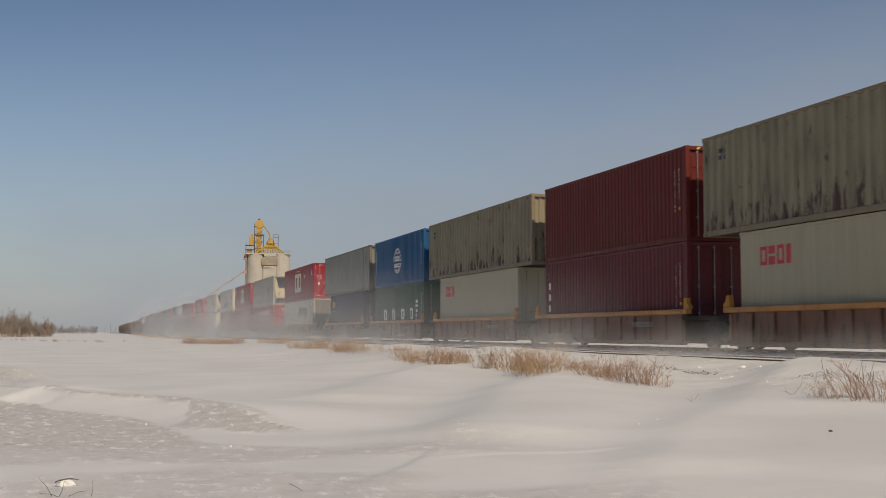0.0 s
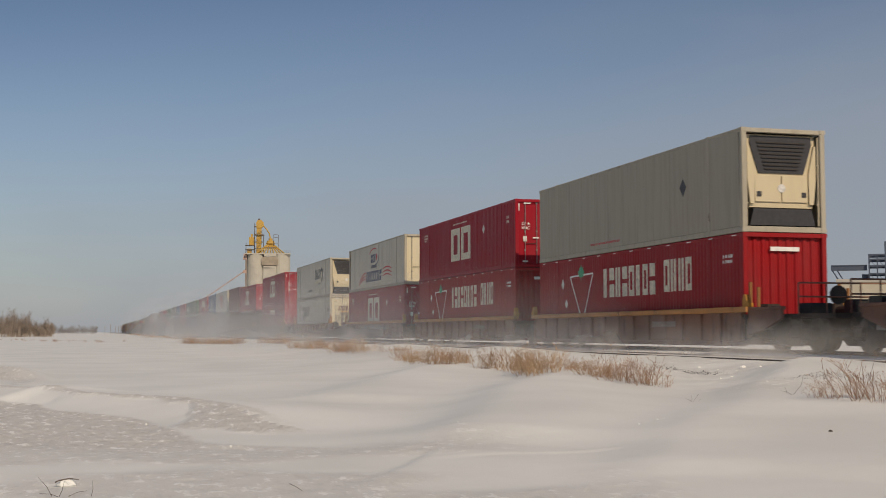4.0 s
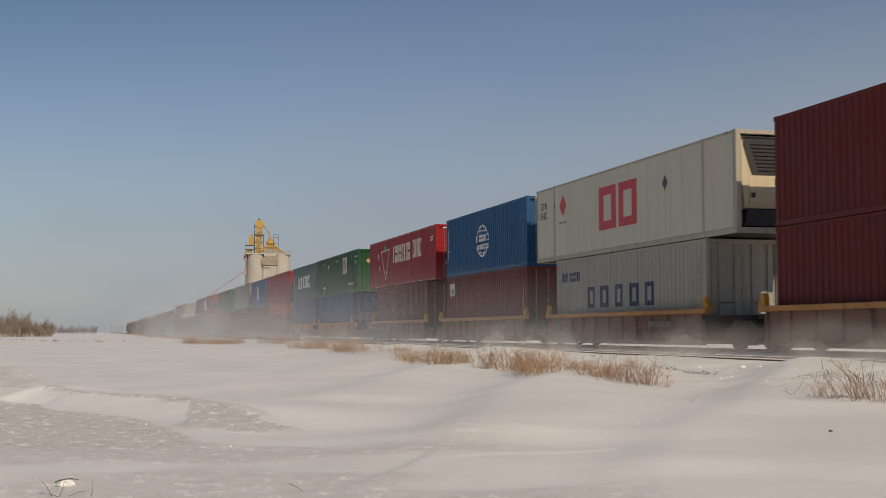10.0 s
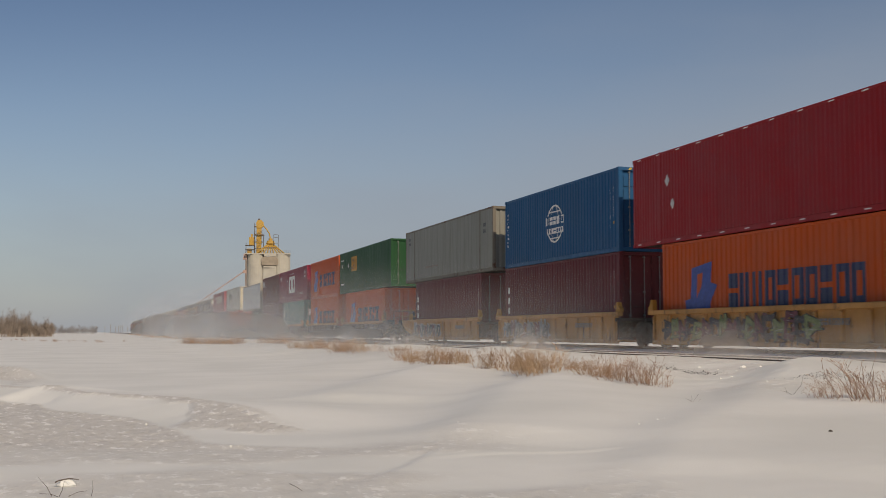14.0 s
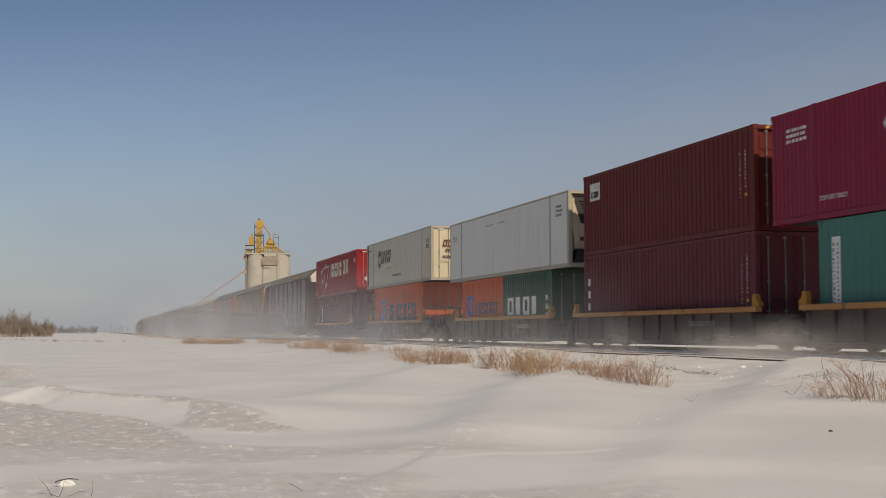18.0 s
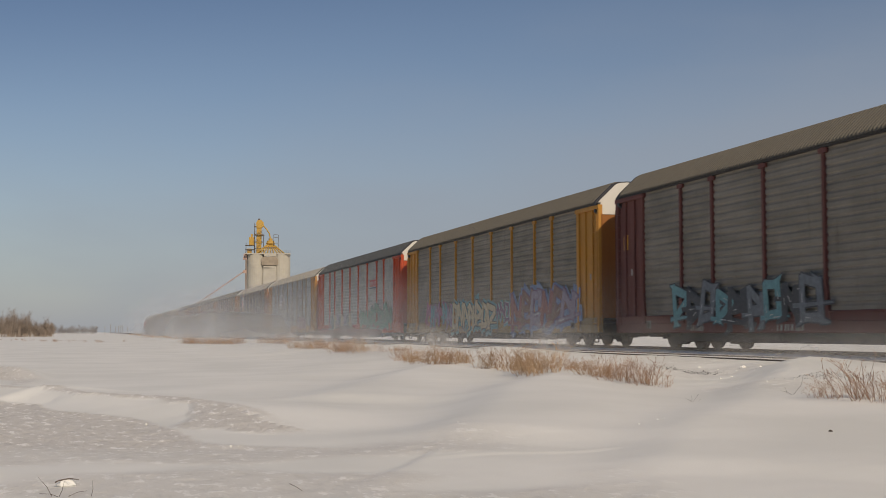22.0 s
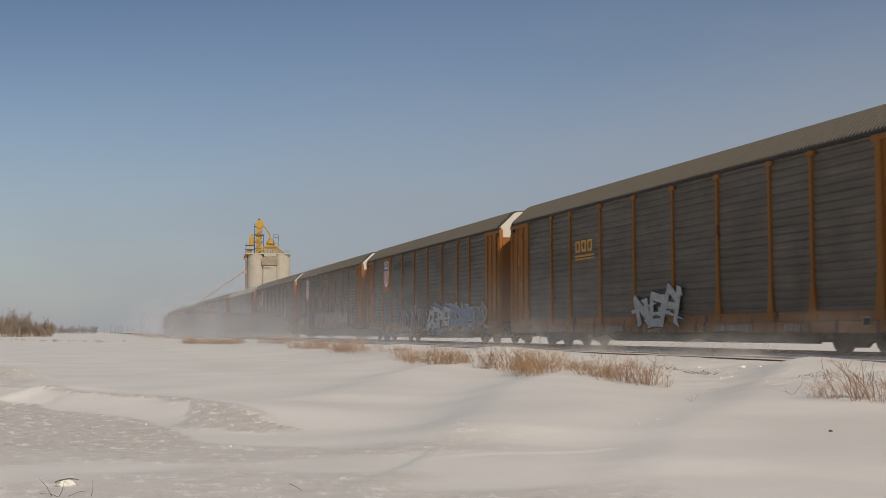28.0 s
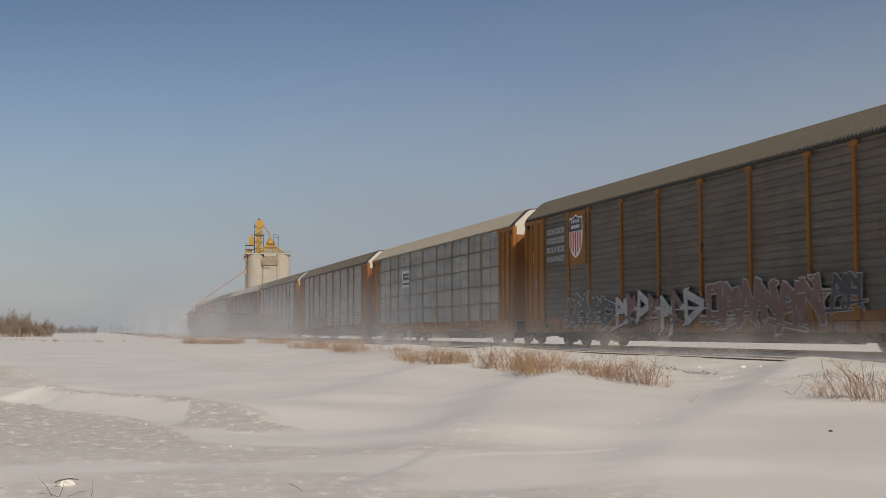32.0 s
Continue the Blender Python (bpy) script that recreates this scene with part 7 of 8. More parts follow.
    rig.tube((-6.0, -2.9, 45.3), (-1.7, -2.9, 45.3), 0.06, 4).box(-4.4, -3.4, -1.6, 0.0, 50.6, 51.3)
    part("tower_platform", rig.mesh("tower_platform", dark), el)
    part("parapet", Shape().box(-1.6, 3.8, -7.3, -6.9, 34.3, 35.5).mesh("parapet", conc), el)
    # second, lower head house on the left, and the distributor with its fan of spouts
    part("cleaner_house", Shape().box(-8.1, -6.1, -2.2, 1.0, 39.4, 43.0, 0.1).box(-7.4, -6.6, -2.0, 0.4, 43.0, 44.4, 0.05).box(-8.9, -7.0, -2.0, 0.6, 36.0, 38.0, 0.1).mesh("cleaner_house", yel), el)
    fr = Shape()
    for px in (-9.4, -5.8):
        fr.tube((px, -2.4, 35.5), (px, -2.4, 40.5 if px < -8 else 45), 0.13, 5)
    for zz in (37.5, 39.3):
        fr.box(-9.8, -5.6, -2.8, 1.2, zz, zz + 0.2)
    part("cleaner_frame", fr.mesh("cleaner_frame", dark), el)
    part("distributor", Shape().tube((1.2, -1, 40.3), (1.2, -1, 41.6), 2.0, 12, 1.5).tube((1.2, -1, 39.4), (1.2, -1, 40.3), 1.0, 12, 2.0).tube((1.2, -1, 41.6), (1.2, -1, 42.6), 0.9, 10).mesh("distributor", yel), el)
    for k in range(9):
        a = -2.4 + k * 0.6
        tip = (1.2 + 3.1 * a / 1.2, -3.6 - 0.5 * abs(a), 35.6)
        part("spout", Shape().tube((1.2 + 0.5 * a, -1.6, 40.0), tip, 0.30, 6).mesh("spout", yel), el)
    br = Shape()
    for px in (2.6, 4.6):
        br.tube((px, -2.4, 38.0 if px < 4 else 35.5), (px, -2.4, 44.2), 0.10, 5)
    for zz in (40.2, 43.0, 44.2):
        br.tube((1.2, -2.4, zz) if zz < 43 else (2.6, -2.4, zz), (4.6, -2.4, zz), 0.09, 5)
    br.box(-2.4, 4.8, -3.0, 1.0, 38.3, 38.5)
    part("head_spout", Shape().tube((-2.2, -1.6, 48.4), (-0.6, -1.5, 46.6), 0.28, 6).tube((-0.6, -1.5, 46.6), (0.6, -1.4, 44.8), 0.28, 6).tube((0.6, -1.4, 44.8), (1.2, -1, 42.3), 0.28, 6).mesh("head_spout", yel), el)
    part("spout_frame", br.mesh("spout_frame", dark), el)
    # outside leg and the conveyor down to the yard
    part("outer_leg", Shape().box(-9.6, -8.9, -4.6, -3.8, 0, 35.2).mesh("outer_leg", plain("weathered_brown_leg", (0.20, 0.155, 0.12), 0.7)), el)
    part("leg_platform", Shape().box(-10.6, -8.8, -4.9, -3.6, 33.0, 34.0, 0.05).box(-10.4, -9.0, -4.8, -3.7, 34.0, 35.6).box(-10.6, -9.0, -4.8, -3.7, 27.0, 28.4, 0.05).mesh("leg_platform", pink), el)
    cv = Shape().tube((-9.6, -4, 28.2), (-32.0, -4, 12.4), 0.22, 6)
    for k in range(8):
        f = k / 7
        cv.tube((-9.6 - 22.4 * f, -4, 28.3 - 15.8 * f), (-9.6 - 22.4 * f, -4, 28.9 - 15.8 * f), 0.12, 5)
    part("conveyor", cv.mesh("conveyor", pink), el)
    part("conveyor_leg", Shape().tube((-25, -3, 0), (-25, -3, 17), 0.25, 6).tube((-32, -3, 0), (-32, -3, 12), 0.25, 6).mesh("conveyor_leg", pink), el)
    el.matrix_world = Matrix.Translation((x, y, z0)) @ Matrix.Rotation(radians(-8), 4, "Z")
    return el


elevator(72.4, 546.0, -0.9)


def far_works(x, y):
    """A second, small plant seen through the gaps of the train."""
    pale = plain("far_plant_grey", (0.34, 0.36, 0.38), 0.7, 0, 0.1, 0.5)
    pl = thing("grain_plant", (x, y, -1.0), "distant grey steel grain plant with lattice tower", "grain elevator")
    for k, (dx, r, hh) in enumerate(((-5.5, 3.6, 21), (-13, 3.6, 18), (5.5, 3.0, 16))):
        part("bin", Shape().tube((dx, 0, 0), (dx, 0, hh), r, 16).tube((dx, 0, hh), (dx, 0, hh + 2.2), r, 16, 0.5).mesh("bin", pale), pl)
    tw = Shape()
    for px in (-1.4, 1.4):
        for py in (-1.4, 1.4):
            tw.tube((px, py, 0), (px * 0.8, py * 0.8, 30), 0.16, 4)
    for k in range(9):
        zz = 2 + k * 2.9
        tw.tube((-1.4, -1.4, zz), (1.4, -1.4, zz), 0.12, 4).tube((-1.4, -1.4, zz), (1.4, -1.4, zz + 2.9 if k < 8 else zz), 0.12, 4)
    tw.box(-2.0, 2.0, -2, 2, 27.5, 28.2).box(-1.0, 1.0, -1, 1, 28.2, 31.5)
    part("lattice_tower", tw.mesh("lattice_tower", pale), pl)
    part("catwalk", Shape().box(-14, 4, -0.6, 0.6, 23.3, 23.9).mesh("catwalk", pale), pl)


far_works(290.4, 467.0)


def steel_plant(x, y):
    """A steel-framed plant with a conveyor bridge, behind a long beige shed."""
    frame_m = plain("blue_grey_steelwork", (0.08, 0.10, 0.14), 0.6, 0.2)
    pl = thing("processing_plant", (x, y, -1.0), "blue-grey steel lattice plant with conveyor bridge", "industrial plant")
    bays = [-0.9 + 1.2 * k for k in range(9)]
    fr = Shape()
    for px in bays:
        for py in (0.0, 3.0, 6.0):
            fr.box(px - 0.09, px + 0.09, py - 0.09, py + 0.09, 0, 15.2 if px > 1 else 13.3)
    for k, zz in enumerate((2.6, 5.2, 7.8, 9.2, 10.4, 11.6, 12.6, 13.3, 14.3, 15.2)):
        right = 8.7
        left = 1.4 if zz > 14 else -0.9
        for py in (0.0, 3.0, 6.0):
            fr.box(left, right, py - 0.1, py + 0.1, zz - 0.12, zz + 0.12)
        for px in bays:
            if px >= left:
                fr.box(px - 0.1, px + 0.1, 0, 6, zz - 0.12, zz + 0.12)
        for a, b in zip(bays, bays[1:]):
            if a >= left and k % 2 == 0:
                fr.tube((a, 0, zz), (b, 0, zz - 1.3), 0.05, 4)
    part("steel_frame", fr.mesh("steel_frame", frame_m), pl)
    for px, pz, r, h in ((0.0, 5.6, 0.9, 3.6), (2.5, 8.2, 0.9, 3.0), (5.0, 10.0, 1.0, 3.2), (7.4, 6.0, 1.0, 5.0), (-1.4, 6.0, 0.6, 4.4)):
        part("vessel", Shape().tube((px, 2.0, pz), (px, 2.0, pz + h), r, 12).tube((px, 2.0, pz - 0.9), (px, 2.0, pz), 0.3, 12, r).mesh("vessel", frame_m), pl)
    part("conveyor_bridge", Shape().box(-6.5, -1.2, 0.6, 2.0, 11.0, 11.7).box(-6.5, -1.2, 0.5, 2.1, 11.7, 11.82).tube((-6.3, 1, 11.0), (-4.6, 1, 8.2), 0.1, 5).tube((-5.6, 1, 11.0), (-3.9, 1, 8.2), 0.1, 5).mesh("conveyor_bridge", frame_m), pl)
    pl.matrix_world = Matrix.Translation((x, y, -1.0)) @ Matrix.Rotation(radians(-34.9), 4, "Z")
    sx, sy = x - 6.0 * math.sin(radians(34.9)), y - 6.0 * math.cos(radians(34.9))
    sd = thing("shed", (sx, sy, -1.0), "long low beige metal shed before the plant", "shed")
    part("wall", Shape().box(-5.4, 22.0, 0, 5, 0, 8.9).mesh("wall", plain("beige_sheet", (0.46, 0.41, 0.32), 0.7, 0, 0.1, 0.6)), sd)
    part("roof", Shape().slab([(-0.3, 8.9), (5.3, 8.9), (2.5, 9.5)], "x", -5.6, 22.2).mesh("roof", plain("beige_roof", (0.52, 0.48, 0.40), 0.7, 0, 0.1, 0.6)), sd)
    sd.matrix_world = Matrix.Translation((sx, sy, -1.0)) @ Matrix.Rotation(radians(-34.9), 4, "Z")


steel_plant(114.3, 164.0)


def along(u, dist):
    """A spot at that bearing (metres to the right per metre ahead of the lens) and distance."""
    a = math.atan(u) + radians(YAW)
    return dist * math.sin(a), dist * math.cos(a)


def utility_pole(x, y, h=9.0, arm=1.2, wood=None):
    wood = wood or plain("pole_wood", (0.12, 0.10, 0.085), 0.85)
    p = thing("utility_pole", (x, y, ground_z(x, y) - 0.05), "weathered wooden utility pole with crossarm", "pole", "poles beyond the line")
    part("mast", Shape().tube((0, 0, 0), (0, 0, h), 0.15, 8, 0.1).mesh("mast", wood), p)
    part("crossarm", Shape().box(-arm, arm, -0.06, 0.06, h - 0.9, h - 0.75).mesh("crossarm", wood), p)
    for dx in (-0.83 * arm, -0.33 * arm, 0.33 * arm, 0.83 * arm):
        part("insulator", shared("insulator", lambda: Shape().tube((0, 0, 0), (0, 0, 0.2), 0.05, 6), SILVER), p, (dx, 0, h - 0.75))


for k in range(12):
    utility_pole(82.4, 105.0 + k * 60.0)


# a cluster of poles far down the line, at the edge of sight; their wood is paled to paint in haze
for u, d, h in ((-0.2722, 760.0, 4.6), (-0.2677, 820.0, 6.2), (-0.2636, 800.0, 4.4), (-0.2613, 790.0, 4.8), (-0.2595, 800.0, 5.2), (-0.2581, 810.0, 5.4), (-0.2540, 780.0, 4.0)):
    utility_pole(*along(u, d), h, 0.55, plain("haze_paled_pole_wood", (0.30, 0.29, 0.28), 0.85))


# ---- far woods ----
def bare_tree(sh, x, y, z, h, rng):
    """Thin stems, boughs and a haze of fine twigs."""
    for _ in range(rng.randint(1, 3)):
        sx, lean = x + rng.uniform(-0.7, 0.7), rng.uniform(-0.5, 0.5)
        top = (sx + lean, y, z + h * rng.uniform(0.6, 0.85))
        sh.tube((sx, y, z), top, 0.075, 4, 0.03)
        for _ in range(rng.randint(6, 9)):
            f = rng.uniform(0.12, 1)
            p = (sx + lean * f, y, z + (top[2] - z) * f)
            a, s = rng.uniform(0, 6.28), rng.uniform(0.08, 0.26)
            q = (p[0] + math.cos(a) * h * s, p[1] + math.sin(a) * h * s, p[2] + h * rng.uniform(0.12, 0.36))
            sh.tube(p, q, 0.035, 3, 0.018)
            for _ in range(7):
                g = rng.uniform(0.15, 1)
                m = tuple(p[i] + (q[i] - p[i]) * g for i in range(3))
                e = (m[0] + rng.uniform(-0.7, 0.7), m[1] + rng.uniform(-0.7, 0.7), m[2] + rng.uniform(0.1, 1.0))
                sh.tube(m, e, 0.026, 3, 0.012)


def woods(name, label, spots, mat):
    rng = random.Random(7)
    sh = Shape()
    for x, y, h in spots:
        bare_tree(sh, x, y, ground_z(x, y) - 0.1, h, rng)
    tagged(new(name, sh.mesh(name, mat)), label, "trees", kind="stuff")


rng = random.Random(11)
near_spots, far_spots = [], []
for k in range(250):
    u = (rng.uniform(-60, 93) - 784) / 2193
    d = rng.uniform(330, 420)
    x, y = along(u, d)
    near_spots.append((x, y, (3.4 + 4.5 * abs(noise.noise((u * 60, 2.0, 0.5))) + 3.4 * (rng.random() ** 4)) * rng.uniform(0.55, 1.1) * (0.75 if u > -0.33 else 1.0)))
for k in range(110):
    u = (rng.uniform(92, 172) - 784) / 2193
    d = rng.uniform(800, 1100)
    x, y = along(u, d)
    far_spots.append((x, y, rng.uniform(3.0, 6.5)))
TWIG = plain("bare_twigs", (0.29, 0.235, 0.19), 0.9)
woods("bare_bushes", "bare brown leafless bushes along a field edge", near_spots, TWIG)
woods("far_treeline", "far hazy line of bare trees", far_spots, plain("far_twigs", (0.30, 0.29, 0.29), 0.9))


def spot(u, v):
    """The place on the snow seen along u, v (to the right and down, per metre ahead)."""
    a, d = math.atan(u) + radians(YAW), 5.0
    while d < 260:
        r = d * math.sqrt(1 + u * u)
        x, y = r * math.sin(a), r * math.cos(a)
        if EYE[2] - v * d <= ground_z(x, y):
            break
        d += 0.05 if d < 60 else 0.4
    return x, y


# ---- dry weeds along the foot of the bank ----
def weed_shape(seed, n, spread_r, h):
    """Stalks with a kink, side twigs and seed heads, leaning with the wind."""
    rng = random.Random(seed)
    sh = Shape()
    for _ in range(n):
        a, r = rng.uniform(0, 6.28), spread_r * rng.random()
        x, y = r * math.cos(a), r * math.sin(a)
        out = Vector((math.cos(a), math.sin(a), 0)) * rng.uniform(0, 0.35)
        lean = (Vector((rng.gauss(0.05, 0.36), rng.gauss(-0.1, 0.40), 1)) + out).normalized()
        hh = h * rng.choice((0.45, 0.6, 0.75, 0.85, 1.0, 1.15)) * rng.uniform(0.8, 1.1) * (1 - 0.35 * r / spread_r)
        p = Vector((x, y, -0.08))
        q = p + lean * hh * 0.55
        bend = Vector((rng.gauss(0, 0.4), rng.gauss(0, 0.4), rng.uniform(-0.3, 0.1)))
        t = q + (lean + bend).normalized() * hh * 0.5
        sh.tube((0, 0, -0.14), p, 0.004, 3)
        sh.tube(p, q, 0.0042, 3, 0.0034)
        sh.tube(q, t, 0.0034, 3, 0.0014)
        for _ in range(rng.randint(2, 5)):
            f = rng.uniform(0.0, 0.95)
            m = q + (t - q) * f
            e = m + Vector((rng.uniform(-0.11, 0.11), rng.uniform(-0.11, 0.11), rng.uniform(0.02, 0.13)))
            sh.tube(m, e, 0.003, 3, 0.0012)
            if rng.random() < 0.4:
                sh.tube(e, e + (e - m).normalized() * 0.025, 0.007, 4, 0.002)
    return sh


STRAW = plain("dry_straw", (0.32, 0.185, 0.095), 0.8, 0, 0.45, 3)
PALEST = plain("pale_straw", (0.38, 0.25, 0.145), 0.8, 0, 0.4, 3)
REDST = plain("red_brown_stalks", (0.34, 0.215, 0.145), 0.8, 0, 0.4, 3)


def weeds():
    mats = (STRAW, PALEST, REDST)
    tall = [weed_shape(k, 28 + 8 * (k % 3), 0.34, 0.60).mesh("dry_weed_clump", mats[k % 2]) for k in range(6)]
    stalky = [weed_shape(k + 40, 20, 0.32, 0.66).mesh("dry_weed_clump", REDST) for k in range(4)]
    low = [weed_shape(k + 20, 22, 0.5, 0.36).mesh("dry_weed_clump", STRAW) for k in range(4)]
    rng = random.Random(5)

    def clump(x, y, s, kinds):
        ob = new("dry_weed_clump", rng.choice(kinds))
        ob.matrix_world = Matrix.Translation((x, y, ground_z(x, y))) @ Matrix.Rotation(rng.uniform(0, 6.28), 4, "Z") @ Matrix.Diagonal((s, s, s, 1))
        words = "bare red-brown weed stalks poking through the snow" if kinds is stalky else ("low straw-coloured weeds half buried in snow" if kinds is low else "dry straw-coloured weeds poking through the snow")
        tagged(ob, words, "weeds", "dry weeds along the track bank")

    # stretches of the row along the bank: bearing and dip of both ends, how many, size, kinds
    for u0, v0, u1, v1, n, s, kinds in (
            (-0.2429, 0.0042, -0.2201, 0.0046, 16, 1.0, low), (-0.2100, 0.0092, -0.1628, 0.0096, 26, 1.4, tall), (-0.1473, 0.0088, -0.1237, 0.0096, 9, 1.3, tall),
            (-0.1209, 0.0131, -0.0927, 0.0136, 9, 1.2, tall), (-0.0895, 0.0155, -0.0609, 0.0162, 8, 1.15, tall), (-0.0436, 0.0150, -0.0318, 0.0155, 3, 0.8, low),
            (-0.0354, 0.0232, 0.0000, 0.0262, 6, 1.05, tall), (0.0000, 0.0262, 0.0200, 0.0240, 4, 1.0, tall), (0.0354, 0.0289, 0.0600, 0.0312, 4, 1.05, tall),
            (0.0630, 0.0321, 0.0860, 0.0330, 6, 1.1, tall), (0.0940, 0.0305, 0.1121, 0.0312, 4, 0.7, low), (0.1140, 0.0340, 0.1400, 0.0372, 5, 0.8, tall),
            (0.1360, 0.0385, 0.1737, 0.0438, 7, 0.95, stalky), (0.1773, 0.0440, 0.1796, 0.0443, 1, 0.4, stalky), (0.2990, 0.0515, 0.3209, 0.0560, 2, 0.7, stalky),
            (0.3300, 0.0530, 0.3600, 0.0575, 4, 1.0, stalky)):
        for i in range(n):
            f = (i + rng.random()) / n
            x, y = spot(u0 + (u1 - u0) * f, v0 + (v1 - v0) * f + rng.uniform(-0.0012, 0.0004) * min(1.0, v0 / 0.03))
            clump(x, y, s * rng.uniform(0.65, 1.15), kinds)
    for i in range(60):
        y = 140 + 320 * (i + rng.random()) / 60
        clump(10.2 + 0.004 * y + rng.uniform(-0.5, 0.5), y, 1.3 * rng.uniform(0.6, 1.15), tall)

    # thin straw showing through the snow far out on the field
    for u, d, n, w in ((-0.307, 170, 16, 5.0), (-0.335, 190, 12, 8.0), (-0.28, 150, 6, 4.0)):
        x0, y0 = along(u, d)
        for i in range(n):
            clump(x0 + rng.uniform(-w, w), y0 + rng.uniform(-9, 9), rng.uniform(0.5, 0.9), low)


weeds()


def twig(x, y, sticks, label, r=0.0022):
    """A few bare sticks in the snow near the eye."""
    sh = Shape()
    for (a, b, c), (d, e, f) in sticks:
        m = ((a + d) / 2 + 0.06 * (f - c), (b + e) / 2, (c + f) / 2 + 0.08 * abs(d - a))
        sh.tube((a, b, c), m, r, 5, r * 0.8).tube(m, (d, e, f), r * 0.8, 5, r * 0.45)
    ob = new("twig", sh.mesh("twig", plain("grey_twig", (0.10, 0.075, 0.06), 0.9)))
    ob.location = (x, y, ground_z(x, y))
    tagged(ob, label, "twig", "twigs in the snow")


def snow_lump(x, y, r, seed, mat=None, label="small lump of hard snow on the drift", name="snow_lump", cat="snow lump"):
    rng = random.Random(seed)
    sh = Shape()
    n = 7
    vs = [(0, 0, r * 0.7)]
    for j, (k, zz) in enumerate(((0.7, 0.5), (1.0, 0.0), (0.8, -0.4))):
        for i in range(n):
            a = 6.283 * (i + 0.5 * j) / n
            q = k * r * rng.uniform(0.75, 1.2)
            vs.append((q * math.cos(a), q * math.sin(a) * 0.8, zz * r))
    fs = [(0, 1 + i, 1 + (i + 1) % n) for i in range(n)]
    for j in range(2):
        for i in range(n):
            a, b = 1 + j * n + i, 1 + j * n + (i + 1) % n
            fs.append((a, a + n, b + n, b))
    sh.put(vs, fs)
    ob = new(name, sh.mesh(name, mat or SNOW))
    ob.location = (x, y, ground_z(x, y) + r * 0.1)
    tagged(ob, label, cat, "lumps on the snow")


def litter():
    for k, (u, v, r) in enumerate(((0.241, 0.0285, 0.06), (0.206, 0.0285, 0.035), (0.255, 0.028, 0.03), (0.172, 0.070, 0.012), (0.177, 0.069, 0.012), (0.157, 0.0735, 0.012), (-0.238, 0.074, 0.02), (-0.17, 0.092, 0.016), (0.012, 0.072, 0.012))):
        x, y = spot(u, v)
        snow_lump(x, y, r, k)
    rng = random.Random(23)
    for k in range(12):
        x, y = spot(rng.uniform(0.16, 0.33), 0.030 + 0.022 * rng.random() ** 2)
        snow_lump(x, y, rng.uniform(0.010, 0.024), 60 + k)
    x, y = spot(0.3104, 0.0798)
    snow_lump(x, y, 0.024, 31, plain("dark_clod", (0.07, 0.06, 0.05), 0.9), "small dark clod lying on the snow", "clod", "clod")
    x, y = spot(-0.300, 0.123)
    snow_lump(x, y, 0.075, 41, None, "hard slab of snow with an undercut edge", "snow_slab", "snow lump")
    twig(x, y, [((-0.085, -0.03, 0.030), (-0.055, -0.03, 0.044)), ((-0.06, -0.03, 0.043), (0.08, -0.03, 0.047))], "dark bent stick lying over a slab of snow", 0.006)
    x, y = spot(-0.311, 0.131)
    twig(x, y, [((0, 0, -0.02), (-0.10, 0.02, 0.13)), ((0.03, 0, -0.02), (0.07, 0.0, 0.10)), ((0.05, 0, -0.01), (-0.09, -0.05, 0.03)), ((0.1, 0, 0), (0.22, 0.1, 0.02))], "thin grey twigs sticking out of the snow")
    x, y = spot(-0.281, 0.131)
    twig(x, y, [((0, 0, -0.02), (0.01, 0.0, 0.11))], "single grey twig upright in the snow")
    x, y = spot(-0.117, 0.127)
    twig(x, y, [((-0.05, 0, 0.05), (0.05, 0.0, -0.01))], "single grey twig lying on the snow")
    x, y = spot(0.2008, 0.0555)
    twig(x, y, [((0, 0, -0.02), (-0.12, 0, 0.04)), ((0, 0, 0), (0.08, 0, 0.10)), ((0.05, 0, -0.02), (0.11, 0.0, 0.03)), ((-0.02, 0, 0), (-0.03, 0, 0.09))], "small branched red-brown twig in the snow")
    x, y = spot(0.2815, 0.0500)
    twig(x, y, [((0, 0, -0.02), (-0.2, 0, 0.05)), ((-0.1, 0, 0.01), (-0.12, 0.02, 0.1)), ((0, 0, 0), (0.12, 0, 0.13)), ((0.05, 0, -0.02), (0.2, 0.0, 0.03)), ((0.1, 0, 0.1), (0.14, 0, 0.24))], "dark broken branch lying on the drift")


litter()


# ---- blown snow round the running gear ----
DUST = []


def veil(name, mat, x, y, length, height, wave, share, label):
    """A wavy curtain of blown snow; share is its part of the train's speed."""
    n, m = 16, 5
    rng = random.Random(int(x * 100 + y * 7))
    ph = [rng.uniform(0, 6.28) for _ in range(3)]
    vs = []
    for j in range(m):
        z = -0.35 + (height + 0.35) * j / (m - 1)
        for i in range(n + 1):
            yy = -length / 2 + length * i / n
            vs.append((wave * (math.sin(yy * 0.35 + ph[0]) + 0.5 * math.sin(yy * 0.8 + z + ph[1])) + 0.12 * z * math.sin(ph[2] + yy * 0.2), yy, z))
    fs = [(j * (n + 1) + i, j * (n + 1) + i + 1, (j + 1) * (n + 1) + i + 1, (j + 1) * (n + 1) + i) for j in range(m - 1) for i in range(n)]
    me = bpy.data.meshes.new(name)
    me.from_pydata(vs, [], fs)
    me.materials.append(mat)
    me.polygons.foreach_set("use_smooth", [True] * len(me.polygons))
    ob = new(name, me)
    ob.location = (x, y, 0)
    ob.visible_shadow = False
    tagged(ob, label, "blown snow", "veils of blown snow", kind="stuff")
    DUST.append((ob, share))


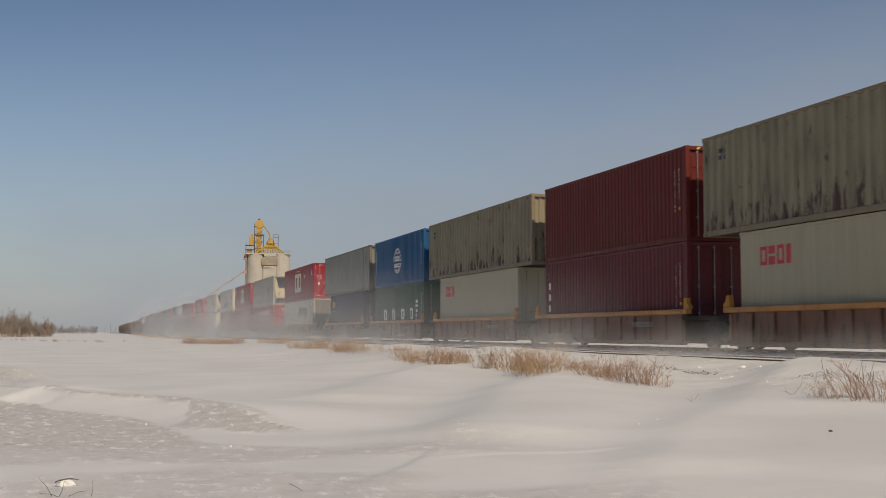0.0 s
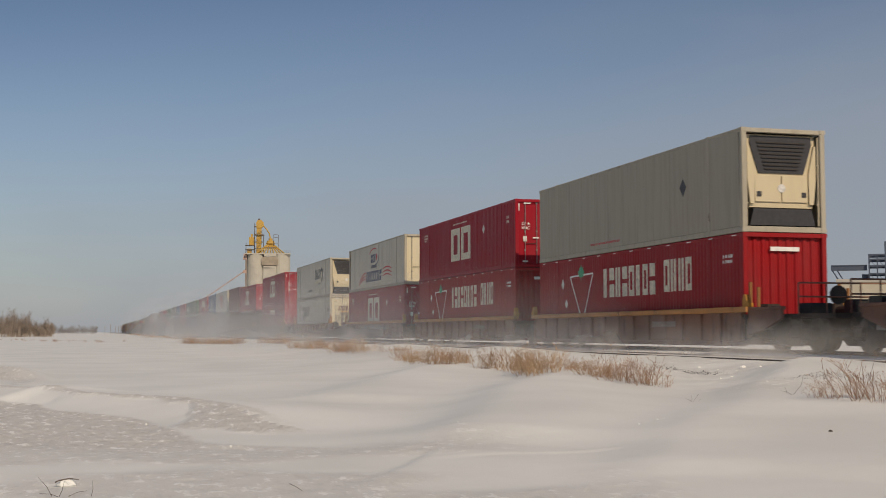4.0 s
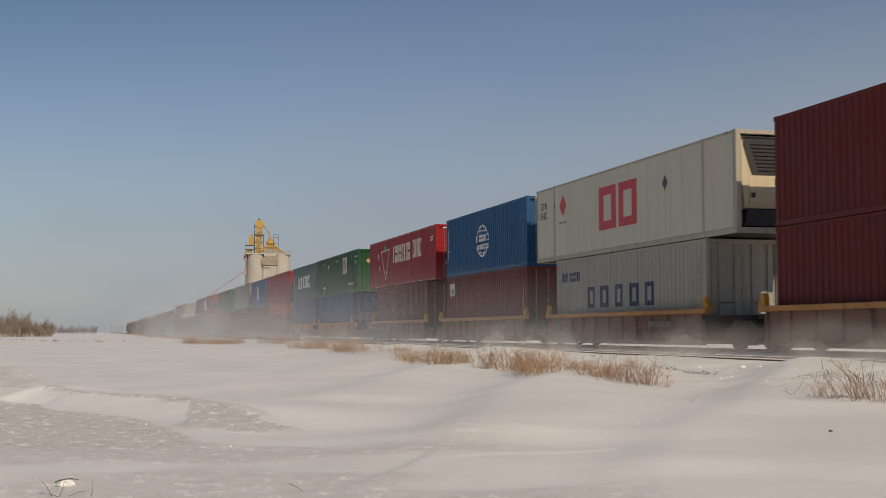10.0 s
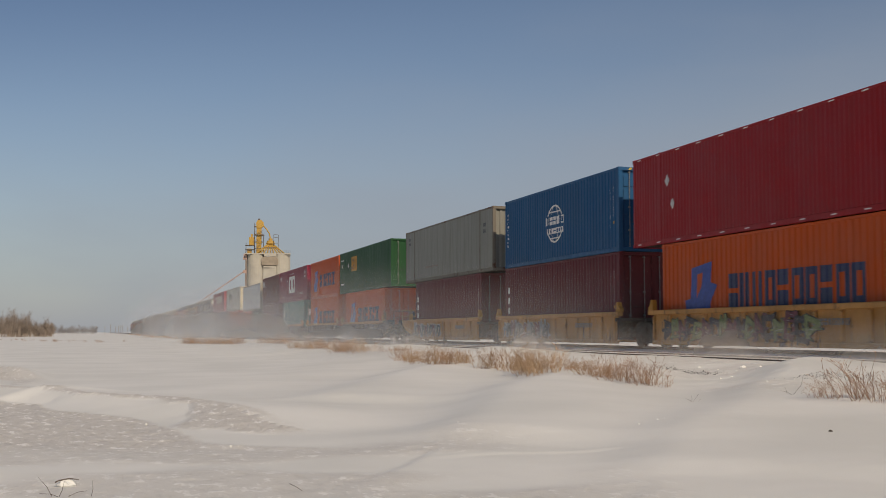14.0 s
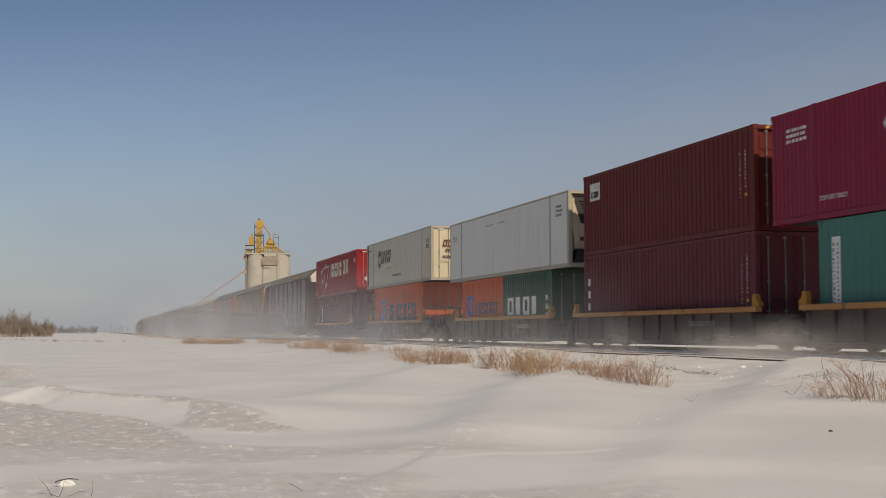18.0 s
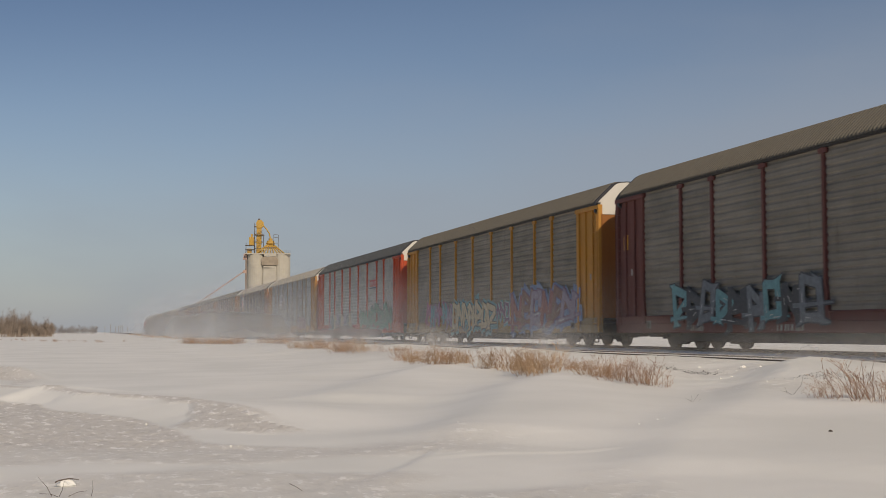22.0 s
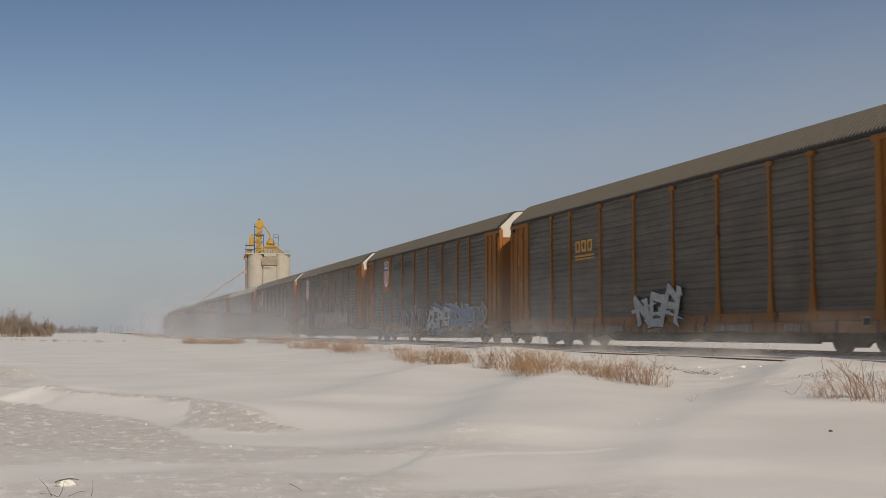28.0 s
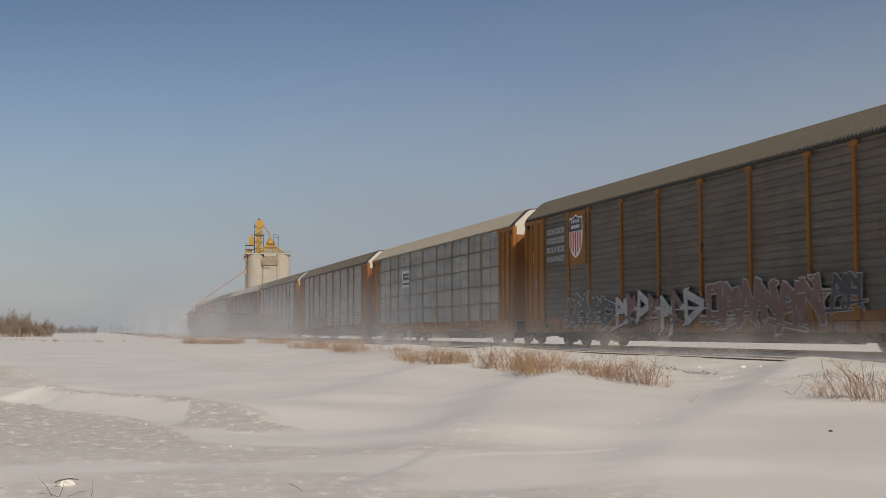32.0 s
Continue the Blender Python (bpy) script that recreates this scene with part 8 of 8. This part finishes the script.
D_LOW = dust_material("low_blown_snow", 0.63, -0.40, 0.95, 26.0, ragged=1.05)
for k in range(36):
    veil("snow_veil", D_LOW, 13.85, 6.0 + k * 14.5, 26.0, 2.8, 0.08, 0.5, "low sunlit veil of blown snow beside the train")


def cloud(y, density, height, x0=3.0, x1=34.0):
    """A standing bank of snow haze across the line, thin and soft at its edges."""
    mat = dust_material("snow_haze", density, 0.3, height, x1 - x0, ragged=0.18)
    vs, fs = [], []
    n, m = 14, 5
    for j in range(m):
        z = -0.4 + (height + 1.5) * j / (m - 1)
        for i in range(n + 1):
            vs.append((0.8 * math.sin(i * 0.9 + j), -(x1 - x0) / 2 + (x1 - x0) * i / n, z))
    fs = [(j * (n + 1) + i, j * (n + 1) + i + 1, (j + 1) * (n + 1) + i + 1, (j + 1) * (n + 1) + i) for j in range(m - 1) for i in range(n)]
    me = bpy.data.meshes.new("snow_haze")
    me.from_pydata(vs, [], fs)
    me.materials.append(mat)
    me.polygons.foreach_set("use_smooth", [True] * len(me.polygons))
    ob = new("snow_haze", me)
    ob.location, ob.rotation_euler = ((x0 + x1) / 2, y, 0), (0, 0, radians(90))
    ob.visible_shadow = False
    tagged(ob, "soft bank of snow haze hanging over the line", "blown snow", "banks of snow haze", kind="stuff")


for y, dens, top in ((34, 0.18, 2.8), (58, 0.32, 4.2), (92, 0.40, 5.4), (150, 0.46, 6.4), (250, 0.36, 7.0)):
    cloud(y, dens, top, 1.5 + y * 0.01, 16.5)


# ---- what moves ----
def motions():
    for ob in RUN:
        p = ob.location.copy()
        walk(ob, [(float(t), pose(p.x, p.y - run, p.z)) for t, run in enumerate(RUN_OUT)])
    for ob, share in DUST:
        p = ob.location.copy()
        walk(ob, [(float(t), pose(p.x, p.y - share * run, p.z)) for t, run in enumerate(RUN_OUT)])
    # all wheelsets of one end of a truck turn alike
    lead = {}
    for w, s in WHEELSETS:
        if s not in lead:
            lead[s] = w
            walk(w, [(k / FPS, pose(0, s * 0.89, WHEEL_R, 86.0 * k)) for k in range(32 * FPS + 1)])
        else:
            w.rotation_mode = "QUATERNION"
            w.animation_data_create()
            w.animation_data.action = lead[s].animation_data.action
            w.animation_data.action_slot = lead[s].animation_data.action_slot


motions()
